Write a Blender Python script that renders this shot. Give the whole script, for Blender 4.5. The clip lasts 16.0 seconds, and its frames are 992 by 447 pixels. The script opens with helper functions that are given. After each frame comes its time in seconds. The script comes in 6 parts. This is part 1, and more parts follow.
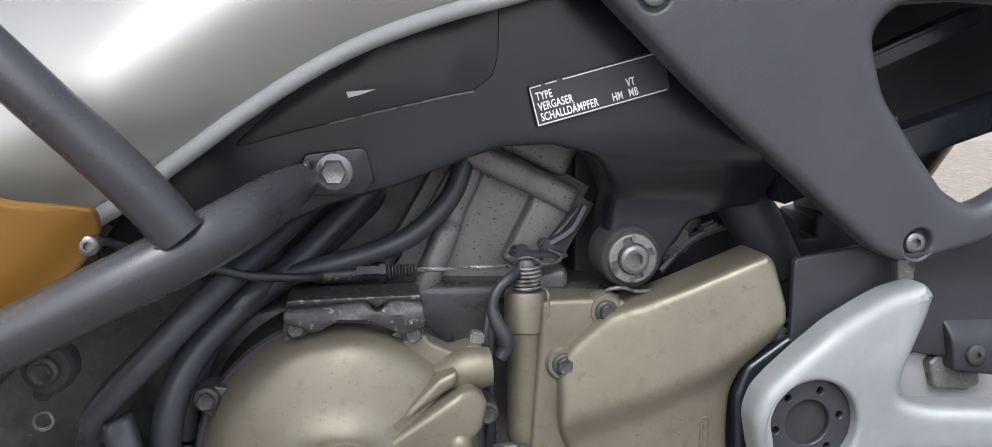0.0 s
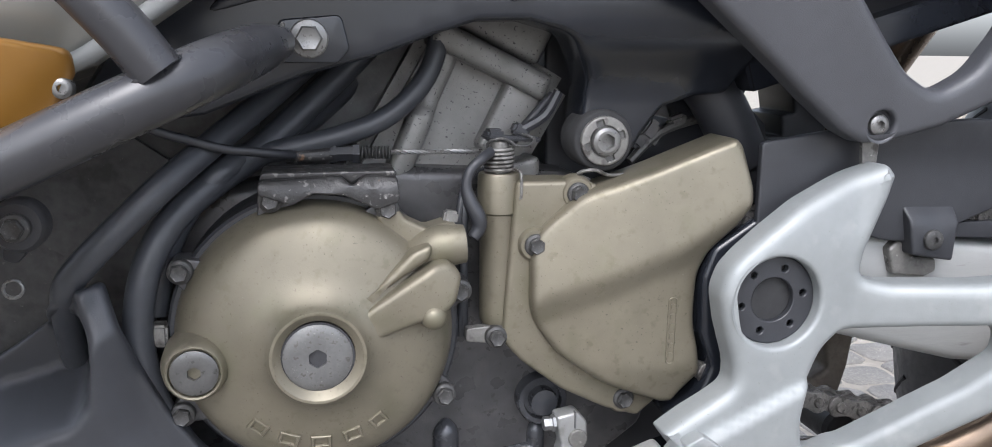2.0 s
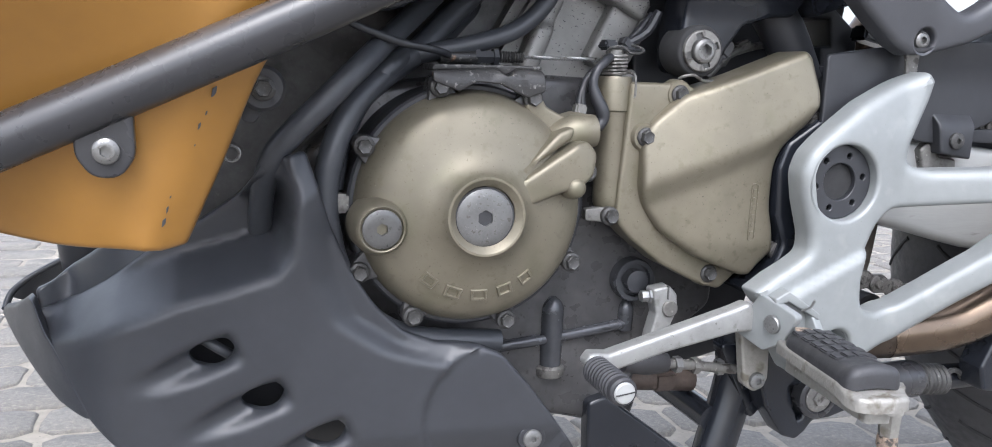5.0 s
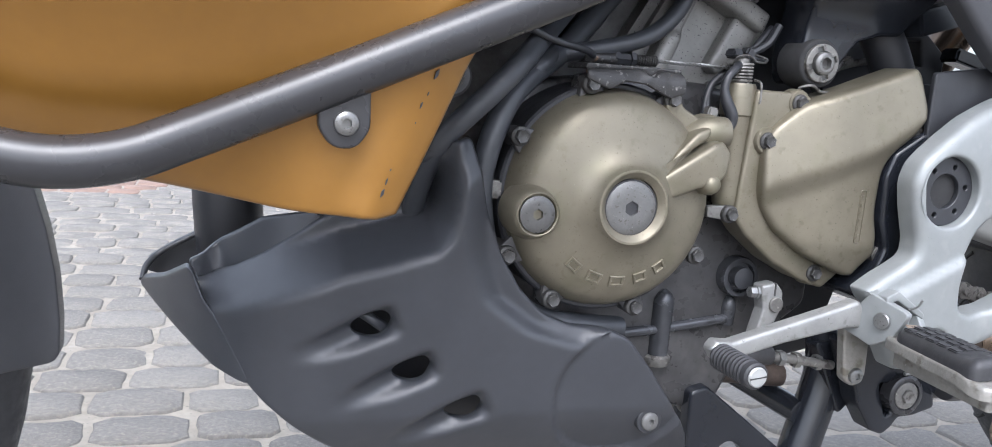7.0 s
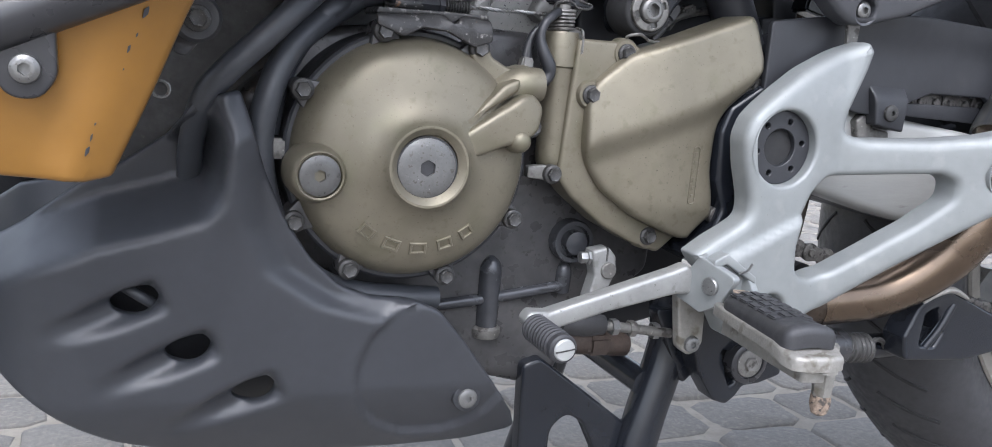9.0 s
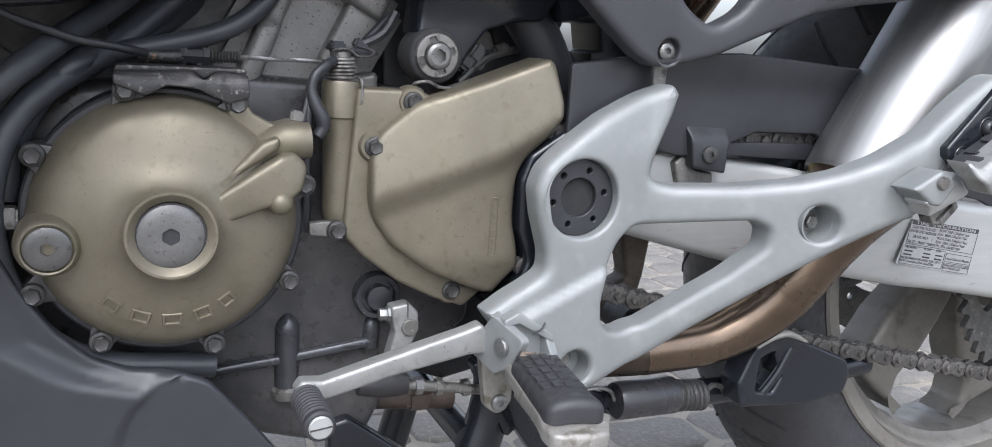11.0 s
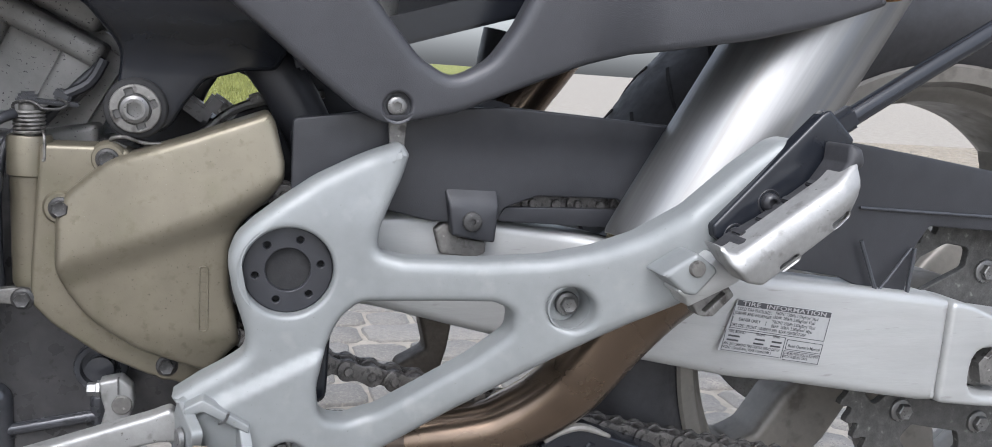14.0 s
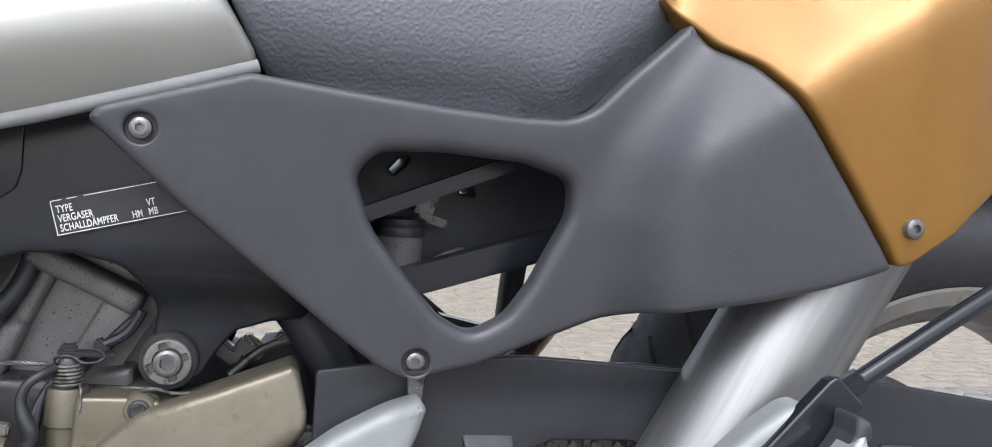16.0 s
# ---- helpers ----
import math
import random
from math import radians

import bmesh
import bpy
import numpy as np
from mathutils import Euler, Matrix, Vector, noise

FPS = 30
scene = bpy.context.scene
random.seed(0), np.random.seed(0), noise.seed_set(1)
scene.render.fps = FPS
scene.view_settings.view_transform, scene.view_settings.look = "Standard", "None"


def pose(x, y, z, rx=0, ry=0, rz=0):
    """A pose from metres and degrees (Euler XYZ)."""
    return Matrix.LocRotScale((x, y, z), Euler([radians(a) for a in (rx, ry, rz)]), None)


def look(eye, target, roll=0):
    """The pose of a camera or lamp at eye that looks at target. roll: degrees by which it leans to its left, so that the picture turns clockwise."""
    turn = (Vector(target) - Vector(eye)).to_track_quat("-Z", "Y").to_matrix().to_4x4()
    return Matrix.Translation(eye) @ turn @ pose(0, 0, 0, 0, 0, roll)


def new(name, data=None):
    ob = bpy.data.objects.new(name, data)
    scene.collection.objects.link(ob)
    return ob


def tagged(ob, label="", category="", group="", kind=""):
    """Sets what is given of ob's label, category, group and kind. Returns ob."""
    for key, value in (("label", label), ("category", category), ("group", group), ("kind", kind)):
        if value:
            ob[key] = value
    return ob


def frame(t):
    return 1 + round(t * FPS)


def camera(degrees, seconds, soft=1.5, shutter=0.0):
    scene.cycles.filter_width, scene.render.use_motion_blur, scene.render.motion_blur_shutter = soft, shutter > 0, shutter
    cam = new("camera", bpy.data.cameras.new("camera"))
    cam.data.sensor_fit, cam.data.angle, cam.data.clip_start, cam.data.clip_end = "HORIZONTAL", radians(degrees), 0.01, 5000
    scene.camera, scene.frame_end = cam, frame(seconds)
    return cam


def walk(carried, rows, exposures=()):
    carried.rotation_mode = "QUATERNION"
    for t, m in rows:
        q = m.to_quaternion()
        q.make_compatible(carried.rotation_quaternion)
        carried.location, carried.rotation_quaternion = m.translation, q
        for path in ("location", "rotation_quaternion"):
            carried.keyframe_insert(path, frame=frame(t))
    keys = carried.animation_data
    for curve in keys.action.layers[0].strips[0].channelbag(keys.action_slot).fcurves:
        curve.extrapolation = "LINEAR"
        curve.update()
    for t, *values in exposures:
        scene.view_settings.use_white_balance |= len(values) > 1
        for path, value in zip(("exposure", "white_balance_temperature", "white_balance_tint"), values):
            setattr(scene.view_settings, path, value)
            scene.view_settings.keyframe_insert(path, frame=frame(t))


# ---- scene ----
from mathutils import geometry

cam = camera(58.6, 16.0, 0.9)
METRES, EYE, TILT, LEAN, TURN = 1.0, 0.651, -9.0, 0.0, -9.4
EXPO, KELVIN, SKY, SUN = 0.88, 5980, 0.180, 0.32
ROWS = [
    (0.0, 0.0, 0.0, 0.0, 0.0, 0.0, -0.0),
    (0.5, -0.0016, -0.0016, -0.0098, -0.55, -0.6, -0.06),
    (1.0, -0.001, -0.0004, -0.0216, -0.97, -1.05, -0.09),
    (1.5, -0.0029, -0.0023, -0.038, -1.95, -1.62, -0.16),
    (2.0, -0.0074, -0.0041, -0.048, -2.56, -2.18, -0.39),
    (2.5, -0.0025, -0.0053, -0.0583, -3.4, -1.88, -0.75),
    (3.0, 0.0076, -0.0068, -0.0682, -4.73, -2.06, -1.05),
    (3.5, -0.0159, -0.0254, -0.0937, -5.23, -2.15, -2.36),
    (4.0, -0.0395, -0.0468, -0.0959, -5.57, -2.02, -2.24),
    (4.5, -0.0835, -0.0697, -0.1125, -7.01, -1.61, -1.3),
    (5.0, -0.146, -0.0838, -0.1274, -7.97, -1.14, -0.62),
    (7.5, -0.2591, -0.1047, -0.1481, -9.59, -0.11, -3.46),
    (8.0, -0.2226, -0.1016, -0.1424, -9.81, -0.72, -3.43),
    (8.5, -0.1799, -0.0773, -0.1501, -10.84, -1.69, -2.91),
    (9.0, -0.1537, -0.0689, -0.1463, -12.8, -2.13, -2.43),
    (11.5, 0.0276, -0.0615, -0.0929, -13.72, -2.39, -1.41),
    (12.0, 0.0759, -0.047, -0.0869, -13.03, -2.15, -1.76),
    (12.5, 0.1156, -0.0377, -0.0921, -11.38, -1.83, -2.92),
    (13.0, 0.1637, -0.0357, -0.0901, -9.76, -1.51, -3.27),
    (13.5, 0.201, -0.0415, -0.0794, -8.5, -1.39, -3.22),
    (14.0, 0.2226, -0.0389, -0.0663, -7.26, -1.06, -2.87),
    (14.5, 0.238, -0.0373, -0.0384, -6.28, -0.15, -2.47),
    (15.0, 0.2436, -0.0437, -0.0174, -5.61, 1.94, -2.41),
    (15.5, 0.236, -0.0517, 0.001, -5.07, 4.36, -2.66),
    (16.0, 0.2311, -0.0626, 0.013, -4.67, 6.7, -3.31),
]
walk(cam, [(t, pose(0, 0, EYE, TILT, LEAN, TURN) @ pose(METRES * x, METRES * y, METRES * z, 90 + pitch, roll, yaw)) for t, x, y, z, yaw, pitch, roll in ROWS],
     exposures=[(0.0, EXPO + 0.20, KELVIN + 60, 11.5), (1.5, EXPO + 0.42, KELVIN + 40, 11.5), (3.0, EXPO + 0.30, KELVIN + 20, 11.5), (4.0, EXPO + 0.53, KELVIN, 11.5), (8.0, EXPO + 0.52, KELVIN - 120, 11.5), (8.5, EXPO + 0.52, KELVIN - 110, 11.5), (9.0, EXPO + 0.30, KELVIN - 100, 11.5),
               (12.0, EXPO + 0.14, KELVIN + 30, 11.5), (14.0, EXPO + 0.08, KELVIN + 30, 11.5), (15.0, EXPO + 0.20, KELVIN + 30, 11.5), (16.0, EXPO + 0.06, KELVIN + 40, 11.5)])

# ---- sky and light: bright overcast day ----
world = bpy.data.worlds.new("overcast")
scene.world = world
world.use_nodes = True
wn = world.node_tree
sky = wn.nodes.new("ShaderNodeTexSky")
sky.sky_type, sky.sun_disc = "NISHITA", False
sky.sun_elevation, sky.sun_rotation = radians(52), radians(200)
sky.air_density, sky.dust_density, sky.ozone_density = 1.0, 4.0, 1.0
hsv = wn.nodes.new("ShaderNodeHueSaturation")
hsv.inputs["Saturation"].default_value = 0.35
wn.links.new(sky.outputs[0], hsv.inputs["Color"])
bg = wn.nodes["Background"]
wn.links.new(hsv.outputs[0], bg.inputs[0])
bg.inputs[1].default_value = SKY
sun_data = bpy.data.lights.new("sun", "SUN")
sun_data.energy, sun_data.angle, sun_data.color = SUN, radians(25), (1.0, 0.97, 0.92)
sun = new("sun", sun_data)
sun.matrix_world = look((-0.8, -3.2, 6.0), (0, 0.4, 0.4))


# ---- materials ----
def mat(name, col, rough=0.5, metal=0.0, var=0.12, scale=30, bump=0.05, bscale=400, coat=0.0, spots=None,
        stretch=None, spec=0.5, rvar=0.12, per_object=0.0, along=None):
    m = bpy.data.materials.new(name)
    m.use_nodes = True
    nt = m.node_tree
    N, L = nt.nodes, nt.links
    b = N["Principled BSDF"]
    tc = N.new("ShaderNodeTexCoord")
    mp = N.new("ShaderNodeMapping")
    if stretch:
        mp.inputs["Scale"].default_value = stretch
    if along is not None:
        mp.vector_type = "TEXTURE"
        mp.inputs["Rotation"].default_value = (0, radians(along), 0)
        mp.inputs["Scale"].default_value = (1, 1, 25)
    L.new(tc.outputs["Object"], mp.inputs["Vector"])

    def noise_tex(s, detail=4.0):
        n = N.new("ShaderNodeTexNoise")
        n.inputs["Scale"].default_value, n.inputs["Detail"].default_value = s, detail
        L.new(mp.outputs[0], n.inputs["Vector"])
        return n.outputs["Fac"]

    def ramp(fac, a, b2, lo, hi):
        r = N.new("ShaderNodeMapRange")
        r.inputs[1].default_value, r.inputs[2].default_value = a, b2
        r.inputs[3].default_value, r.inputs[4].default_value = lo, hi
        L.new(fac, r.inputs[0])
        return r.outputs[0]

    def math2(op, x, y):
        n = N.new("ShaderNodeMath")
        n.operation = op
        for i, v in enumerate((x, y)):
            if isinstance(v, float):
                n.inputs[i].default_value = v
            else:
                L.new(v, n.inputs[i])
        return n.outputs[0]

    big, fine = noise_tex(scale), noise_tex(scale * 7, 6.0)
    gain = math2("MULTIPLY", ramp(big, 0.3, 0.7, 1 - var, 1 + var), ramp(fine, 0.3, 0.7, 1 - var * 0.6, 1 + var * 0.6))
    if per_object:
        oi = N.new("ShaderNodeObjectInfo")
        gain = math2("MULTIPLY", gain, ramp(oi.outputs["Random"], 0, 1, 1 - per_object, 1 + per_object))
    vm = N.new("ShaderNodeVectorMath")
    vm.operation = "SCALE"
    vm.inputs[0].default_value = col
    L.new(gain, vm.inputs["Scale"])
    colour = vm.outputs[0]
    for scol, sscale, cut, width in spots or ():
        mx = N.new("ShaderNodeMix")
        mx.data_type = "RGBA"
        L.new(ramp(noise_tex(sscale, 8.0), cut, cut + width, 0.0, 1.0), mx.inputs["Factor"])
        L.new(colour, mx.inputs["A"])
        mx.inputs["B"].default_value = (*scol, 1)
        colour = mx.outputs["Result"]
    L.new(colour, b.inputs["Base Color"])
    L.new(ramp(noise_tex(scale * 2.3), 0.3, 0.7, max(0.02, rough - rvar), min(1, rough + rvar)), b.inputs["Roughness"])
    b.inputs["Metallic"].default_value = metal
    b.inputs["Specular IOR Level"].default_value = spec
    b.inputs["Coat Weight"].default_value = coat
    b.inputs["Coat Roughness"].default_value = 0.24
    if bump:
        bn = N.new("ShaderNodeBump")
        bn.inputs["Strength"].default_value, bn.inputs["Distance"].default_value = bump, 0.001
        L.new(noise_tex(bscale, 3.0), bn.inputs["Height"])
        L.new(bn.outputs[0], b.inputs["Normal"])
    return m


GOLD = mat("olive_cast_paint", (0.172, 0.154, 0.115), 0.43, 0.50, 0.09, 11, 0.06, 1300, spots=[((0.152, 0.140, 0.098), 46, 0.54, 0.16), ((0.142, 0.129, 0.090), 150, 0.58, 0.12), ((0.108, 0.096, 0.068), 700, 0.65, 0.06), ((0.235, 0.222, 0.175), 760, 0.71, 0.04)], rvar=0.07)
GREYMETAL = mat("grimy_cast_metal", (0.175, 0.170, 0.160), 0.5, 0.5, 0.2, 60, 0.25, 700, spots=[((0.07, 0.065, 0.06), 120, 0.54, 0.1), ((0.32, 0.31, 0.29), 260, 0.64, 0.06)])
CASE = mat("dark_crankcase", (0.064, 0.063, 0.065), 0.34, 0.35, 0.20, 30, 0.08, 900, spots=[((0.098, 0.095, 0.094), 50, 0.55, 0.20), ((0.035, 0.034, 0.034), 180, 0.62, 0.08)])
OILCASE = mat("oily_dark_case_paint", (0.060, 0.062, 0.069), 0.22, 0.3, 0.15, 35, 0.06, 900, spots=[((0.030, 0.030, 0.031), 80, 0.58, 0.14)])
CYL = mat("grey_cylinder_paint", (0.205, 0.201, 0.193), 0.5, 0.3, 0.10, 30, 0.12, 900, spots=[((0.135, 0.131, 0.124), 40, 0.56, 0.18), ((0.035, 0.034, 0.033), 560, 0.64, 0.03)])
SILVER = mat("silver_cast_paint", (0.232, 0.243, 0.243), 0.50, 0.28, 0.06, 18, 0.05, 1500, spots=[((0.19, 0.194, 0.190), 560, 0.69, 0.04), ((0.268, 0.277, 0.274), 60, 0.58, 0.16)], rvar=0.06)
ALLOY = mat("brushed_alloy", (0.385, 0.390, 0.383), 0.46, 0.40, 0.07, 25, 0.10, 700, stretch=(0.15, 1, 1), spots=[((0.30, 0.298, 0.288), 240, 0.66, 0.06)])
WORNALLOY = mat("worn_cast_alloy", (0.285, 0.285, 0.278), 0.42, 0.45, 0.10, 40, 0.10, 800, spots=[((0.20, 0.197, 0.19), 120, 0.58, 0.12), ((0.13, 0.125, 0.118), 420, 0.68, 0.05)])
STEEL = mat("zinc_steel", (0.225, 0.226, 0.224), 0.38, 0.70, 0.16, 120, 0.12, 900, spots=[((0.11, 0.102, 0.09), 380, 0.60, 0.08)])
CAPMETAL = mat("worn_alloy_cap", (0.155, 0.154, 0.151), 0.42, 0.55, 0.14, 60, 0.14, 900, spots=[((0.110, 0.104, 0.096), 420, 0.58, 0.08), ((0.26, 0.256, 0.248), 700, 0.67, 0.05)])
DARKCAP = mat("dark_oiled_alloy", (0.112, 0.111, 0.109), 0.38, 0.55, 0.14, 90, 0.12, 900, spots=[((0.15, 0.147, 0.142), 500, 0.66, 0.06), ((0.045, 0.042, 0.038), 300, 0.60, 0.08)])
SOCKETSTEEL = mat("socket_bolt_steel", (0.185, 0.183, 0.178), 0.36, 0.7, 0.10, 120, 0.08, 900, spots=[((0.10, 0.094, 0.085), 500, 0.62, 0.07)])
DULLSTEEL = mat("dull_bolt_steel", (0.056, 0.055, 0.054), 0.50, 0.4, 0.3, 150, 0.2, 900, spots=[((0.15, 0.146, 0.14), 450, 0.60, 0.08)])
PLASTIC = mat("dark_grey_plastic", (0.053, 0.054, 0.060), 0.40, 0.0, 0.06, 20, 0.20, 1800, rvar=0.05)
# Darker copy of PLASTIC for the bash plate: its shade is in the colour.
BASHPLASTIC = mat("shaded_grey_plastic", (0.037, 0.039, 0.045), 0.36, 0.0, 0.08, 20, 0.14, 2200, rvar=0.05)
BLACKPLASTIC = mat("black_plastic", (0.025, 0.026, 0.030), 0.44, 0.0, 0.12, 20, 0.12, 1500)
FLATBLACK = mat("flat_black_rubber", (0.02, 0.02, 0.021), 0.85, 0.0, 0.15, 40, 0.1, 900)
FRAMEBLACK = mat("black_gloss_paint", (0.013, 0.0148, 0.0195), 0.22, 0.0, 0.08, 12, 0.01, 700, spots=[((0.14, 0.14, 0.14), 420, 0.79, 0.02)], rvar=0.04)
BARBLACK = mat("black_satin_tube", (0.033, 0.033, 0.036), 0.28, 0.05, 0.08, 30, 0.02, 1800, rvar=0.02)
RUBBER = mat("black_rubber", (0.032, 0.032, 0.035), 0.50, 0.0, 0.15, 60, 0.10, 900)
HOSE = mat("grey_black_hose", (0.044, 0.047, 0.054), 0.40, 0.0, 0.10, 30, 0.04, 1200, rvar=0.06)
ORANGE = mat("amber_orange_paint", (0.262, 0.130, 0.025), 0.39, 0.40, 0.04, 20, 0.0, 400, coat=0.3, rvar=0.04)
SCUFFED = mat("scuffed_orange_paint", (0.300, 0.146, 0.026), 0.33, 0.45, 0.04, 20, 0.0, 400, coat=0.5, rvar=0.04)
TANK = mat("champagne_silver_paint", (0.30, 0.296, 0.272), 0.36, 0.45, 0.01, 20, 0.0, 400, coat=0.35, rvar=0.02)
TRIM = mat("pale_tank_edge", (0.21, 0.214, 0.210), 0.72, 0.0, 0.06, 30, 0.06, 900, spec=0.25)
# Blue-grey and brown streaks along the pipe put its reflections into the colour.
CHROME = mat("brushed_stainless", (0.325, 0.323, 0.317), 0.42, 0.90, 0.10, 60, 0.0, 900, rvar=0.06, along=28.7, spots=[((0.245, 0.26, 0.285), 45, 0.52, 0.12), ((0.26, 0.23, 0.19), 30, 0.60, 0.10)])
BRONZE = mat("heat_tinted_steel", (0.165, 0.124, 0.092), 0.26, 0.92, 0.12, 10, 0.03, 900, spots=[((0.070, 0.056, 0.048), 9, 0.50, 0.22), ((0.24, 0.185, 0.13), 14, 0.64, 0.16)], rvar=0.05)
CHAIN = mat("oily_chain_steel", (0.118, 0.112, 0.106), 0.42, 0.45, 0.3, 150, 0.2, 900, per_object=0.15, spots=[((0.045, 0.042, 0.040), 200, 0.54, 0.08), ((0.22, 0.21, 0.20), 420, 0.68, 0.05)])
RIM = mat("warm_grey_wheel_paint", (0.205, 0.192, 0.172), 0.42, 0.3, 0.10, 30, 0.08, 900, spots=[((0.125, 0.114, 0.100), 50, 0.58, 0.14)])
SEAT = mat("black_grained_vinyl", (0.104, 0.110, 0.123), 0.46, 0.0, 0.03, 200, 0.0, 300, rvar=0.02)
WHITE = mat("white_print", (0.75, 0.75, 0.74), 0.5, 0.0, 0.04, 60, 0.0, 300)
INK = mat("dark_print", (0.05, 0.05, 0.055), 0.5, 0.0, 0.05, 60, 0.0, 300)
PALE = mat("pale_sticker", (0.37, 0.375, 0.375), 0.42, 0.3, 0.05, 60, 0.05, 500)
RUSTY = mat("flaking_black_bracket", (0.030, 0.029, 0.029), 0.42, 0.2, 0.20, 90, 0.30, 700, spots=[((0.13, 0.125, 0.12), 240, 0.60, 0.06), ((0.30, 0.29, 0.275), 480, 0.68, 0.04), ((0.20, 0.11, 0.06), 110, 0.68, 0.06)])
WORNPEG = mat("worn_peg_tip", (0.26, 0.20, 0.155), 0.75, 0.2, 0.4, 260, 0.5, 700, spots=[((0.07, 0.06, 0.055), 300, 0.52, 0.08)])
CORRODED = mat("corroded_sprocket", (0.090, 0.088, 0.084), 0.58, 0.45, 0.25, 120, 0.3, 700, spots=[((0.24, 0.25, 0.225), 120, 0.62, 0.10), ((0.085, 0.10, 0.05), 90, 0.66, 0.06)])
PEGALLOY = mat("stained_peg_alloy", (0.265, 0.255, 0.235), 0.5, 0.4, 0.15, 40, 0.3, 500, spots=[((0.15, 0.135, 0.11), 90, 0.55, 0.12), ((0.36, 0.35, 0.33), 200, 0.66, 0.06)])
GRASS = mat("sunlit_grass", (0.205, 0.215, 0.075), 0.9, 0.0, 0.35, 3, 0.0, 40, spec=0.05)
SAND = mat("sandy_joint", (0.290, 0.262, 0.220), 0.9, 0.0, 0.16, 9, 0.7, 160, spots=[((0.34, 0.312, 0.268), 30, 0.58, 0.14), ((0.19, 0.172, 0.147), 200, 0.62, 0.08)])
SETT = mat("grey_sett", (0.205, 0.193, 0.176), 0.88, 0.0, 0.16, 12, 1.0, 140, per_object=0.12, spots=[((0.275, 0.252, 0.218), 16, 0.52, 0.16), ((0.150, 0.142, 0.133), 220, 0.56, 0.06), ((0.35, 0.335, 0.308), 260, 0.65, 0.04)])
BEIGESETT = mat("sandy_paving", (0.255, 0.222, 0.172), 0.88, 0.0, 0.14, 10, 0.5, 160, spots=[((0.215, 0.190, 0.155), 14, 0.52, 0.18), ((0.30, 0.275, 0.23), 200, 0.62, 0.06)])
REDSETT = mat("reddish_paving_brick", (0.235, 0.160, 0.128), 0.85, 0.0, 0.15, 8, 0.6, 200, spots=[((0.27, 0.215, 0.175), 20, 0.55, 0.15)])
DARK = mat("shadowed_black_parts", (0.105, 0.104, 0.105), 0.5, 0.0, 0.25, 30, 0.15, 500, spots=[((0.055, 0.054, 0.054), 50, 0.52, 0.12), ((0.17, 0.165, 0.16), 300, 0.68, 0.05)])

# pebbled grain on the seat cover
_nt = SEAT.node_tree
_v = _nt.nodes.new("ShaderNodeTexVoronoi")
_v.inputs["Scale"].default_value = 420
_v.feature = "SMOOTH_F1"
_tc = _nt.nodes.new("ShaderNodeTexCoord")
_b = _nt.nodes.new("ShaderNodeBump")
_b.inputs["Strength"].default_value, _b.inputs["Distance"].default_value = 0.5, 0.0012
_nt.links.new(_tc.outputs["Object"], _v.inputs["Vector"])
_nt.links.new(_v.outputs["Distance"], _b.inputs["Height"])
_nt.links.new(_b.outputs[0], _nt.nodes["Principled BSDF"].inputs["Normal"])


# ---- mesh helpers ----
def finish(bm, name, material, angle=38):
    bmesh.ops.recalc_face_normals(bm, faces=bm.faces[:])
    me = bpy.data.meshes.new(name)
    bm.to_mesh(me)
    bm.free()
    me.materials.append(material)
    me.polygons.foreach_set("use_smooth", [True] * len(me.polygons))
    me.set_sharp_from_angle(angle=radians(angle))
    return me


def part(name, bm, material, parent, label="", angle=38):
    ob = new(name, finish(bm, name, material, angle))
    ob.parent = parent
    return tagged(ob, label)


def inst(name, me, m, parent, label=""):
    ob = new(name, me)
    ob.parent = parent
    ob.matrix_basis = m
    return tagged(ob, label)


def rnd(pts, r=0.006, n=4):
    """Closed polygon with rounded corners; a third number in a corner is its own radius."""
    out, k = [], len(pts)
    for i, p in enumerate(pts):
        c = Vector(p[:2])
        a, b = Vector(pts[i - 1][:2]) - c, Vector(pts[(i + 1) % k][:2]) - c
        rr = p[2] if len(p) > 2 else r
        if rr <= 0 or a.length < 1e-6 or b.length < 1e-6:
            out.append(tuple(c))
            continue
        half = max(0.15, a.angle(b) / 2)
        d = min(rr / math.tan(half) if half < 1.5 else rr * 0.1, 0.47 * a.length, 0.47 * b.length)
        p0, p1 = c + a.normalized() * d, c + b.normalized() * d
        for j in range(n + 1):
            s = j / n
            out.append(tuple(p0 * (1 - s) ** 2 + c * 2 * s * (1 - s) + p1 * s * s))
    return out


def curve_pts(pts, n=6, closed=False):
    """Catmull-Rom through points of any dimension."""
    P = [np.array(p, float) for p in pts]
    k = len(P)
    out = []
    for i in range(k if closed else k - 1):
        p0 = P[(i - 1) % k] if closed or i else 2 * P[0] - P[1]
        p1, p2 = P[i], P[(i + 1) % k]
        p3 = P[(i + 2) % k] if closed or i + 2 < k else 2 * P[-1] - P[-2]
        for j in range(n):
            s = j / n
            out.append(0.5 * (2 * p1 + (p2 - p0) * s + (2 * p0 - 5 * p1 + 4 * p2 - p3) * s * s + (3 * p1 - p0 - 3 * p2 + p3) * s ** 3))
    if not closed:
        out.append(P[-1])
    return out


def ring(cx, cz, rx, rz=None, n=32, turn=0.0):
    rz = rz or rx
    ca, sa = math.cos(radians(turn)), math.sin(radians(turn))
    out = []
    for i in range(n):
        a = 2 * math.pi * i / n
        u, v = rx * math.cos(a), rz * math.sin(a)
        out.append((cx + u * ca - v * sa, cz + u * sa + v * ca))
    return out


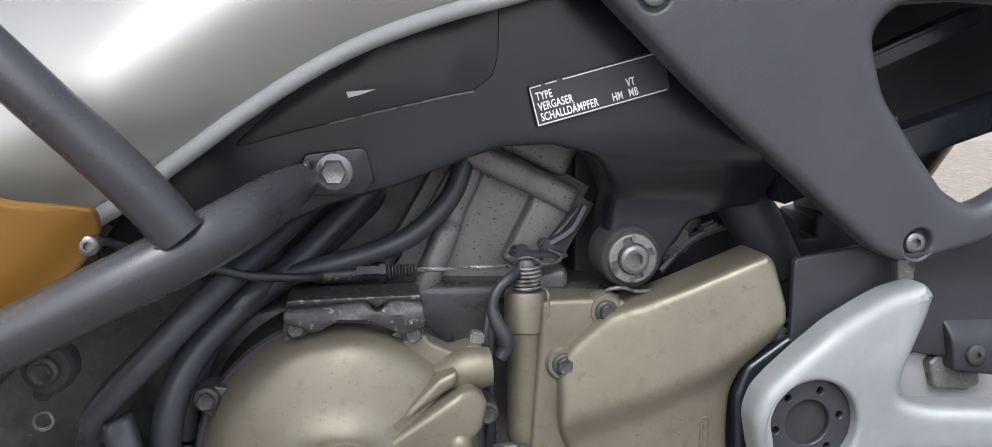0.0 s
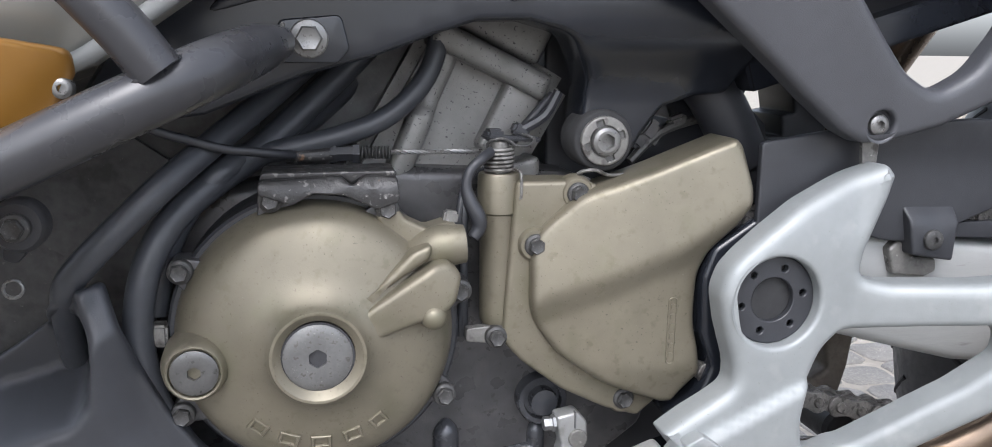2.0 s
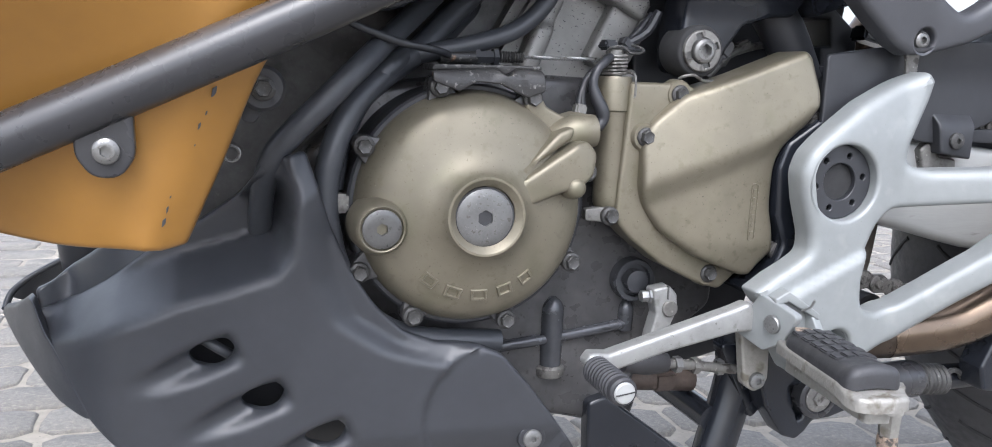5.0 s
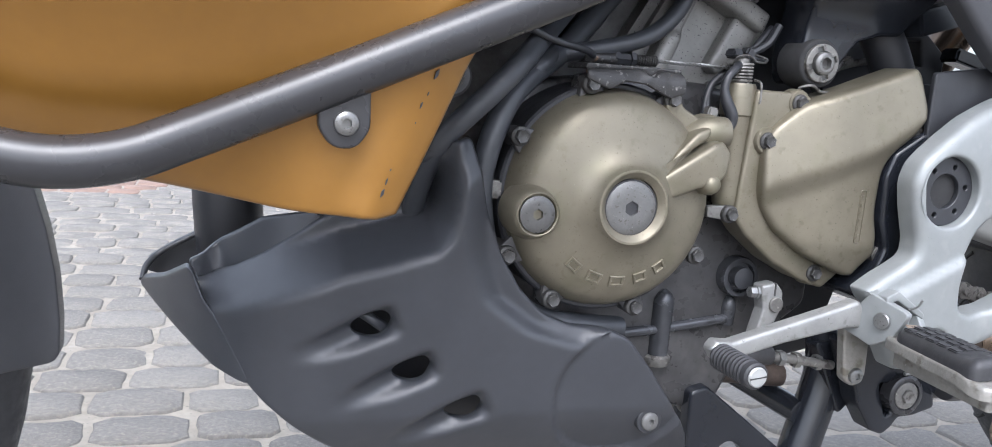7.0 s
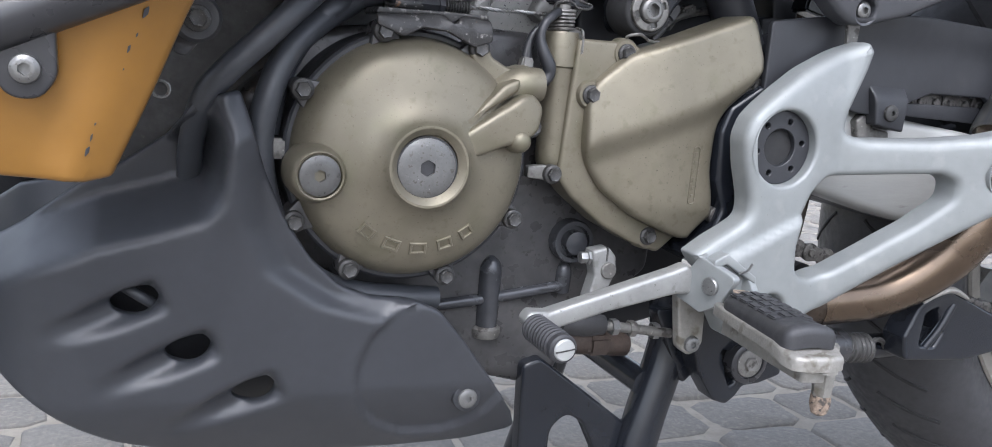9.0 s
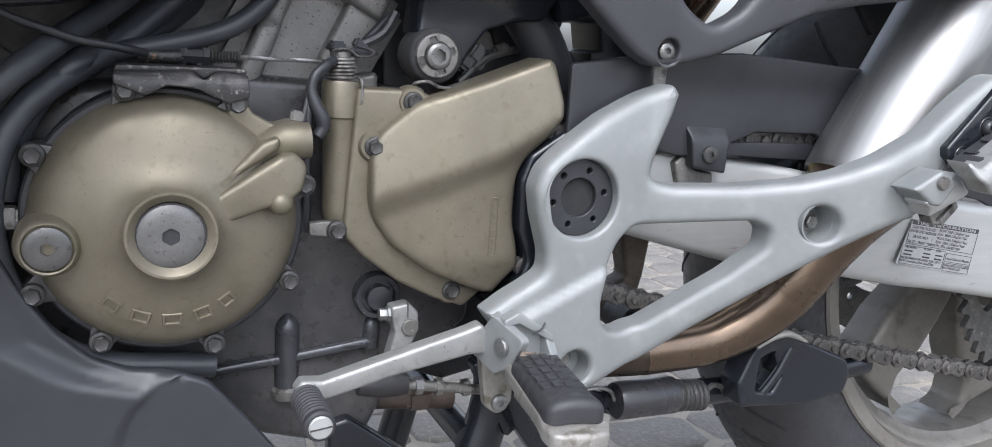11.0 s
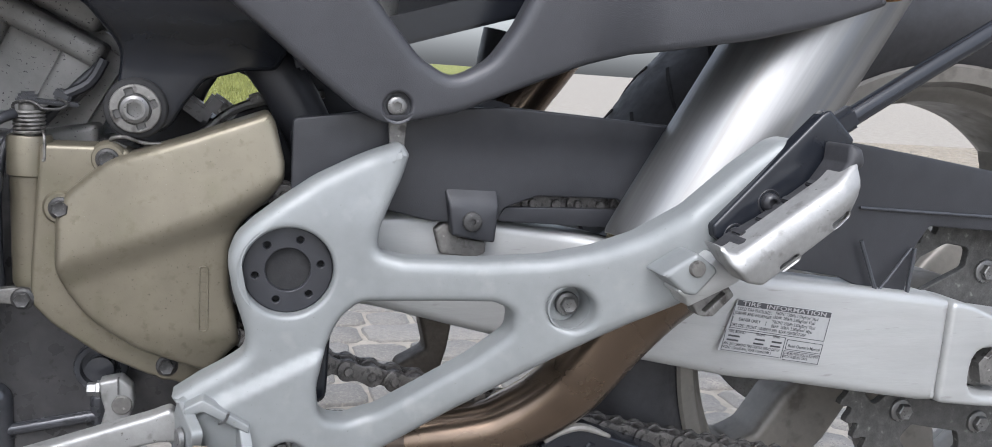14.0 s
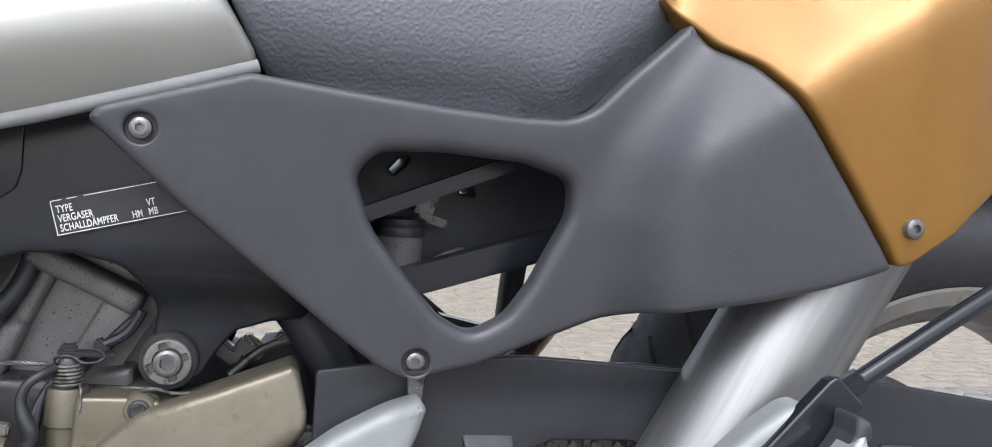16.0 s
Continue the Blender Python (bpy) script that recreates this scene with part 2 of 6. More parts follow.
def divided(poly, step, bow=0.0):
    """Outline cut into short steps; each straight run bows outwards by a hair."""
    out, k = [], len(poly)
    turn = sum(poly[i][0] * poly[(i + 1) % k][1] - poly[(i + 1) % k][0] * poly[i][1] for i in range(k))
    side = -bow if turn > 0 else bow
    for i in range(k):
        a, b = np.array(poly[i][:2], float), np.array(poly[(i + 1) % k][:2], float)
        e = b - a
        d = np.hypot(*e)
        if d < 1e-5:
            continue
        m = max(1, int(math.ceil(d / step)))
        normal = np.array((-e[1], e[0])) / d
        out += [a + e * j / m + normal * side * d * d * (j / m) * (1 - j / m) for j in range(m)]
    return np.array(out)


def area(P):
    x, z = P[:, 0], P[:, 1]
    return 0.5 * np.sum(x * np.roll(z, -1) - np.roll(x, -1) * z)


def inset(P, d):
    e = np.roll(P, -1, 0) - P
    n = np.stack([-e[:, 1], e[:, 0]], 1)
    n /= np.linalg.norm(n, axis=1, keepdims=True) + 1e-12
    v = n + np.roll(n, 1, 0)
    v /= np.maximum(np.linalg.norm(v, axis=1, keepdims=True), 0.5)
    return P + v * d


def inside(P, q):
    x, z = q[:, 0:1], q[:, 1:2]
    x1, z1 = P[:, 0], P[:, 1]
    x2, z2 = np.roll(x1, -1), np.roll(z1, -1)
    dz = np.where(np.abs(z2 - z1) < 1e-12, 1e-12, z2 - z1)
    cross = ((z1 > z) != (z2 > z)) & (x < (x2 - x1) * (z - z1) / dz + x1)
    return cross.sum(1) % 2 == 1


def sheet(outer, holes=(), yf=0.0, thick=0.004, r=0.002, grid=0.008, step=0.006, hole_r=None, yback=None):
    """A body cut from an outline in the x-z plane: its face lies at y = yf(x, z), its edges are rounded by r, its back is
    thick behind it or at yback(x, z)."""
    f = yf if callable(yf) else (lambda x, z: yf)
    back = yback or (lambda x, z: f(x, z) + thick)
    bm = bmesh.new()
    loops, backs = [], []
    for k, poly in enumerate([outer, *holes]):
        P = divided(poly, step, 0.05 if k == 0 else -0.05)
        if (area(P) < 0) == (k == 0):
            P = P[::-1]
        rr = r if k == 0 or hole_r is None else hole_r[k - 1] if isinstance(hole_r, (list, tuple)) else hole_r
        rows = []
        steps = 4 if rr > 0.0008 else 1
        for s in range(steps + 1):
            a = math.pi / 2 * s / steps
            Q = inset(P, rr * (1 - math.cos(a))) if s else P
            dy = rr * (1 - math.sin(a))
            rows.append([bm.verts.new((q[0], f(q[0], q[1]) + dy, q[1])) for q in Q])
        rows.insert(0, [bm.verts.new((q[0], back(q[0], q[1]), q[1])) for q in P])
        n = len(P)
        for a, b in zip(rows, rows[1:]):
            for i in range(n):
                bm.faces.new((a[i], a[(i + 1) % n], b[(i + 1) % n], b[i]))
        loops.append((inset(P, rr), rows[-1]))
        backs += rows[0]
    pts = np.concatenate([q for q, _ in loops])
    verts = [v for _, vs in loops for v in vs]
    edges, o = [], 0
    for q, _ in loops:
        edges += [(o + i, o + (i + 1) % len(q)) for i in range(len(q))]
        o += len(q)
    lo, hi = pts.min(0), pts.max(0)
    gx, gz = np.arange(lo[0] + grid / 2, hi[0], grid), np.arange(lo[1] + grid / 2, hi[1], grid)
    G = np.array([(x + (grid / 2 if j % 2 else 0), z) for j, z in enumerate(gz) for x in gx]).reshape(-1, 2)
    if len(G):
        keep = inside(loops[0][0], G)
        for q, _ in loops[1:]:
            keep &= ~inside(q, G)
        G = G[keep]
    if len(G):
        d = np.min(np.linalg.norm(G[:, None, :] - pts[None, :, :], axis=2), axis=1)
        G = G[d > 0.55 * min(grid, step)]
    allp = [Vector(p) for p in pts] + [Vector(p) for p in G]
    mv, _, mf, ov, _, _ = geometry.delaunay_2d_cdt(allp, edges, [], 0, 1e-7)
    mid = np.array([[sum(mv[i].x for i in t) / len(t), sum(mv[i].y for i in t) / len(t)] for t in mf])
    keep = inside(loops[0][0], mid)
    for q, _ in loops[1:]:
        keep &= ~inside(q, mid)
    mf = [t for t, k in zip(mf, keep) if k]
    fv, bv = [], []
    for p, src in zip(mv, ov):
        s = src[0] if src else -1
        if 0 <= s < len(verts):
            fv.append(verts[s]), bv.append(backs[s])
        else:
            fv.append(bm.verts.new((p.x, f(p.x, p.y), p.y))), bv.append(bm.verts.new((p.x, back(p.x, p.y), p.y)))
    for tri in mf:
        for w, t in ((fv, tri), (bv, tri[::-1])):
            q = [w[i] for i in t]
            if len(set(q)) == len(t):
                try:
                    bm.faces.new(q)
                except ValueError:
                    pass
    gaps = [e for e in bm.edges if len(e.link_faces) == 1]
    if gaps:
        bmesh.ops.holes_fill(bm, edges=gaps, sides=8)
    return bm


def lathe(profile, c, axis="y", seg=40, bm=None, caps=True):
    """Turned body: profile of (radius, place along the axis) about the point c."""
    bm = bm or bmesh.new()
    rows = []
    for rr, h in profile:
        row = []
        for i in range(seg):
            a = 2 * math.pi * i / seg
            u, v = max(rr, 1e-5) * math.cos(a), max(rr, 1e-5) * math.sin(a)
            p = {"y": (u, h, v), "z": (u, v, h), "x": (h, u, v)}[axis]
            row.append(bm.verts.new(Vector(c) + Vector(p)))
        rows.append(row)
    for a, b in zip(rows, rows[1:]):
        for i in range(seg):
            bm.faces.new((a[i], a[(i + 1) % seg], b[(i + 1) % seg], b[i]))
    if caps:
        bm.faces.new(rows[0])
        bm.faces.new(rows[-1][::-1])
    return bm


def tube(path, r, seg=14, n=6, smooth=True, bm=None):
    """Round bar or hose along a path; r is one radius, or one for each point of the path."""
    bm = bm or bmesh.new()
    rs = r if isinstance(r, (list, tuple)) else [r] * len(path)
    P = [(*p, q) for p, q in zip(path, rs)]
    P = curve_pts(P, n) if smooth and len(P) > 2 else [np.array(p, float) for p in P]
    C = [Vector(p[:3]) for p in P]
    up, rows = None, []
    for i, c in enumerate(C):
        t = (C[min(i + 1, len(C) - 1)] - C[max(i - 1, 0)]).normalized()
        if up is None:
            up = t.orthogonal().normalized()
        up = (up - t * up.dot(t)).normalized()
        w = t.cross(up)
        rows.append([bm.verts.new(c + (up * math.cos(a) + w * math.sin(a)) * P[i][3]) for a in (2 * math.pi * j / seg for j in range(seg))])
    for a, b in zip(rows, rows[1:]):
        for i in range(seg):
            bm.faces.new((a[i], a[(i + 1) % seg], b[(i + 1) % seg], b[i]))
    bm.faces.new(rows[0][::-1])
    bm.faces.new(rows[-1])
    return bm


def block(size, m, bevel=0.002, bm=None, seg=2):
    """Bevelled box of that size at the pose m."""
    b = bmesh.new()
    bmesh.ops.create_cube(b, size=1.0, matrix=Matrix.Diagonal((*size, 1)))
    if bevel:
        bmesh.ops.bevel(b, geom=b.edges[:] + b.verts[:], offset=bevel, segments=seg, affect="EDGES", clamp_overlap=True)
    b.transform(m)
    if bm is None:
        return b
    me = bpy.data.meshes.new("block")
    b.to_mesh(me)
    b.free()
    bm.from_mesh(me)
    bpy.data.meshes.remove(me)
    return bm


def joined(*bms):
    out = bmesh.new()
    for b in bms:
        me = bpy.data.meshes.new("joined")
        b.to_mesh(me)
        b.free()
        out.from_mesh(me)
        bpy.data.meshes.remove(me)
    return out


def coil(c, axis, r, wire, length, turns, seg=6):
    a = Vector(axis).normalized()
    u = a.orthogonal().normalized()
    w = a.cross(u)
    n = int(turns * 14)
    return tube([Vector(c) + a * (length * i / n) + (u * math.cos(6.2832 * i / 14) + w * math.sin(6.2832 * i / 14)) * r for i in range(n + 1)], wire, seg, 1, False)


def smooth01(a, b, x):
    s = min(1.0, max(0.0, (x - a) / (b - a)))
    return s * s * (3 - 2 * s)


def lerp(table, x):
    return float(np.interp(x, [p[0] for p in table], [p[1] for p in table]))


# ---- fasteners, built once about the origin and looking along -y ----
def hex_ring(rad, y, bm):
    return [bm.verts.new((rad * math.cos(math.pi / 3 * i), y, rad * math.sin(math.pi / 3 * i))) for i in range(6)]


def hex_bolt_mesh(name, flats, flange, material, tall=0.005):
    bm = lathe([(flange, 0.004), (flange, -0.0004), (flange * 0.93, -0.0011), (flats * 0.58, -0.0018)], (0, 0, 0), seg=24)
    rad = flats / math.sqrt(3)
    a, b, c = hex_ring(rad, 0, bm), hex_ring(rad, -tall + 0.0009, bm), hex_ring(rad * 0.86, -tall, bm)
    d = hex_ring(rad * 0.55, -tall + 0.0006, bm)
    for p, q in ((a, b), (b, c), (c, d)):
        for i in range(6):
            bm.faces.new((p[i], p[(i + 1) % 6], q[(i + 1) % 6], q[i]))
    bm.faces.new(d)
    return finish(bm, name, material, 25)


def socket_mesh(name, rad, dome, sock, material, depth=0.003, washer=0.0):
    prof = ([(washer, 0.003), (washer, 0.0004), (washer * 0.95, 0.0)] if washer else []) + [(rad, 0.001 if washer else 0.006), (rad, -dome * 0.35), (rad * 0.93, -dome * 0.65), (rad * 0.7, -dome * 0.95), (sock * 1.25, -dome)]
    bm = lathe(prof, (0, 0, 0), seg=30)
    top = [f for f in bm.faces if len(f.verts) == 30 and abs(f.calc_center_median().y + dome) < 1e-6]
    edge = sorted((v for f in top for v in f.verts), key=lambda v: math.atan2(v.co.z, v.co.x))
    bmesh.ops.delete(bm, geom=top, context="FACES_ONLY")
    ang = [math.atan2(v.co.z, v.co.x) for v in edge]

    def hexr(a):
        k = (a + math.pi / 6) % (math.pi / 3) - math.pi / 6
        return sock * math.cos(math.pi / 6) / math.cos(k)
    h1 = [bm.verts.new((hexr(a) * math.cos(a), -dome, hexr(a) * math.sin(a))) for a in ang]
    h2 = [bm.verts.new((v.co.x, -dome + depth, v.co.z)) for v in h1]
    n = len(edge)
    for p, q in ((edge, h1), (h1, h2)):
        for i in range(n):
            bm.faces.new((p[i], p[(i + 1) % n], q[(i + 1) % n], q[i]))
    bm.faces.new(h2)
    return finish(bm, name, material, 30)


CASE_BOLT = hex_bolt_mesh("case_bolt", 0.0085, 0.0066, DULLSTEEL)
FRAME_BOLT = hex_bolt_mesh("frame_bolt", 0.0116, 0.0096, SOCKETSTEEL, 0.0065)
PANEL_BOLT = socket_mesh("panel_bolt", 0.0061, 0.0030, 0.0027, SOCKETSTEEL, 0.0028, 0.0)
BASH_BOLT = socket_mesh("bash_bolt", 0.0068, 0.0026, 0.0024, CAPMETAL, 0.0022)
BLACK_BOLT = socket_mesh("black_bolt", 0.0052, 0.004, 0.0026, BARBLACK, 0.003, 0.0072)
GUARD_BOLT = socket_mesh("guard_bolt", 0.0062, 0.0022, 0.0022, DULLSTEEL, 0.002)


def bolt(me, x, y, z, parent, name="bolt", label="", ry=0.0):
    return inst(name, me, pose(x, y, z, 0, ry, 0), parent, label)


def lettering(text, size, m, material, parent, name, deep=0.0002, width=1.0, label="", bold=0.012):
    c = bpy.data.curves.new(name, "FONT")
    c.body, c.size, c.extrude = text, size, deep
    c.space_character = 1.05
    c.offset = bold * size
    tmp = new("lettering_source", c)
    dg = bpy.context.evaluated_depsgraph_get()
    me = bpy.data.meshes.new_from_object(tmp.evaluated_get(dg))
    bpy.data.objects.remove(tmp)
    bpy.data.curves.remove(c)
    me.transform(m @ Matrix.Diagonal((width, 1, 1, 1)))
    me.materials.clear()
    me.materials.append(material)
    ob = new(name, me)
    ob.parent = parent
    return tagged(ob, label)


def bars(rows, y, material, parent, name, thick=0.0003, label=""):
    """Plain printed bars: rows of (x, z, width, height, turn)."""
    bm = bmesh.new()
    for x, z, w, h, turn in rows:
        block((w, thick, h), pose(x, y, z, 0, -turn, 0), 0, bm)
    return part(name, bm, material, parent, label)


# ---- the motorcycle: x runs to its tail, y across it (its left side faces -y), z up ----
MID = 0.565
bike = new("motorcycle")
tagged(bike, "orange and silver touring motorcycle standing on its centre stand", "motorcycle")

# fuel tank
EDGE = [(-0.30, 0.585), (-0.16, 0.575), (-0.107, 0.594), (-0.074, 0.617), (-0.039, 0.642), (0.0, 0.665), (0.042, 0.681), (0.081, 0.692), (0.14, 0.7115), (0.201, 0.7325), (0.26, 0.75)]


def y_tank(x, z):
    d = max(0.0, z - lerp(EDGE, x))
    y = lerp([(-0.3, 0.395), (-0.1, 0.390), (0.02, 0.405), (0.15, 0.421), (0.25, 0.43)], x)
    y -= 0.014 * math.sin(min(1.0, d / 0.075) * math.pi / 2) * (1 - smooth01(0.05, 0.2, x))
    y -= 0.012 * math.sin(min(1.0, d / 0.05) * math.pi / 2)
    return y + 3.2 * max(0.0, d - 0.03) ** 1.65


tank_line = [p for p in EDGE if p[0] < 0.2]
tank = part("fuel_tank", sheet(rnd(tank_line + [(0.200, 0.7335, 0.004), (0.198, 0.742), (0.180, 0.770), (0.165, 0.86), (-0.05, 0.90), (-0.27, 0.86), (-0.33, 0.70)], 0.008), [], y_tank,
                               r=0.006, grid=0.012, step=0.010, yback=lambda x, z: 2 * MID - y_tank(x, z)), TANK, bike, "champagne silver painted fuel tank")
part("tank_trim", tube([(x, y_tank(x, z) - 0.001, z + 0.0005) for x, z in curve_pts(EDGE[1:-1], 4)], 0.0042, 10, 1), TRIM, tank, "pale grey tank edge trim")

# seat


def y_seat(x, z):
    zl = lerp([(0.18, 0.74), (0.21, 0.731), (0.26, 0.724), (0.385, 0.719), (0.43, 0.755), (0.48, 0.80)], x)
    d = max(0.0, z - zl)
    return 0.436 - 0.020 * math.sin(min(1, d / 0.04) * math.pi / 2) + 3.0 * max(0, d - 0.06) ** 1.8


seat = part("seat", sheet(rnd([(0.182, 0.772), (0.205, 0.729), (0.255, 0.718), (0.385, 0.712), (0.43, 0.745), (0.50, 0.81), (0.51, 0.86), (0.165, 0.86)], 0.012), [], y_seat,
                          r=0.006, grid=0.010, step=0.009, yback=lambda x, z: 2 * MID - y_seat(x, z)), SEAT, bike, "black seat in pebble-grained vinyl")

# side cowl with a rounded triangular window


def y_rear(x):
    return lerp([(0.36, 0.415), (0.40, 0.396), (0.446, 0.372), (0.497, 0.358), (0.532, 0.349), (0.56, 0.340), (0.60, 0.336), (0.70, 0.36)], x)


def crest(x, z):
    """Fold that runs up the rear of the cowl into the tail: the flank leans back above it and tucks in below it."""
    c = lerp([(0.40, 0.668), (0.432, 0.690), (0.464, 0.711), (0.493, 0.733), (0.522, 0.758), (0.579, 0.798), (0.66, 0.85)], x)
    d = z - c
    return smooth01(0.41, 0.45, x) * (0.325 * (math.hypot(d, 0.006) - 0.006) + 0.195 * d - 0.006)


def y_cowl(x, z):
    base = 0.427 - 0.16 * (z - 0.56)
    xr = lerp([(0.56, 0.425), (0.62, 0.405), (0.66, 0.400), (0.70, 0.406), (0.745, 0.425), (0.78, 0.44)], z)
    return base + (y_rear(x) + crest(x, z) - base) * smooth01(-0.004, 0.040, x - xr)


COWL = [(0.115, 0.696, 0.006), (0.121, 0.703, 0.006), (0.198, 0.727), (0.254, 0.722, 0.05), (0.306, 0.718, 0.05), (0.352, 0.716, 0.05), (0.381, 0.717, 0.03), (0.396, 0.724, 0.03),
        (0.415, 0.745, 0.04), (0.451, 0.780, 0.002), (0.463, 0.766, 0.02), (0.482, 0.755, 0.03), (0.4935, 0.741, 0.03), (0.511, 0.7205, 0.04), (0.535, 0.689, 0.05), (0.569, 0.642, 0.003),
        (0.536, 0.6285, 0.05), (0.497, 0.6175, 0.05), (0.455, 0.609, 0.04), (0.433, 0.6045, 0.02), (0.376, 0.580, 0.05), (0.340, 0.564, 0.04), (0.309, 0.556, 0.02), (0.294, 0.555, 0.015),
        (0.279, 0.562, 0.02), (0.256, 0.579, 0.05), (0.234, 0.597, 0.05), (0.169, 0.648, 0.05)]
WINDOW = [(0.2575, 0.676, 0.014), (0.270, 0.690, 0.02), (0.308, 0.6925, 0.03), (0.358, 0.690, 0.03), (0.388, 0.682, 0.014), (0.3885, 0.660, 0.02), (0.3690, 0.616, 0.05),
          (0.3560, 0.5955, 0.03), (0.334, 0.583, 0.018), (0.3135, 0.5945, 0.03), (0.2965, 0.613, 0.05), (0.2695, 0.645, 0.05)]
cowl = part("side_cowl", sheet(rnd(COWL, 0.01, 5), [rnd(WINDOW, 0.015, 5), ring(0.1425, 0.6925, 0.0084, None, 28), ring(0.302, 0.5655, 0.0084, None, 28)], y_cowl, 0.017, 0.005, 0.008, 0.006, hole_r=(0.0080, 0.002, 0.002)), PLASTIC, bike, "dark grey side cowl with a triangular window", 75)
for bx, bz in ((0.1425, 0.6925), (0.302, 0.5655)):
    by = 0.427 - 0.16 * (bz - 0.56)
    # Cup is blacker than the cowl: the shade of the recess is in its colour.
    part("bolt_recess", lathe([(0.0089, by + 0.009), (0.0088, by + 0.0045), (0.001, by + 0.0045)], (bx, 0, bz), seg=32), BLACKPLASTIC, cowl)
bolt(PANEL_BOLT, 0.1425, 0.4085, 0.6925, cowl, label="silver socket bolt")
bolt(PANEL_BOLT, 0.302, 0.4305, 0.5655, cowl, label="silver socket bolt")

# tail fairing


def y_tail(x, z):
    return y_rear(x) - 0.003 + crest(x, z) * smooth01(0.68, 0.56, x) + 0.10 * max(0.0, 0.69 - z) * smooth01(0.60, 0.65, x)


tail = part("tail_fairing", sheet(rnd([(0.436, 0.795, 0.004), (0.4515, 0.7805, 0.004), (0.4640, 0.7670, 0.02), (0.4830, 0.7560, 0.03), (0.4950, 0.7420, 0.03), (0.5125, 0.7215, 0.04), (0.5365, 0.6900, 0.05), (0.5695, 0.6430, 0.008),
                                       (0.579, 0.647, 0.02), (0.600, 0.664, 0.04), (0.628, 0.691, 0.05), (0.69, 0.77), (0.69, 0.87), (0.44, 0.87)], 0.01), [], y_tail, 0.02, 0.003, 0.008, 0.008), ORANGE, bike, "amber orange tail fairing", 75)
bolt(PANEL_BOLT, 0.573, y_tail(0.573, 0.667) - 0.0015, 0.667, tail, label="silver socket bolt")

# front side fairing


def y_fairing(x, z):
    xc = -0.196 + (z - 0.449) * 0.40
    y = 0.352 + 0.55 * max(0.0, x - xc)
    y += 0.25 * max(0, 0.475 - z) * smooth01(-0.2, -0.3, x)
    under = 0.10 + 0.62 * smooth01(-0.020, -0.105, x - xc)
    y += under * (math.hypot(max(0.0, 0.512 - z), 0.006) - 0.006) * smooth01(0.006, -0.012, x - xc)
    return y - 0.05 * smooth01(0.50, 0.60, z) * smooth01(-0.14, -0.25, x) + 0.3 * max(0, -0.34 - x)


fairing = part("front_fairing", sheet(rnd([(-0.314, 0.461, 0.05), (-0.278, 0.4555, 0.1), (-0.235, 0.4505, 0.1), (-0.188, 0.4475, 0.004), (-0.177, 0.4495, 0.004), (-0.160, 0.488, 0.1), (-0.143, 0.530, 0.1), (-0.128, 0.556, 0.05),
                                           (-0.108, 0.578, 0.02), (-0.1005, 0.592, 0.006), (-0.101, 0.602, 0.005), (-0.128, 0.607, 0.02), (-0.22, 0.66), (-0.40, 0.70), (-0.52, 0.60), (-0.45, 0.51), (-0.37, 0.472, 0.05)], 0.02), [],
                                      y_fairing, 0.005, 0.003, 0.010, 0.008), SCUFFED, bike, "scuffed amber orange front side fairing", 75)
inst("screw", PANEL_BOLT, pose(-0.1045, 0.372, 0.5865) @ Matrix.Diagonal((0.7, 0.7, 0.7, 1)), fairing, "small silver screw")

for u, s, w in ((0.462, 0.0035, 1.4), (0.468, 0.002, 2.0), (0.474, 0.0015, 1.0), (0.507, 0.0025, 1.6), (0.513, 0.0018, 1.4), (0.523, 0.0045, 1.3), (0.498, 0.0012, 1.0)):
    x = -0.193 + (u - 0.449) * 0.41 + 0.001 * math.sin(u * 900)
    mk = sheet(rnd([(x - s * 0.3, u - s * w * 0.6), (x + s * 0.25, u - s * 0.2), (x + s * 0.4, u + s * w * 0.5), (x - s * 0.1, u + s * w * 0.2)], s * 0.15), [], lambda x, z: y_fairing(x, z) - 0.0003, 0.0006, 0.0001, 0.05, 0.003)
    part("scuff_mark", mk, INK, fairing)

# crash bar
bar = part("crash_bar", tube([(-0.44, 0.40, 0.540), (-0.405, 0.36, 0.502), (-0.378, 0.347, 0.4815), (-0.355, 0.341, 0.4745), (-0.331, 0.340, 0.4725), (-0.305, 0.342, 0.4765), (-0.28, 0.345, 0.4865), (-0.24, 0.345, 0.5045),
                              (-0.2, 0.345, 0.5230), (-0.13, 0.345, 0.5555), (-0.075, 0.347, 0.5815), (-0.048, 0.360, 0.5945), (-0.032, 0.392, 0.602), (-0.022, 0.424, 0.606)],
                             [0.0118] * 12 + [0.0110, 0.0080], 20, 6), BARBLACK, bike, "black tubular engine crash bar")
part("upper_tube", tube([(-0.064, 0.345, 0.594), (-0.077, 0.343, 0.6115), (-0.096, 0.341, 0.6325), (-0.12, 0.340, 0.6575), (-0.20, 0.345, 0.740), (-0.26, 0.36, 0.80)], 0.0100, 18, 5), BARBLACK, bar)
part("weld_bead", tube([(-0.0665 + 0.0105 * math.cos(a), 0.3475 + 0.0095 * math.sin(a), 0.5935 + 0.0062 * math.cos(a)) for a in np.linspace(0, 6.2832, 24)], 0.0012, 6, 1), BARBLACK, bar)
part("end_plate", sheet(rnd([(-0.030, 0.596), (-0.022, 0.617), (0.008, 0.620), (0.012, 0.603), (0.006, 0.596)], 0.004), [], 0.4435, 0.004, 0.0012, 0.02), FRAMEBLACK, bar, "flat bolted end of the crash bar")
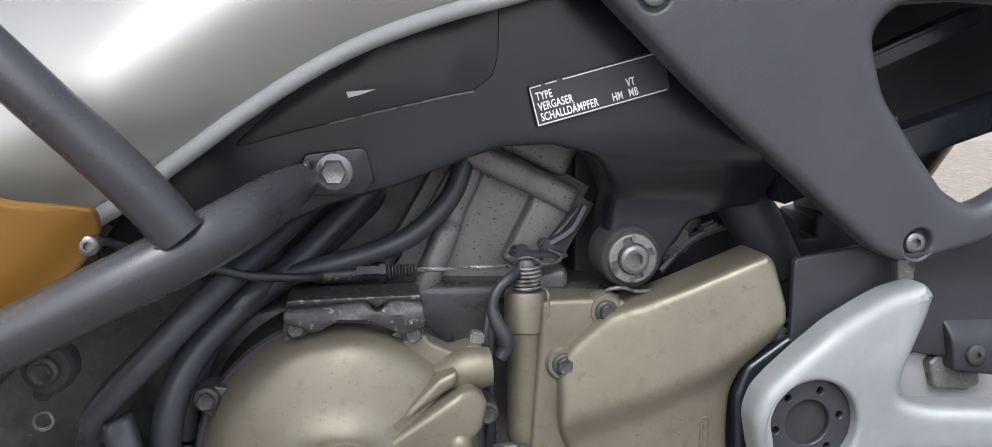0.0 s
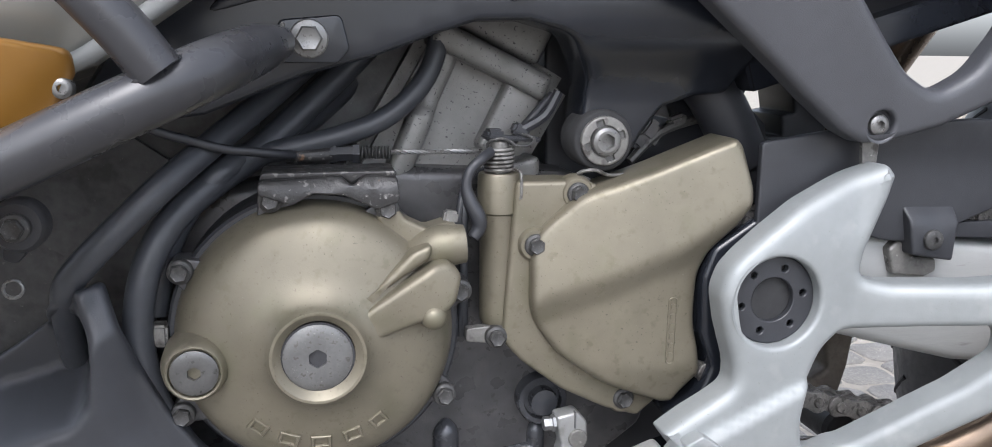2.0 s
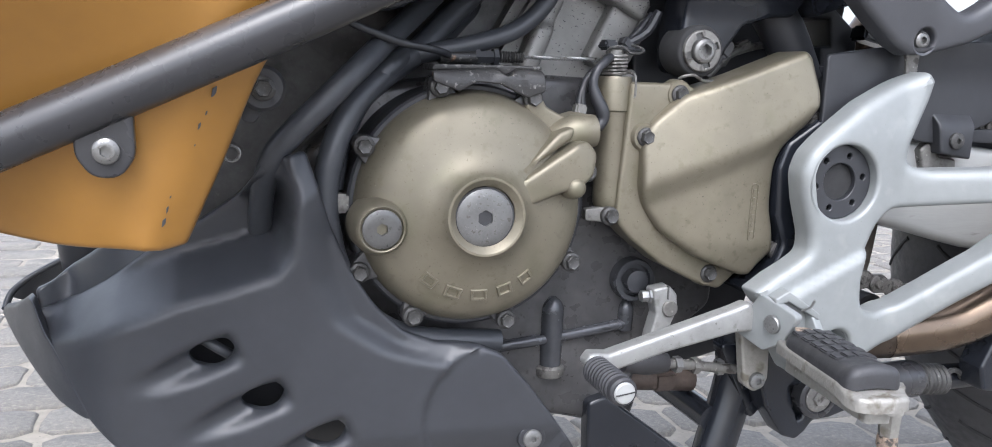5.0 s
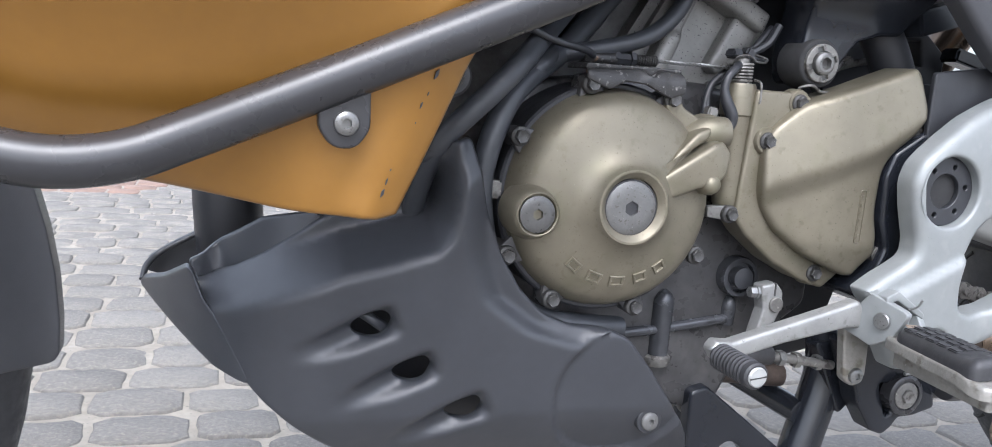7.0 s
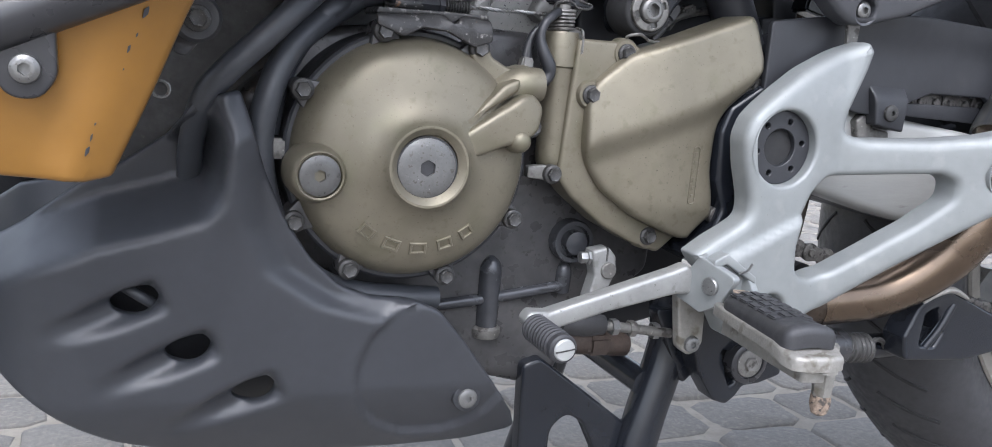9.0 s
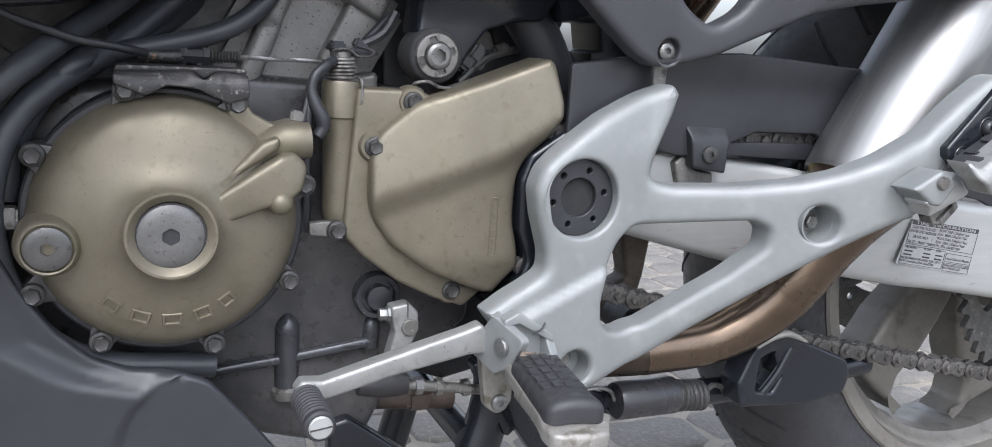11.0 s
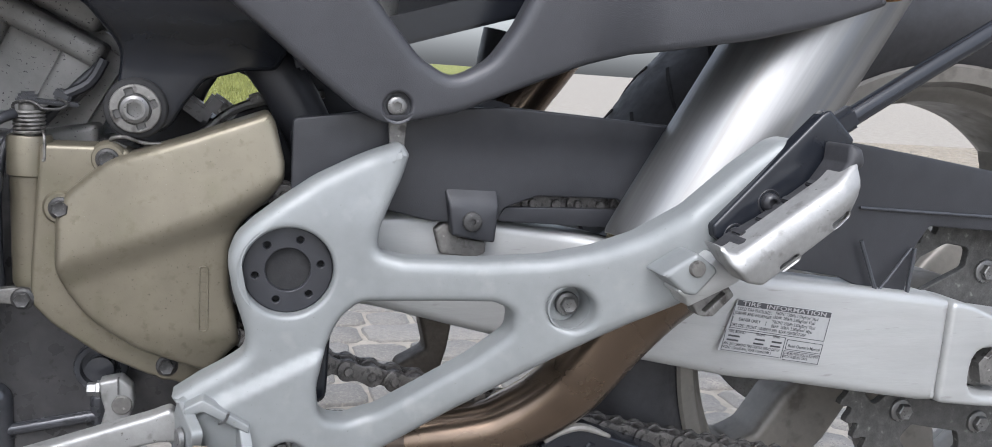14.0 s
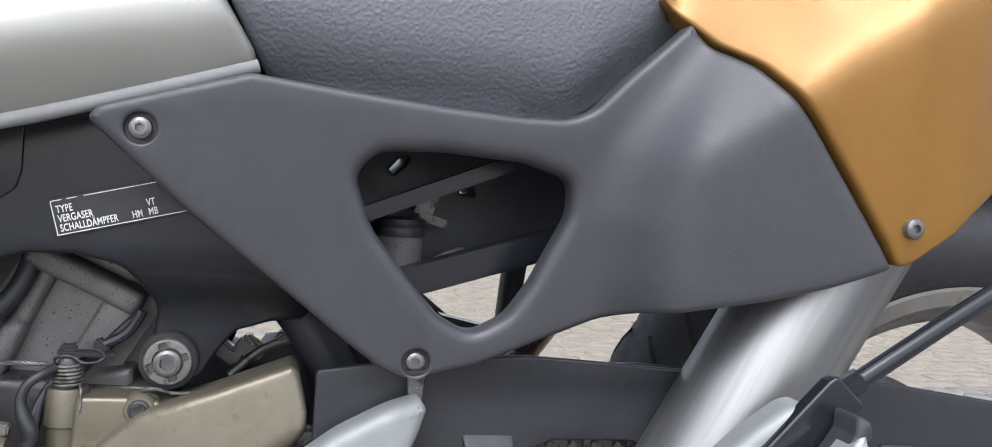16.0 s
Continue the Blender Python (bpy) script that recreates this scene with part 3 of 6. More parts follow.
part("weld_bead", tube([(-0.0235 + 0.0095 * math.sin(a) * 0.4, 0.424 + 0.0080 * math.cos(a), 0.606 + 0.0085 * math.sin(a)) for a in np.linspace(0, 6.2832, 22)], 0.0011, 6, 1), GREYMETAL, bar, "scuffed weld at the end of the bar")
bolt(FRAME_BOLT, -0.008, 0.443, 0.608, bar, label="bright zinc flange bolt")
tab = part("mounting_tab", sheet(rnd([(-0.2225, 0.516, 0.001), (-0.2215, 0.494, 0.011), (-0.2150, 0.4845, 0.010), (-0.2030, 0.4840, 0.010), (-0.1965, 0.494, 0.011), (-0.1975, 0.524, 0.001)], 0.006), [], 0.342, 0.006, 0.0015, 0.02), BARBLACK, bar, "rounded black bracket tab")
bolt(PANEL_BOLT, -0.2085, 0.3415, 0.4965, tab, label="silver socket bolt")

# main frame: pressed black beam with openings


def y_beam(x, z):
    return 0.4495 + 0.030 * smooth01(0.622, 0.578, z) * smooth01(0.10, 0.135, x) + 0.012 * smooth01(0.20, 0.30, x)


beam = part("frame_beam", sheet(rnd([(-0.13, 0.560), (-0.10, 0.605), (-0.05, 0.645), (0.02, 0.685), (0.10, 0.712), (0.21, 0.735), (0.255, 0.70), (0.246, 0.60), (0.236, 0.580), (0.215, 0.5785), (0.194, 0.572), (0.182, 0.556),
                                     (0.173, 0.5395, 0.018), (0.147, 0.5365, 0.018), (0.1435, 0.555), (0.1475, 0.588, 0.02), (0.130, 0.613, 0.02), (0.105, 0.6195, 0.02), (0.078, 0.6185), (0.055, 0.611), (0.025, 0.5995), (-0.01, 0.590), (-0.06, 0.570)], 0.008), [],
                                y_beam, 0.035, 0.004, 0.007, 0.006), FRAMEBLACK, bike, "black painted frame beam")
pivot = part("pivot_boss", lathe([(0.0178, 0.50), (0.0178, 0.4740), (0.0168, 0.4725), (0.0160, 0.4722)], (0.156, 0, 0.5535), seg=40), FLATBLACK, beam)
slots = []
for k in range(96):
    a = 360 * k / 96
    wide = min(abs((a - 20 - 90 * j + 180) % 360 - 180) for j in range(4)) < 13
    slots.append((0.156 + (0.0122 if wide else 0.0090) * math.cos(radians(a)), 0.5535 + (0.0122 if wide else 0.0090) * math.sin(radians(a))))
part("ring_nut", sheet(ring(0.156, 0.5535, 0.0142, None, 48), [slots], 0.4690, 0.006, 0.0010, 0.05, 0.004, hole_r=0.0004), GREYMETAL, beam, "slotted steel ring nut at the swingarm pivot")
# Washer is darker than the nut, so its colour gives the slots their shade.
part("nut_washer", lathe([(0.0128, 0.478), (0.0128, 0.4706), (0.006, 0.4706)], (0.156, 0, 0.5535), seg=40), DARKCAP, beam)
inst("pivot_bolt", socket_mesh("pivot_bolt", 0.0084, 0.003, 0.0048, SOCKETSTEEL, 0.005), pose(0.156, 0.4680, 0.5535), beam, "large steel socket bolt")
part("beam_upper_web", sheet(rnd([(-0.06, 0.6180), (-0.034, 0.6255), (0.015, 0.6375), (0.047, 0.6445), (0.0630, 0.6475, 0.006), (0.0725, 0.6545, 0.008), (0.0755, 0.6650, 0.01), (0.076, 0.70), (0.02, 0.68), (-0.03, 0.645)], 0.004), [], 0.4478, 0.004, 0.0010, 0.02), FRAMEBLACK, beam)
# Grey metal instead of black: the highlight on the seam is in its colour.
part("beam_seam", tube([(-0.010, 0.4485, 0.6312), (0.015, 0.4485, 0.6370), (0.047, 0.4485, 0.6440), (0.063, 0.4485, 0.6470)], 0.0006, 8, 4), GREYMETAL, beam, "pale seam line on the frame")
part("paint_chip", sheet([(-0.001, 0.6470), (0.0135, 0.6482), (0.006, 0.6455), (0.0, 0.6440)], [], 0.4473, 0.001, 0.0001, 0.05), WHITE, beam, "white chip in the black paint")
# information plate on the frame
plate_bm = sheet(rnd([(0.0905, 0.6495), (0.0955, 0.6285), (0.1665, 0.6475), (0.1615, 0.6685)], 0.0015), [], 0.4465, 0.0012, 0.0003, 0.05, 0.02)
info = part("information_sticker", plate_bm, BLACKPLASTIC, beam, "black information sticker with white German print")
TILTED = math.degrees(math.atan2(0.019, 0.071))


def on_sticker(u, v):
    ca, sa = math.cos(radians(TILTED)), math.sin(radians(TILTED))
    return 0.0955 + u * ca - v * sa, 0.6285 + u * sa + v * ca


for text, u, v, w in (("SCHALLDÄMPFER", 0.0030, 0.0026, 0.70), ("VERGASER", 0.0030, 0.0080, 0.70), ("TYPE", 0.0030, 0.0134, 0.70), ("HM", 0.0420, 0.0026, 0.7), ("MB", 0.0510, 0.0026, 0.7), ("VT", 0.0510, 0.0080, 0.7)):
    x, z = on_sticker(u, v)
    lettering(text, 0.0059, pose(x, 0.4461, z, 90, -TILTED, 0), WHITE, info, "print", 0.0001, w * 0.93, bold=0.014)
rim_rows = []
for u, v, w, h in ((0.036, 0.0010, 0.071, 0.0005), (0.0010, 0.0105, 0.0005, 0.0195), (0.045, 0.0205, 0.052, 0.0005), (0.004, 0.0205, 0.006, 0.0005), (0.0125, 0.0205, 0.006, 0.0005)):
    x, z = on_sticker(u, v)
    rim_rows.append((x, z, w, h, TILTED))
bars(rim_rows, 0.4462, WHITE, info, "border_line")

# cylinder and head behind the frame
axis_m = pose(0.085, 0.590, 0.560, 0, 30, 0)
cylinder = part("rear_cylinder", block((0.10, 0.12, 0.13), axis_m @ pose(0, 0, -0.01), 0.008), CYL, bike, "speckled grey-painted engine cylinder")
part("stud_column", sheet(rnd([(0.034, 0.531), (0.041, 0.545), (0.050, 0.567), (0.0535, 0.572), (0.067, 0.600), (0.072, 0.612), (0.083, 0.606), (0.077, 0.592), (0.0655, 0.567), (0.0615, 0.555), (0.047, 0.522)], 0.004), [], lambda x, z: 0.512 + 0.006 * smooth01(0.564, 0.572, z) + 0.3 * abs(x - 0.045 - (z - 0.54) * 0.47), 0.03, 0.004, 0.005, 0.005), CYL, cylinder)
part("side_face", sheet(rnd([(0.090, 0.546), (0.105, 0.576), (0.111, 0.588), (0.132, 0.577), (0.126, 0.562), (0.110, 0.545), (0.098, 0.540)], 0.004), [], 0.517, 0.03, 0.004, 0.008), CYL, cylinder)
part("head_flange", sheet(rnd([(0.060, 0.607), (0.066, 0.622), (0.136, 0.588), (0.130, 0.573), (0.105, 0.586)], 0.004), [], 0.508, 0.04, 0.005, 0.008), CYL, cylinder)
part("head", sheet(rnd([(0.070, 0.622), (0.080, 0.650), (0.140, 0.620), (0.128, 0.594)], 0.006), [], 0.517, 0.05, 0.005, 0.01), CYL, cylinder)
part("web", sheet(rnd([(0.052, 0.507), (0.0605, 0.517), (0.0835, 0.519), (0.098, 0.535), (0.13, 0.54), (0.13, 0.50), (0.05, 0.495)], 0.004), [], 0.514, 0.03, 0.004, 0.01), CYL, cylinder)
part("web", sheet(rnd([(0.030, 0.500), (0.036, 0.525), (0.048, 0.518), (0.056, 0.500)], 0.004), [], 0.518, 0.03, 0.004, 0.01), CYL, cylinder)

# crankcase
case = part("crankcase", sheet(rnd([(-0.105, 0.40), (-0.08, 0.355), (-0.03, 0.335), (0.02, 0.315), (0.055, 0.285), (0.105, 0.272), (0.128, 0.275), (0.150, 0.32), (0.205, 0.36), (0.208, 0.50), (0.15, 0.530), (0.03, 0.535), (-0.06, 0.525), (-0.11, 0.48)], 0.015), [],
                               0.512, 0.14, 0.008, 0.02, 0.012), CASE, bike, "dark oily crankcase")
part("case_rib", tube([(-0.015, 0.511, 0.331), (0.03, 0.510, 0.338), (0.071, 0.510, 0.342), (0.128, 0.510, 0.350)], 0.0042, 10, 4), OILCASE, case)
part("dipstick_boss", tube([(0.071, 0.514, 0.318), (0.071, 0.513, 0.324), (0.071, 0.512, 0.352), (0.071, 0.5115, 0.366), (0.071, 0.514, 0.3725)], [0.0082, 0.0085, 0.0085, 0.008, 0.003], 18, 4), OILCASE, case)
part("dipstick_collar", lathe([(0.010, 0.312), (0.0112, 0.314), (0.0112, 0.319), (0.009, 0.321)], (0.071, 0.514, 0), "z", 20), GREYMETAL, case)
part("lug", tube([(0.130, 0.512, 0.345), (0.130, 0.511, 0.362), (0.130, 0.513, 0.369)], [0.0058, 0.0058, 0.002], 14, 3), OILCASE, case)
bolt(CASE_BOLT, 0.1215, 0.530, 0.271, case, "drain_bolt", "steel drain bolt")
inst("drain_washer", socket_mesh("drain_washer", 0.0125, 0.002, 0.005, GREYMETAL, 0.001), pose(0.1215, 0.533, 0.271), case)
part("oil_pipe_flange", joined(tube([(0.11, 0.53, 0.302), (0.15, 0.528, 0.299), (0.20, 0.528, 0.294)], 0.010, 12, 4), block((0.02, 0.02, 0.016), pose(0.172, 0.526, 0.297), 0.003)), mat("brown_oxide", (0.060, 0.045, 0.038), 0.6, 0.2, 0.25, 60, 0.2, 600), case, "brown oxidised pipe under the crankcase")
part("shaft_seal", lathe([(0.0165, 0.52), (0.0165, 0.504), (0.0155, 0.502), (0.0125, 0.502), (0.0115, 0.506), (0.009, 0.506), (0.0085, 0.498), (0.002, 0.497)], (0.132, 0, 0.385), seg=28), OILCASE, case)

# alternator cover
AC = (-0.0075, 0, 0.4485)
# Added black ring: its colour gives the shaded gap round the cover.
part("cover_backing", lathe([(0.079, 0.53), (0.079, 0.470), (0.0775, 0.4685)], AC, seg=72), BLACKPLASTIC, case)
alt = part("alternator_cover", lathe([(0.0752, 0.478), (0.0752, 0.4675), (0.0745, 0.4648), (0.0733, 0.4610), (0.0716, 0.4568), (0.0690, 0.4525), (0.0655, 0.4489), (0.0605, 0.4457), (0.054, 0.4430), (0.047, 0.4408), (0.0415, 0.4391), (0.0370, 0.4374), (0.0330, 0.4353),
                                      (0.0297, 0.4328), (0.0272, 0.4304), (0.0257, 0.4284), (0.0250, 0.4268), (0.0244, 0.4261), (0.0230, 0.4261), (0.0224, 0.4265), (0.0194, 0.4295), (0.0189, 0.4300), (0.0188, 0.4340)], AC, seg=112), GOLD, bike, "olive-gold cast alternator cover", 30)
big_cap = socket_mesh("crank_cap", 0.0178, 0.0022, 0.0052, CAPMETAL, 0.0045)
inst("crank_cap", big_cap, pose(-0.0078, 0.4308, 0.4475), alt, "worn alloy crankshaft cap with a hex socket")
part("cap_seal", lathe([(0.0189, 0.434), (0.0189, 0.4305), (0.0176, 0.4305)], (-0.0078, 0, 0.4475), seg=48), RUBBER, alt)
part("timing_boss", lathe([(0.0185, 0.462), (0.0180, 0.448), (0.0160, 0.4400), (0.0148, 0.4368), (0.0138, 0.4360), (0.0130, 0.4366), (0.0126, 0.439)], (-0.0695, 0, 0.4405), seg=40), GOLD, alt)
inst("timing_cap", socket_mesh("timing_cap", 0.0120, 0.0016, 0.0038, DARKCAP, 0.004), pose(-0.0695, 0.4375, 0.4405), alt, "dark alloy timing cap with a hex socket")


def y_arm(x, z):
    u = (x - 0.014) * 0.86 + (z - 0.461) * 0.5
    return 0.4345 - 0.0015 * smooth01(0.0, 0.03, u) + 0.006 * smooth01(0.042, 0.066, u)


part("cable_boss", sheet(rnd([(0.0130, 0.4665, 0.002), (0.0205, 0.4520, 0.003), (0.0440, 0.4615, 0.02), (0.0560, 0.4640, 0.008), (0.0650, 0.4720, 0.008), (0.0690, 0.4860, 0.008), (0.0610, 0.4940, 0.006), (0.0530, 0.4925, 0.01), (0.0380, 0.4830, 0.03)], 0.005), [], y_arm, 0.030, 0.0035, 0.004, 0.003), GOLD, alt, "", 60)
part("boss_rib", sheet(rnd([(0.0145, 0.4700, 0.001), (0.0370, 0.4852, 0.02), (0.0530, 0.4955, 0.01), (0.0530, 0.5030, 0.006), (0.0420, 0.4985, 0.01), (0.0290, 0.4860, 0.02)], 0.003), [], lambda x, z: 0.4375 + 0.10 * max(0.0, x - 0.02), 0.030, 0.0030, 0.004, 0.003), GOLD, alt, "", 60)
part("flange_web", sheet(rnd([(0.0240, 0.5150), (0.0350, 0.5225, 0.006), (0.0400, 0.5140, 0.006), (0.0520, 0.5080, 0.006), (0.0620, 0.5110, 0.004), (0.0700, 0.5095, 0.004), (0.0660, 0.4900), (0.0400, 0.4920)], 0.004), [], 0.4580, 0.016, 0.0025, 0.006, 0.004), GOLD, alt, "", 60)
part("cable_neck", tube([(0.045, 0.464, 0.487), (0.057, 0.459, 0.4965), (0.064, 0.457, 0.4985), (0.0725, 0.457, 0.4992)], [0.014, 0.0125, 0.0116, 0.0106], 22, 4), GOLD, alt)
part("dowel_knob", lathe([(0.0080, 0.448), (0.0072, 0.4365), (0.0060, 0.4330), (0.0038, 0.4308), (0.001, 0.4302)], (0.0530, 0, 0.4645), seg=24), GOLD, alt)
for i, (a, w) in enumerate(((-127.5, 0.0105), (-108.5, 0.0115), (-89.5, 0.0115), (-70.5, 0.0105), (-53.5, 0.0095))):
    x, z = AC[0] + 0.0525 * math.cos(radians(a)), AC[2] + 0.0525 * math.sin(radians(a))
    u, v = w * 0.47, 0.0038
    mark = sheet([(-u, -v), (u, -v), (u, v), (-u, v)], [[(-u + 0.0018, -v + 0.0016), (u - 0.0018, -v + 0.0016), (u - 0.0018, v - 0.0016), (-u + 0.0018, v - 0.0016)]], 0.0, 0.003, 0.0005, 0.05, 0.01)
    mark.transform(pose(x, 0.4410, z, 14, -(a + 90), 0))
    part("raised_mark", mark, GOLD, alt)
for x, z, big in ((-0.077, 0.488, 1), (-0.045, 0.379, 1), (0.018, 0.3735, 1), (0.0625, 0.411, 1), (0.071, 0.4715, 1), (0.031, 0.519, 1), (-0.030, 0.525, 1), (-0.0795, 0.409, 1)):
    d = Vector((AC[0] - x, AC[2] - z)).normalized()
    n = Vector((-d.y, d.x))
    c = Vector((x, z))
    lug = [c - d * 0.0068 + n * 0.003, c - d * 0.0068 - n * 0.003, c - n * 0.0068, c + d * 0.012 - n * 0.0115, c + d * 0.012 + n * 0.0115, c + n * 0.0068]
    part("bolt_lug", sheet(rnd([tuple(p) for p in lug], 0.005), [], 0.4630, 0.018, 0.0012, 0.02, 0.008), CASE, alt)
    bolt(CASE_BOLT, x, 0.4598, z, alt, ry=random.uniform(0, 60))

# flaking cable bracket on top of the cover
bracket = part("cable_bracket", joined(sheet(rnd([(-0.036, 0.5285), (-0.019, 0.5225), (-0.008, 0.5285), (0.008, 0.5275), (0.0255, 0.5195), (0.0375, 0.5235), (0.0365, 0.5370), (0.0185, 0.5375, 0.006), (0.0125, 0.5315, 0.004), (0.0065, 0.5375, 0.006), (-0.036, 0.5355)], 0.003), [], lambda x, z: 0.4545 + 0.006 * smooth01(0.532, 0.5385, z), 0.003, 0.001, 0.004, 0.004),
                                       sheet(rnd([(-0.036, 0.5350), (0.006, 0.5370), (0.0125, 0.5325), (0.019, 0.5370), (0.0365, 0.5365), (0.036, 0.5395), (-0.034, 0.5390)], 0.002), [], 0.461, 0.030, 0.001, 0.02)), RUSTY, bike, "black cable bracket with flaking rusty paint")

# clutch cable
cable = part("clutch_cable", tube([(-0.175, 0.425, 0.606), (-0.135, 0.440, 0.583), (-0.100, 0.455, 0.5685), (-0.083, 0.462, 0.5605), (-0.068, 0.467, 0.5555), (-0.053, 0.470, 0.5510), (-0.038, 0.474, 0.5488), (-0.026, 0.480, 0.5468), (-0.018, 0.490, 0.5450)], 0.0025, 12, 6), BLACKPLASTIC, bike, "black clutch cable with a bare steel end")
part("cable_sleeve", tube([(-0.022, 0.498, 0.5437), (-0.005, 0.498, 0.5437), (0.003, 0.499, 0.544)], 0.0046, 14, 3), RUSTY, cable)
adj = lathe([(0.0060, 0.002), (0.0060, 0.0055), (0.0045, 0.0055), (0.0045, 0.015), (0.0060, 0.015), (0.0060, 0.0185), (0.0036, 0.0185)], (0.0, 0.50, 0.5445), "x", 6)
thread = bmesh.new()
for k in range(9):
    x = 0.0195 + k * 0.0019
    lathe([(0.0030, x), (0.0039, x + 0.0007), (0.0039, x + 0.0010), (0.0030, x + 0.0017)], (0, 0.499, 0.545), "x", 14, thread)
tagged(part("thread", thread, DULLSTEEL, cable), kind="stuff")
part("adjuster", adj, BLACKPLASTIC, cable, "dark threaded cable adjuster", 25)
wire = bmesh.new()
for k in range(3):
    tube([(0.0365 + 0.0600 * i / 60, 0.498 + 0.0008 * math.cos(i * 0.55 + k * 2.094), 0.5452 + 0.0002 * i / 60 + 0.0008 * math.sin(i * 0.55 + k * 2.094)) for i in range(61)], 0.0008, 6, 1, False, wire)
part("inner_wire", wire, STEEL, cable, "bare stranded steel wire")

# sprocket cover


def y_spr(x, z):
    d = z - lerp([(0.10, 0.456), (0.127, 0.467), (0.168, 0.4835), (0.201, 0.496), (0.229, 0.513), (0.25, 0.527)], x)
    y = 0.4475 + 0.16 * max(0.0, d) + 0.0055 * smooth01(-0.002, 0.018, -d) + 0.02 * max(0.0, -d - 0.01)
    return y + 0.012 * smooth01(0.172, 0.110, x) + 0.004 * smooth01(0.425, 0.400, z)


spr_flange = sheet(rnd([(0.105, 0.531), (0.135, 0.531), (0.152, 0.529), (0.17, 0.50), (0.21, 0.42), (0.200, 0.398), (0.1835, 0.384, 0.006), (0.162, 0.391, 0.03), (0.135, 0.4045, 0.03), (0.110, 0.4235, 0.03), (0.098, 0.437, 0.005), (0.099, 0.46)], 0.004), [], 0.4705, 0.025, 0.003, 0.012)
spr = part("sprocket_cover", joined(spr_flange, sheet(rnd([(0.113, 0.499, 0.03), (0.141, 0.5235, 0.03), (0.187, 0.5395, 0.05), (0.2305, 0.5565, 0.004), (0.2345, 0.552, 0.01), (0.2405, 0.528, 0.02), (0.2405, 0.517, 0.012), (0.233, 0.505, 0.03), (0.2175, 0.491, 0.03), (0.2105, 0.478, 0.03),
                                                                         (0.210, 0.462, 0.05), (0.210, 0.447, 0.05), (0.2145, 0.430, 0.03), (0.2165, 0.4140, 0.004), (0.2010, 0.3965, 0.003), (0.194, 0.3965, 0.01), (0.182, 0.401, 0.03), (0.157, 0.411, 0.05), (0.130, 0.429, 0.04), (0.113, 0.452, 0.04)], 0.03, 5),
                                                                   [], y_spr, 0.034, 0.0045, 0.0040, 0.004)), GOLD, bike, "olive-gold cast front sprocket cover", 60)
for x, z, y in ((0.141, 0.5235, 0.4685), (0.116, 0.4945, 0.4665), (0.174, 0.3965, 0.4695)):
    part("bolt_boss", lathe([(0.0105, y + 0.012), (0.0100, y + 0.003), (0.0085, y + 0.0012)], (x, 0, z), seg=24), GOLD, spr)
    bolt(CASE_BOLT, x, y + 0.0008, z, spr, ry=random.uniform(0, 60))
part("cover_ear", sheet(rnd([(0.077, 0.4445), (0.077, 0.4365), (0.099, 0.434), (0.100, 0.446)], 0.002), [], 0.474, 0.006, 0.001, 0.02), GREYMETAL, spr)
bolt(CASE_BOLT, 0.0945, 0.4715, 0.4395, spr)
OVAL = [(0.1927, 0.4640), (0.1927, 0.4230), (0.1983, 0.4230), (0.1983, 0.4640)]
part("raised_oval", sheet(rnd(OVAL, 0.0027, 5), [rnd([(x + (0.0007 if x < 0.1955 else -0.0007), z + (0.0007 if z < 0.44 else -0.0007)) for x, z in OVAL], 0.0020, 5)], lambda x, z: y_spr(x, z) - 0.0008, 0.002, 0.0002, 0.05, 0.004), GOLD, spr)
for k in range(6):
    z = 0.4585 - k * 0.0060
    x = 0.1955
    part("raised_mark", block((0.0026, 0.0030, 0.0032), pose(x, y_spr(x, z) + 0.0006, z), 0.0003), GOLD, spr)

# clutch release housing and its lever
rel = part("release_housing", lathe([(0.004, 0.441), (0.0085, 0.443), (0.0106, 0.4475), (0.0108, 0.452), (0.0110, 0.509), (0.0112, 0.5108), (0.0124, 0.5118), (0.0124, 0.5325), (0.0116, 0.5345), (0.0090, 0.5345)], (0.0975, 0.484, 0), "z", 36), GOLD, bike, "olive-gold clutch release housing with a return spring")
part("spring", coil((0.0975, 0.484, 0.535), (0, 0, 1), 0.0080, 0.0010, 0.014, 6), GREYMETAL, rel, "steel return spring")
part("shaft", lathe([(0.0055, 0.530), (0.0055, 0.552), (0.0042, 0.5535)], (0.0975, 0.484, 0), "z", 20), GREYMETAL, rel)
part("wire_loop", tube([(0.090, 0.482, 0.5470), (0.0905, 0.480, 0.5525), (0.098, 0.478, 0.5545), (0.103, 0.478, 0.5525), (0.106, 0.478, 0.5505), (0.114, 0.480, 0.5505), (0.118, 0.484, 0.5535), (0.112, 0.490, 0.5560)], 0.0009, 8, 4), DULLSTEEL, rel, "bent wire hook on the release lever")
part("spring_leg", tube([(0.1055, 0.4775, 0.5375), (0.1075, 0.4715, 0.535), (0.1075, 0.4705, 0.5225), (0.1065, 0.4705, 0.5215)], 0.0009, 8, 3), GREYMETAL, rel)
part("release_lever", joined(block((0.034, 0.012, 0.0028), pose(0.106, 0.492, 0.5535, 0, 4, 12), 0.001), block((0.010, 0.010, 0.007), pose(0.0955, 0.492, 0.5555, 0, 0, 10), 0.0015)), BLACKPLASTIC, rel)

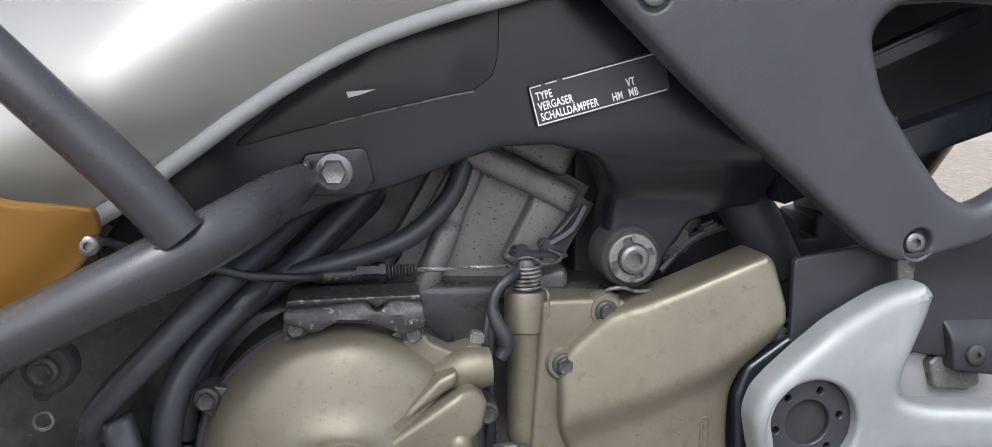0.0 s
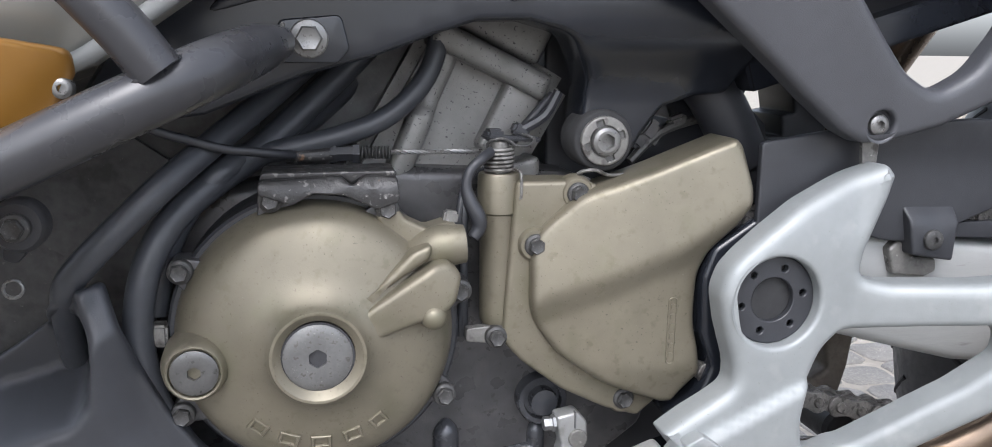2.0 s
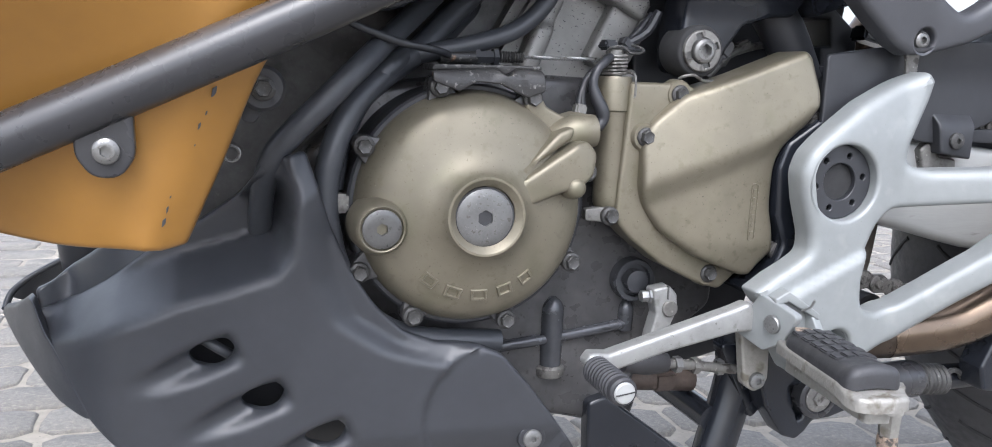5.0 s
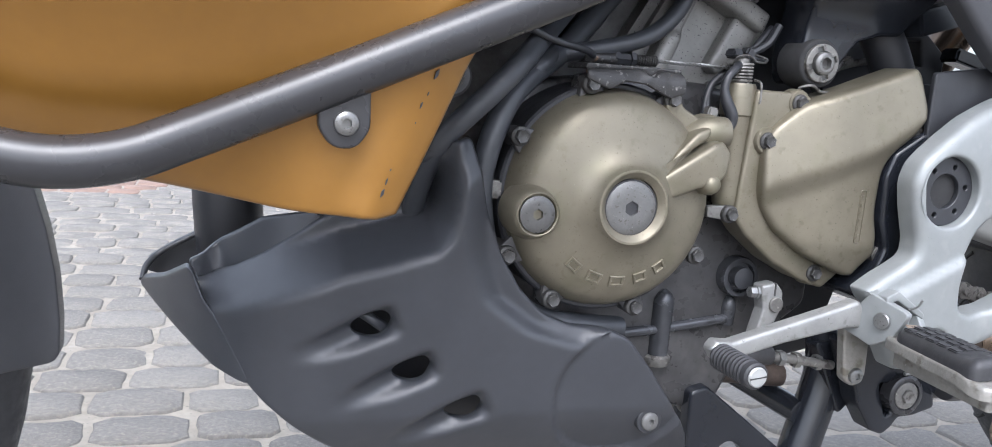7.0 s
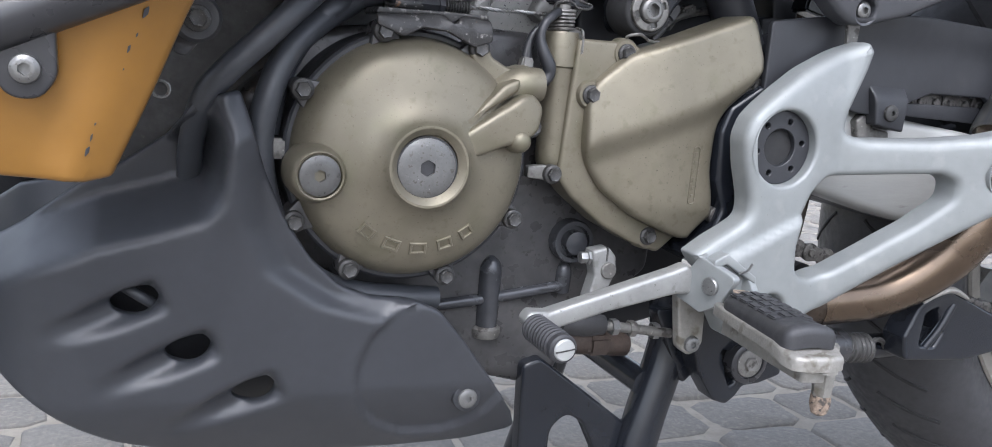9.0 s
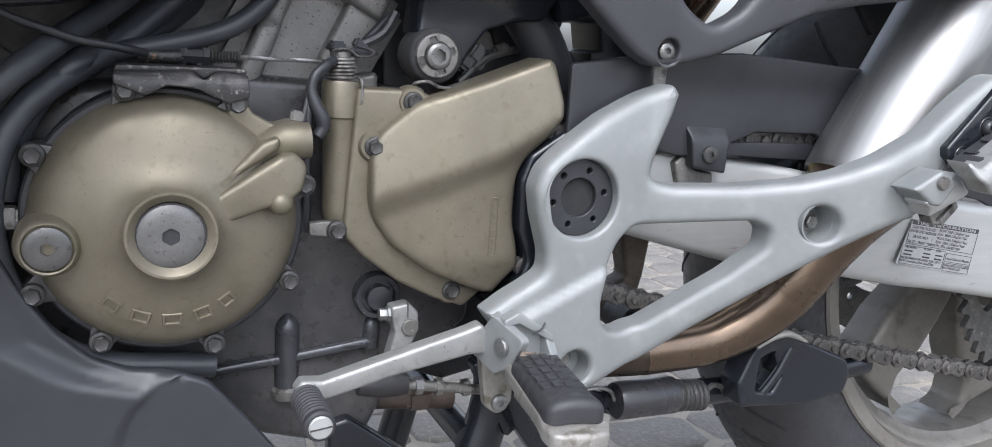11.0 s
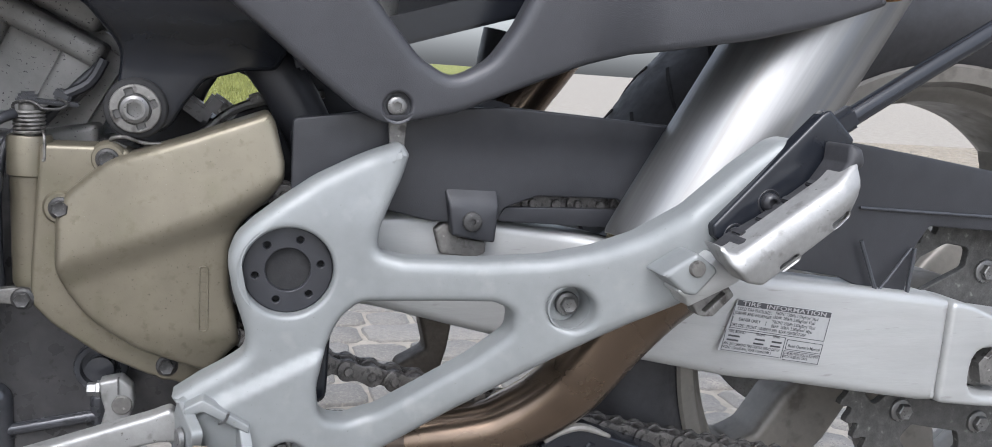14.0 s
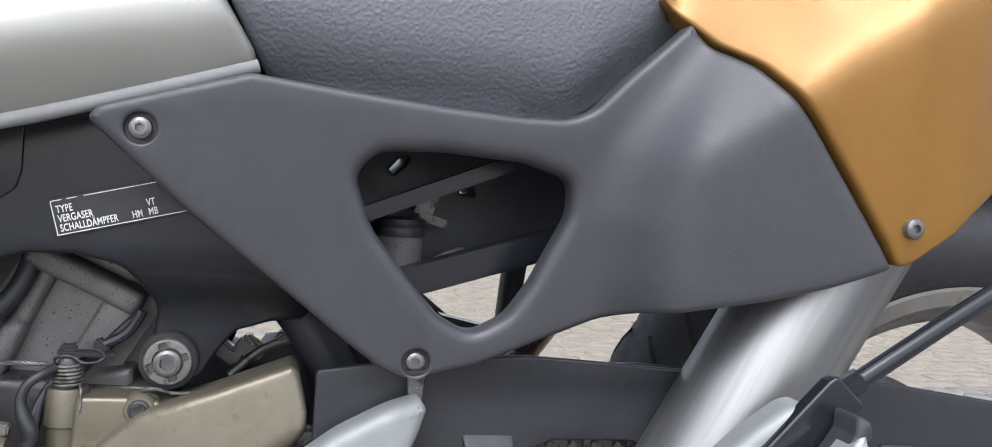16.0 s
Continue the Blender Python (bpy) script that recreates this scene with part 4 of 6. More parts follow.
# hoses and wires
part("coolant_hose", tube([(0.050, 0.620, 0.640), (0.020, 0.575, 0.618), (-0.002, 0.545, 0.600), (-0.022, 0.525, 0.583), (-0.040, 0.505, 0.568), (-0.058, 0.484, 0.554), (-0.081, 0.458, 0.535), (-0.100, 0.449, 0.517), (-0.119, 0.449, 0.498), (-0.131, 0.456, 0.482), (-0.137, 0.478, 0.455), (-0.138, 0.505, 0.41)], 0.0074, 16, 6), HOSE, bike, "grey-black rubber coolant hose")
part("coolant_hose", tube([(0.062, 0.548, 0.645), (0.036, 0.542, 0.614), (0.012, 0.534, 0.590), (-0.012, 0.520, 0.568), (-0.038, 0.502, 0.545), (-0.061, 0.486, 0.530), (-0.081, 0.472, 0.513), (-0.094, 0.465, 0.489), (-0.100, 0.465, 0.459), (-0.0975, 0.465, 0.431), (-0.090, 0.465, 0.407), (-0.072, 0.468, 0.378), (-0.04, 0.475, 0.36), (0.02, 0.482, 0.352)], 0.0080, 16, 6), HOSE, bike, "long curved grey-black rubber hose")
part("coolant_hose", tube([(0.082, 0.575, 0.645), (0.050, 0.570, 0.609), (0.016, 0.560, 0.580), (-0.010, 0.535, 0.560), (-0.032, 0.514, 0.549), (-0.055, 0.488, 0.537), (-0.074, 0.483, 0.518), (-0.088, 0.482, 0.49), (-0.094, 0.482, 0.46)], 0.0072, 14, 6), HOSE, bike, "grey-black rubber hose")
part("breather_hose", tube([(-0.06, 0.50, 0.540), (-0.024, 0.50, 0.547), (0.012, 0.502, 0.5555), (0.037, 0.506, 0.566), (0.057, 0.510, 0.585), (0.066, 0.514, 0.607), (0.068, 0.52, 0.63)], 0.0062, 14, 6), HOSE, bike, "thin rubber breather hose")
for o in (0.0, 0.006):
    part("wire_loom", tube([(0.128 + o, 0.505, 0.572 + o), (0.116, 0.502, 0.556 + o * 0.5), (0.100, 0.502, 0.545 - o), (0.083, 0.500, 0.530), (0.0755 + o * 0.5, 0.492, 0.505), (0.078, 0.49, 0.47), (0.076 + o * 0.5, 0.492, 0.435)], 0.0027, 10, 5), BLACKPLASTIC, bike, "black wiring loom")
part("cable_clamp", joined(block((0.010, 0.010, 0.007), pose(0.113, 0.500, 0.557, 0, 30, 0), 0.0015), tube([(0.113, 0.499, 0.557), (0.128, 0.499, 0.566), (0.136, 0.499, 0.580)], 0.0032, 8, 3)), BLACKPLASTIC, bike, "black clip on the wiring loom")
part("rubber_boot", tube([(0.091, 0.478, 0.5470), (0.085, 0.472, 0.5440), (0.078, 0.469, 0.5380), (0.0755, 0.468, 0.5290), (0.078, 0.467, 0.5200), (0.082, 0.466, 0.5120), (0.0825, 0.466, 0.5060), (0.0790, 0.465, 0.5005)], [0.0030, 0.0030, 0.0030, 0.0032, 0.0042, 0.0046, 0.0042, 0.0034], 14, 4), BLACKPLASTIC, bike, "glossy black rubber wire boot")
part("connector", block((0.009, 0.012, 0.012), pose(-0.090, 0.470, 0.452), 0.0015), GREYMETAL, bike, "grey metal hose clip")
part("pale_clip", block((0.008, 0.008, 0.007), pose(0.0665, 0.468, 0.5125, 0, 10, 0), 0.0012), GREYMETAL, bike, "pale cable clip")
part("spring_clip", coil((-0.155, 0.455, 0.484), (0.2, -1, 0.1), 0.0045, 0.0008, 0.004, 2.5), STEEL, bike, "thin wire hose clip")

# dark bulk ahead of the engine: radiator, its shroud, the front cylinder and dark filler sheets
rad = part("radiator", joined(block((0.05, 0.20, 0.18), pose(-0.200, 0.58, 0.575, 0, 12, 0), 0.006), block((0.02, 0.03, 0.14), pose(-0.165, 0.465, 0.565, 0, 20, 0), 0.004)), DARK, bike, "black radiator behind the fairing")
bolt(CASE_BOLT, -0.1385, 0.41, 0.523, rad)
part("radiator_stay", sheet(rnd([(-0.147, 0.518), (-0.136, 0.530), (-0.130, 0.520), (-0.143, 0.503), (-0.150, 0.505)], 0.004), [], 0.425, 0.004, 0.001, 0.02), BLACKPLASTIC, rad)
part("rubber_grommet", lathe([(0.0125, 0.424), (0.0125, 0.416), (0.0105, 0.413), (0.008, 0.413)], (-0.1385, 0, 0.523), seg=28), RUBBER, rad, "black rubber grommet")
part("front_cylinder", block((0.10, 0.14, 0.16), pose(-0.105, 0.60, 0.50, 0, -55, 0), 0.01), DARK, bike, "dark front cylinder")
# Added dark sheet, fills the shaded space behind the hoses.
part("lower_front_case", sheet(rnd([(-0.19, 0.33), (-0.195, 0.43), (-0.255, 0.445), (-0.260, 0.62), (-0.05, 0.63), (-0.03, 0.50), (-0.05, 0.34)], 0.01), [], 0.535, 0.08, 0.006, 0.03), DARK, bike, "dark filler sheet behind the hoses")
part("intake_duct", tube([(0.205, 0.505, 0.625), (0.222, 0.505, 0.598), (0.243, 0.505, 0.570), (0.262, 0.505, 0.535)], 0.0165, 16, 4), BLACKPLASTIC, bike, "black rubber duct behind the frame")
part("airbox", block((0.30, 0.18, 0.09), pose(0.02, 0.585, 0.665, 0, -12, 0), 0.012), DARK, bike, "black airbox under the tank")
# Added dark sheet that stands for the shadow under the frame.
part("throttle_body_shroud", sheet(rnd([(-0.13, 0.50), (-0.09, 0.585), (0.0, 0.60), (0.06, 0.62), (0.10, 0.64), (0.11, 0.50), (0.0, 0.49)], 0.01), [], 0.555, 0.10, 0.006, 0.03), DARK, bike, "dark filler sheet in the shadow of the frame")
# Added black sheet, darkens the shaded space behind the engine around two gaps.
part("engine_rear", sheet(rnd([(0.150, 0.318), (0.200, 0.300), (0.245, 0.310), (0.262, 0.36), (0.275, 0.45), (0.300, 0.505), (0.345, 0.525), (0.345, 0.575), (0.30, 0.61), (0.24, 0.635), (0.14, 0.62)], 0.006), [rnd([(0.188, 0.548), (0.193, 0.561), (0.202, 0.575), (0.212, 0.577), (0.224, 0.572), (0.229, 0.560), (0.221, 0.552), (0.212, 0.5505), (0.208, 0.544), (0.200, 0.543)], 0.001), rnd([(0.280, 0.572), (0.289, 0.565), (0.299, 0.556), (0.300, 0.548), (0.311, 0.548), (0.310, 0.562), (0.320, 0.564), (0.316, 0.585), (0.285, 0.585)], 0.001)], 0.548, 0.05, 0.003, 0.02), BLACKPLASTIC, bike, "black filler sheet at the rear of the engine")
part("harness_connector", joined(block((0.022, 0.014, 0.011), pose(0.187, 0.515, 0.5535, 0, 35, 0), 0.0025), block((0.009, 0.012, 0.013), pose(0.1985, 0.512, 0.5565, 0, 35, 0), 0.002)), CASE, bike, "grey wiring connector behind the frame")
part("hose_clip", tube([(0.150, 0.478, 0.530), (0.142, 0.474, 0.5345), (0.150, 0.470, 0.5370), (0.160, 0.474, 0.5335), (0.172, 0.478, 0.5330)], 0.0011, 8, 5), GREYMETAL, bike, "bent grey wire clip above the sprocket cover")


# ---- bash plate ----
RIDGE = [(-0.31, 0.338), (-0.2651, 0.3576), (-0.2465, 0.3658), (-0.2219, 0.3801), (-0.1879, 0.3958), (-0.1591, 0.4030), (-0.1320, 0.4115), (-0.1215, 0.4210), (-0.1180, 0.440)]
SCOOPS = ((-0.168, 0.3645), (-0.1385, 0.3325), (-0.0995, 0.302))


def y_flank(x, z):
    y = 0.438 + lerp([(-0.1, 0.15), (0.05, 0.09)], x) * (0.44 - z)
    if x < -0.19:
        y += 11 * (x + 0.19) ** 2
    return y + 1.2 * max(0.0, 0.300 - z) ** 1.3


def y_bash(x, z):
    y = y_flank(x, z)
    if x < -0.117:
        d = z - lerp(RIDGE, x)
        y += min(0.052, 1.15 * (d + math.hypot(d, 0.0016)) - 0.001) * smooth01(-0.117, -0.130, x) * smooth01(-0.283, -0.258, x) * (1 - 0.6 * smooth01(0.452, 0.474, z))
    pad = math.hypot((x - 0.014) / 0.052, (z - 0.309) / 0.051)
    # chamfer towards the hoses
    xc = lerp([(0.340, 0.0), (0.349, -0.036), (0.359, -0.067), (0.381, -0.099), (0.408, -0.112), (0.431, -0.1165), (0.451, -0.1170), (0.49, -0.118)], z)
    d = x - xc
    y += min(0.012, 0.33 * (d + math.hypot(d, 0.002))) * smooth01(0.338, 0.366, z) * smooth01(0.92, 1.12, pad)
    # top of the horn leans back
    y += 0.55 * max(0.0, z - 0.4547 - (x + 0.1187) * 0.72) * smooth01(-0.124, -0.116, x)
    # round pad about the rear bolt
    y += 0.0045 * (1 - smooth01(0.97, 1.015, pad))
    ca, sa = math.cos(radians(23)), math.sin(radians(23))
    for cx, cz in SCOOPS:
        u, v = (x - cx) * ca + (z - cz) * sa, -(x - cx) * sa + (z - cz) * ca
        along = smooth01(-0.062, -0.004, u) * (1 - smooth01(0.010, 0.0175, u))
        half = 0.0135 * (0.55 + 0.45 * smooth01(-0.06, -0.01, u))
        y += 0.011 * along * (1 - smooth01(0.25, 1.0, abs(v + 0.001) / half))
    return y


BASH = [(-0.113, 0.4865, 0.004), (-0.107, 0.468, 0.03), (-0.098, 0.440, 0.05), (-0.085, 0.411, 0.05), (-0.069, 0.387, 0.04), (-0.050, 0.3685, 0.03), (-0.030, 0.3610, 0.03), (-0.003, 0.359, 0.02), (0.014, 0.352, 0.02), (0.034, 0.329, 0.03), (0.053, 0.304, 0.05), (0.076, 0.272, 0.01), (0.083, 0.258, 0.003),
        (0.078, 0.254, 0.01), (0.045, 0.247, 0.03), (0.008, 0.2445, 0.05), (-0.035, 0.244, 0.05), (-0.100, 0.247, 0.05), (-0.150, 0.258, 0.05), (-0.180, 0.270, 0.05), (-0.212, 0.292, 0.05), (-0.233, 0.308, 0.05), (-0.255, 0.330, 0.04), (-0.275, 0.351, 0.02),
        (-0.279, 0.360, 0.008), (-0.2745, 0.3740, 0.005), (-0.2665, 0.3752, 0.006), (-0.2480, 0.3850, 0.02), (-0.229, 0.3985, 0.03), (-0.199, 0.424, 0.03), (-0.172, 0.440, 0.03), (-0.150, 0.456, 0.02), (-0.137, 0.480, 0.006)]
bash = part("bash_plate", sheet(rnd(BASH, 0.01, 5), [ring(cx, cz, 0.0132, 0.0090, 24, 10) for cx, cz in SCOOPS], y_bash, 0.006, 0.003, 0.0032, 0.004, hole_r=0.0015), BASHPLASTIC, bike, "dark grey plastic bash plate with three scoops", 75)
yb = y_bash(0.039, 0.2885)
part("washer", lathe([(0.0098, yb + 0.003), (0.0098, yb - 0.0024), (0.0092, yb - 0.0030), (0.004, yb - 0.0031)], (0.039, 0, 0.2885), seg=32), BLACKPLASTIC, bash, "black washer")
inst("bolt", BASH_BOLT, pose(0.039, yb - 0.0030, 0.2885, -3, 0, 2), bash, "dull socket bolt")
part("front_lip", sheet(rnd([(-0.3150, 0.3510, 0.006), (-0.3115, 0.3565, 0.006), (-0.2951, 0.3679, 0.05), (-0.2805, 0.3825, 0.003), (-0.2765, 0.3810, 0.004), (-0.2735, 0.3735, 0.01), (-0.2690, 0.3640, 0.01), (-0.2615, 0.3560, 0.01), (-0.2550, 0.3470, 0.02), (-0.2360, 0.3140, 0.01), (-0.262, 0.320), (-0.285, 0.3330, 0.05), (-0.3066, 0.3455, 0.02)], 0.006), [], lambda x, z: y_flank(x, z) - 0.0012, 0.014, 0.0022, 0.005, 0.004), BASHPLASTIC, bash, "rounded front lip of the bash plate", 60)
# Added black sheet that makes the opening behind the lip dark.
part("lip_back", sheet(rnd([(-0.3150, 0.3560, 0.004), (-0.3090, 0.3665, 0.01), (-0.2940, 0.3765, 0.03), (-0.2680, 0.3905, 0.01), (-0.2300, 0.4000), (-0.23, 0.34), (-0.26, 0.34)], 0.004), [], 0.645, 0.006, 0.001, 0.02), BLACKPLASTIC, bash)
part("lip_rim", tube([(-0.3130, 0.622, 0.3530), (-0.3105, 0.632, 0.3620), (-0.3030, 0.640, 0.3690), (-0.2930, 0.641, 0.3755), (-0.2660, 0.641, 0.3900)], [0.0024, 0.0026, 0.0024, 0.0020, 0.0016], 10, 4), BASHPLASTIC, bash)
part("inner_panel", sheet(rnd([(-0.2720, 0.3640), (-0.2528, 0.3735), (-0.2297, 0.3886), (-0.2146, 0.3975), (-0.1993, 0.4057), (-0.1880, 0.4170), (-0.2000, 0.4280), (-0.2229, 0.4215), (-0.2325, 0.4180), (-0.2496, 0.4040), (-0.2697, 0.3880), (-0.2795, 0.3838), (-0.2765, 0.3720)], 0.003), [], lambda x, z: y_flank(x, z) + 0.008 + 0.046 * smooth01(-0.281, -0.256, x) + 0.5 * max(0.0, z - lerp([(-0.27, 0.364), (-0.2, 0.406)], x)), 0.006, 0.002, 0.005, 0.005), BASHPLASTIC, bash)
# Added black sheet behind the scoops, so that their holes look dark.
part("inner_shell", sheet(rnd([(-0.26, 0.345), (-0.20, 0.38), (-0.13, 0.40), (-0.07, 0.36), (0.02, 0.33), (0.05, 0.285), (0.0, 0.262), (-0.15, 0.275), (-0.23, 0.32)], 0.02), [], lambda x, z: y_flank(x, z) + 0.045, 0.01, 0.002, 0.03, 0.02), BLACKPLASTIC, bash)
part("drain_tube", tube([(-0.178, 0.475, 0.371), (-0.165, 0.468, 0.3635), (-0.150, 0.474, 0.352)], 0.0035, 10, 3), HOSE, bash)
part("exhaust_front_pipe", tube([(-0.225, 0.63, 0.50), (-0.250, 0.63, 0.455), (-0.252, 0.63, 0.41), (-0.240, 0.64, 0.36), (-0.19, 0.65, 0.33)], 0.0265, 22, 6), BLACKPLASTIC, bike, "dark front exhaust pipe")

# ---- footrest hanger plate ----


def y_plate(x, z):
    y = lerp([(0.18, 0.416), (0.29, 0.418), (0.33, 0.402), (0.40, 0.370), (0.455, 0.343), (0.52, 0.340)], x)
    y += 0.006 * smooth01(0.490, 0.545, z) * smooth01(0.36, 0.30, x)
    fold = 0.405 + (x - 0.225) * 0.47
    y -= 0.005 * smooth01(0.0, 0.0045, fold - z) * smooth01(0.290, 0.255, x)
    return y


PLATE = [(0.3055, 0.545, 0.004), (0.3095, 0.538, 0.004), (0.306, 0.525, 0.05), (0.300, 0.510, 0.05), (0.2945, 0.495, 0.03), (0.293, 0.480, 0.010), (0.309, 0.4775, 0.02), (0.349, 0.480, 0.05), (0.386, 0.486, 0.05), (0.410, 0.4935, 0.04), (0.432, 0.5045, 0.04), (0.455, 0.5225, 0.05),
         (0.483, 0.5475, 0.03), (0.503, 0.5620, 0.02), (0.515, 0.565, 0.010), (0.516, 0.552), (0.478, 0.512), (0.470, 0.494, 0.006), (0.458, 0.470, 0.008), (0.429, 0.452, 0.03), (0.414, 0.442, 0.05), (0.379, 0.417, 0.05), (0.340, 0.388, 0.05), (0.293, 0.352, 0.04),
         (0.252, 0.3365, 0.02), (0.236, 0.334, 0.02), (0.210, 0.337, 0.008), (0.198, 0.356, 0.01), (0.1950, 0.374, 0.004), (0.1865, 0.3850, 0.002), (0.1790, 0.3950, 0.002), (0.194, 0.4050, 0.02), (0.207, 0.4120, 0.02), (0.2195, 0.420, 0.02), (0.2195, 0.432, 0.03), (0.212, 0.456, 0.03), (0.2085, 0.475, 0.02), (0.213, 0.488, 0.02), (0.222, 0.497, 0.03), (0.236, 0.508, 0.05),
         (0.257, 0.5225, 0.05), (0.280, 0.534, 0.05)]
TRI = [(0.272, 0.440, 0.03), (0.283, 0.4495, 0.012), (0.300, 0.4515, 0.05), (0.358, 0.4575, 0.010), (0.369, 0.4535, 0.010), (0.3685, 0.440, 0.012), (0.348, 0.420, 0.03), (0.322, 0.400, 0.05), (0.296, 0.381, 0.02), (0.278, 0.3755, 0.015), (0.262, 0.380, 0.015), (0.260, 0.400, 0.03), (0.264, 0.420, 0.05)]
CAP = (0.2425, 0.4685)
hanger = part("footrest_hanger", sheet(rnd(PLATE, 0.008, 5), [rnd(TRI, 0.012, 5), ring(*CAP, 0.0258, None, 52), ring(0.3985, 0.4585, 0.0125, None, 36), ring(0.2435, 0.3550, 0.0120, None, 36)], y_plate, 0.020, 0.0075, 0.0035, 0.004, hole_r=(0.0045, 0.0028, 0.0035, 0.0035)), SILVER, bike, "silver cast alloy footrest hanger", 75)
for bx, bz, br in ((0.3985, 0.4585, 0.0126), (0.2435, 0.3550, 0.0121)):
    y0 = y_plate(bx, bz)
    part("recess", lathe([(br + 0.001, y0 + 0.021), (br + 0.0008, y0 + 0.004), (br - 0.0004, y0 + 0.004), (br - 0.0012, y0 + 0.018), (0.002, y0 + 0.0185)], (bx, 0, bz), seg=36), SILVER, hanger)
cap_holes = [ring(CAP[0] + 0.0188 * math.cos(radians(10 + 60 * k)), CAP[1] + 0.0188 * math.sin(radians(10 + 60 * k)), 0.0021, None, 14) for k in range(6)]
cap = part("pivot_cap", sheet(ring(*CAP, 0.0257, None, 56), [ring(*CAP, 0.0128, None, 40)] + cap_holes, 0.4250, 0.004, 0.0012, 0.05, 0.003, hole_r=0.0005), BLACKPLASTIC, hanger, "black round swingarm pivot cap")
part("cap_floor", lathe([(0.0252, 0.436), (0.0252, 0.4304), (0.0142, 0.4302), (0.0136, 0.4296), (0.001, 0.4294)], (CAP[0], 0, CAP[1]), seg=40), FLATBLACK, cap)
inst("hanger_bolt", FRAME_BOLT, pose(0.4015, y_plate(0.3985, 0.4585) + 0.0165, 0.4575) @ Matrix.Diagonal((0.75, 0.75, 0.75, 1)), hanger, "recessed steel bolt")
inst("hanger_bolt", FRAME_BOLT, pose(0.2415, y_plate(0.2435, 0.355) + 0.0165, 0.3575) @ Matrix.Diagonal((0.7, 0.7, 0.7, 1)), hanger, "recessed steel bolt")
part("upper_stay", sheet(rnd([(0.2985, 0.562), (0.3105, 0.562), (0.3085, 0.530), (0.3015, 0.530)], 0.001), [], 0.4385, 0.003, 0.0005, 0.05), GREYMETAL, hanger, "grey flat stay up to the side cowl")

# gear shift lever, linkage and selector arm
shift = part("shift_lever", sheet(rnd([(0.060, 0.3525), (0.0645, 0.3585), (0.077, 0.3575), (0.120, 0.3695), (0.168, 0.383), (0.179, 0.387), (0.187, 0.378), (0.184, 0.366), (0.172, 0.3665), (0.120, 0.356), (0.078, 0.3445), (0.066, 0.3435)], 0.004), [], 0.4225, 0.011, 0.003, 0.012), WORNALLOY, bike, "bare alloy gear shift lever")
prof = [(0.0060, 0.424)]
for k in range(9):
    y = 0.4195 - k * 0.0040
    prof += [(0.0088, y), (0.0094, y - 0.0008), (0.0094, y - 0.0018), (0.0080, y - 0.0024), (0.0080, y - 0.0034)]
prof += [(0.0090, 0.383), (0.0090, 0.379), (0.0078, 0.3775)]
part("toe_rubber", lathe(prof, (0.0665, 0, 0.3490), seg=28), RUBBER, shift, "ribbed black toe rubber")
part("rubber_end", lathe([(0.0068, 0.379), (0.0068, 0.3768), (0.0060, 0.3758), (0.002, 0.3755)], (0.0665, 0, 0.3490), seg=28), ALLOY, shift, "round alloy end of the toe piece")
part("end_slot", block((0.0125, 0.0006, 0.0008), pose(0.0665, 0.3755, 0.3490, 0, -8, 0), 0), DULLSTEEL, shift)
link = part("linkage_arm", sheet(rnd([(0.186, 0.372), (0.212, 0.366), (0.2135, 0.322, 0.006), (0.204, 0.312, 0.008), (0.1935, 0.320, 0.006)], 0.004), [], 0.444, 0.008, 0.002, 0.02), PEGALLOY, bike, "grimy alloy linkage arm")
inst("linkage_bolt", socket_mesh("linkage_bolt", 0.0062, 0.003, 0.0025, STEEL, 0.002), pose(0.2035, 0.4435, 0.3225), link)
rod = part("linkage_rod", tube([(0.115, 0.472, 0.3325), (0.15, 0.470, 0.330), (0.20, 0.466, 0.3235)], 0.0036, 12, 3), GREYMETAL, bike, "threaded steel linkage rod")
for x in (0.151, 0.166, 0.186):
    part("lock_nut", lathe([(0.0062, x), (0.0062, x + 0.005)], (0, 0.470, 0.3295 - (x - 0.15) * 0.13), "x", 6), STEEL if x != 0.166 else GREYMETAL, rod, "", 20)
part("rod_boot", tube([(0.112, 0.474, 0.334), (0.130, 0.473, 0.332), (0.146, 0.472, 0.3305)], [0.0085, 0.0095, 0.0070], 16, 4), RUBBER, rod)
arm = part("selector_arm", sheet(rnd([(0.1340, 0.3845, 0.002), (0.147, 0.3870, 0.004), (0.1535, 0.3800, 0.005), (0.1545, 0.368, 0.01), (0.146, 0.348), (0.142, 0.336), (0.131, 0.336), (0.1335, 0.350), (0.1375, 0.366), (0.1355, 0.3740)], 0.004), [], 0.476, 0.012, 0.002, 0.01), WORNALLOY, bike, "cast alloy gear selector arm")
part("splined_shaft", lathe([(0.0060, 0.48), (0.0060, 0.4745), (0.0054, 0.4738)], (0.1475, 0, 0.3700), seg=22), GREYMETAL, arm)
part("clamp_slit", block((0.0009, 0.004, 0.010), pose(0.1455, 0.4768, 0.382), 0), DARK, arm)
part("clamp_bolt", lathe([(0.0042, 0.1270), (0.0044, 0.1275), (0.0044, 0.1320), (0.0054, 0.1325), (0.0054, 0.1345)], (0, 0.482, 0.3785), "x", 6), STEEL, arm, "zinc hex bolt", 20)

# rider's footrest
def ear(outline, x, thick):
    """A plate across the bike: outline over (y, z), outer face at x."""
    bm = sheet(rnd([(0.4065 - p[0], *p[1:]) for p in outline], 0.003), [], 0.0, thick, 0.0012, 0.02, 0.006)
    bm.transform(pose(x, 0.4065, 0, 0, 0, -72))
    return bm


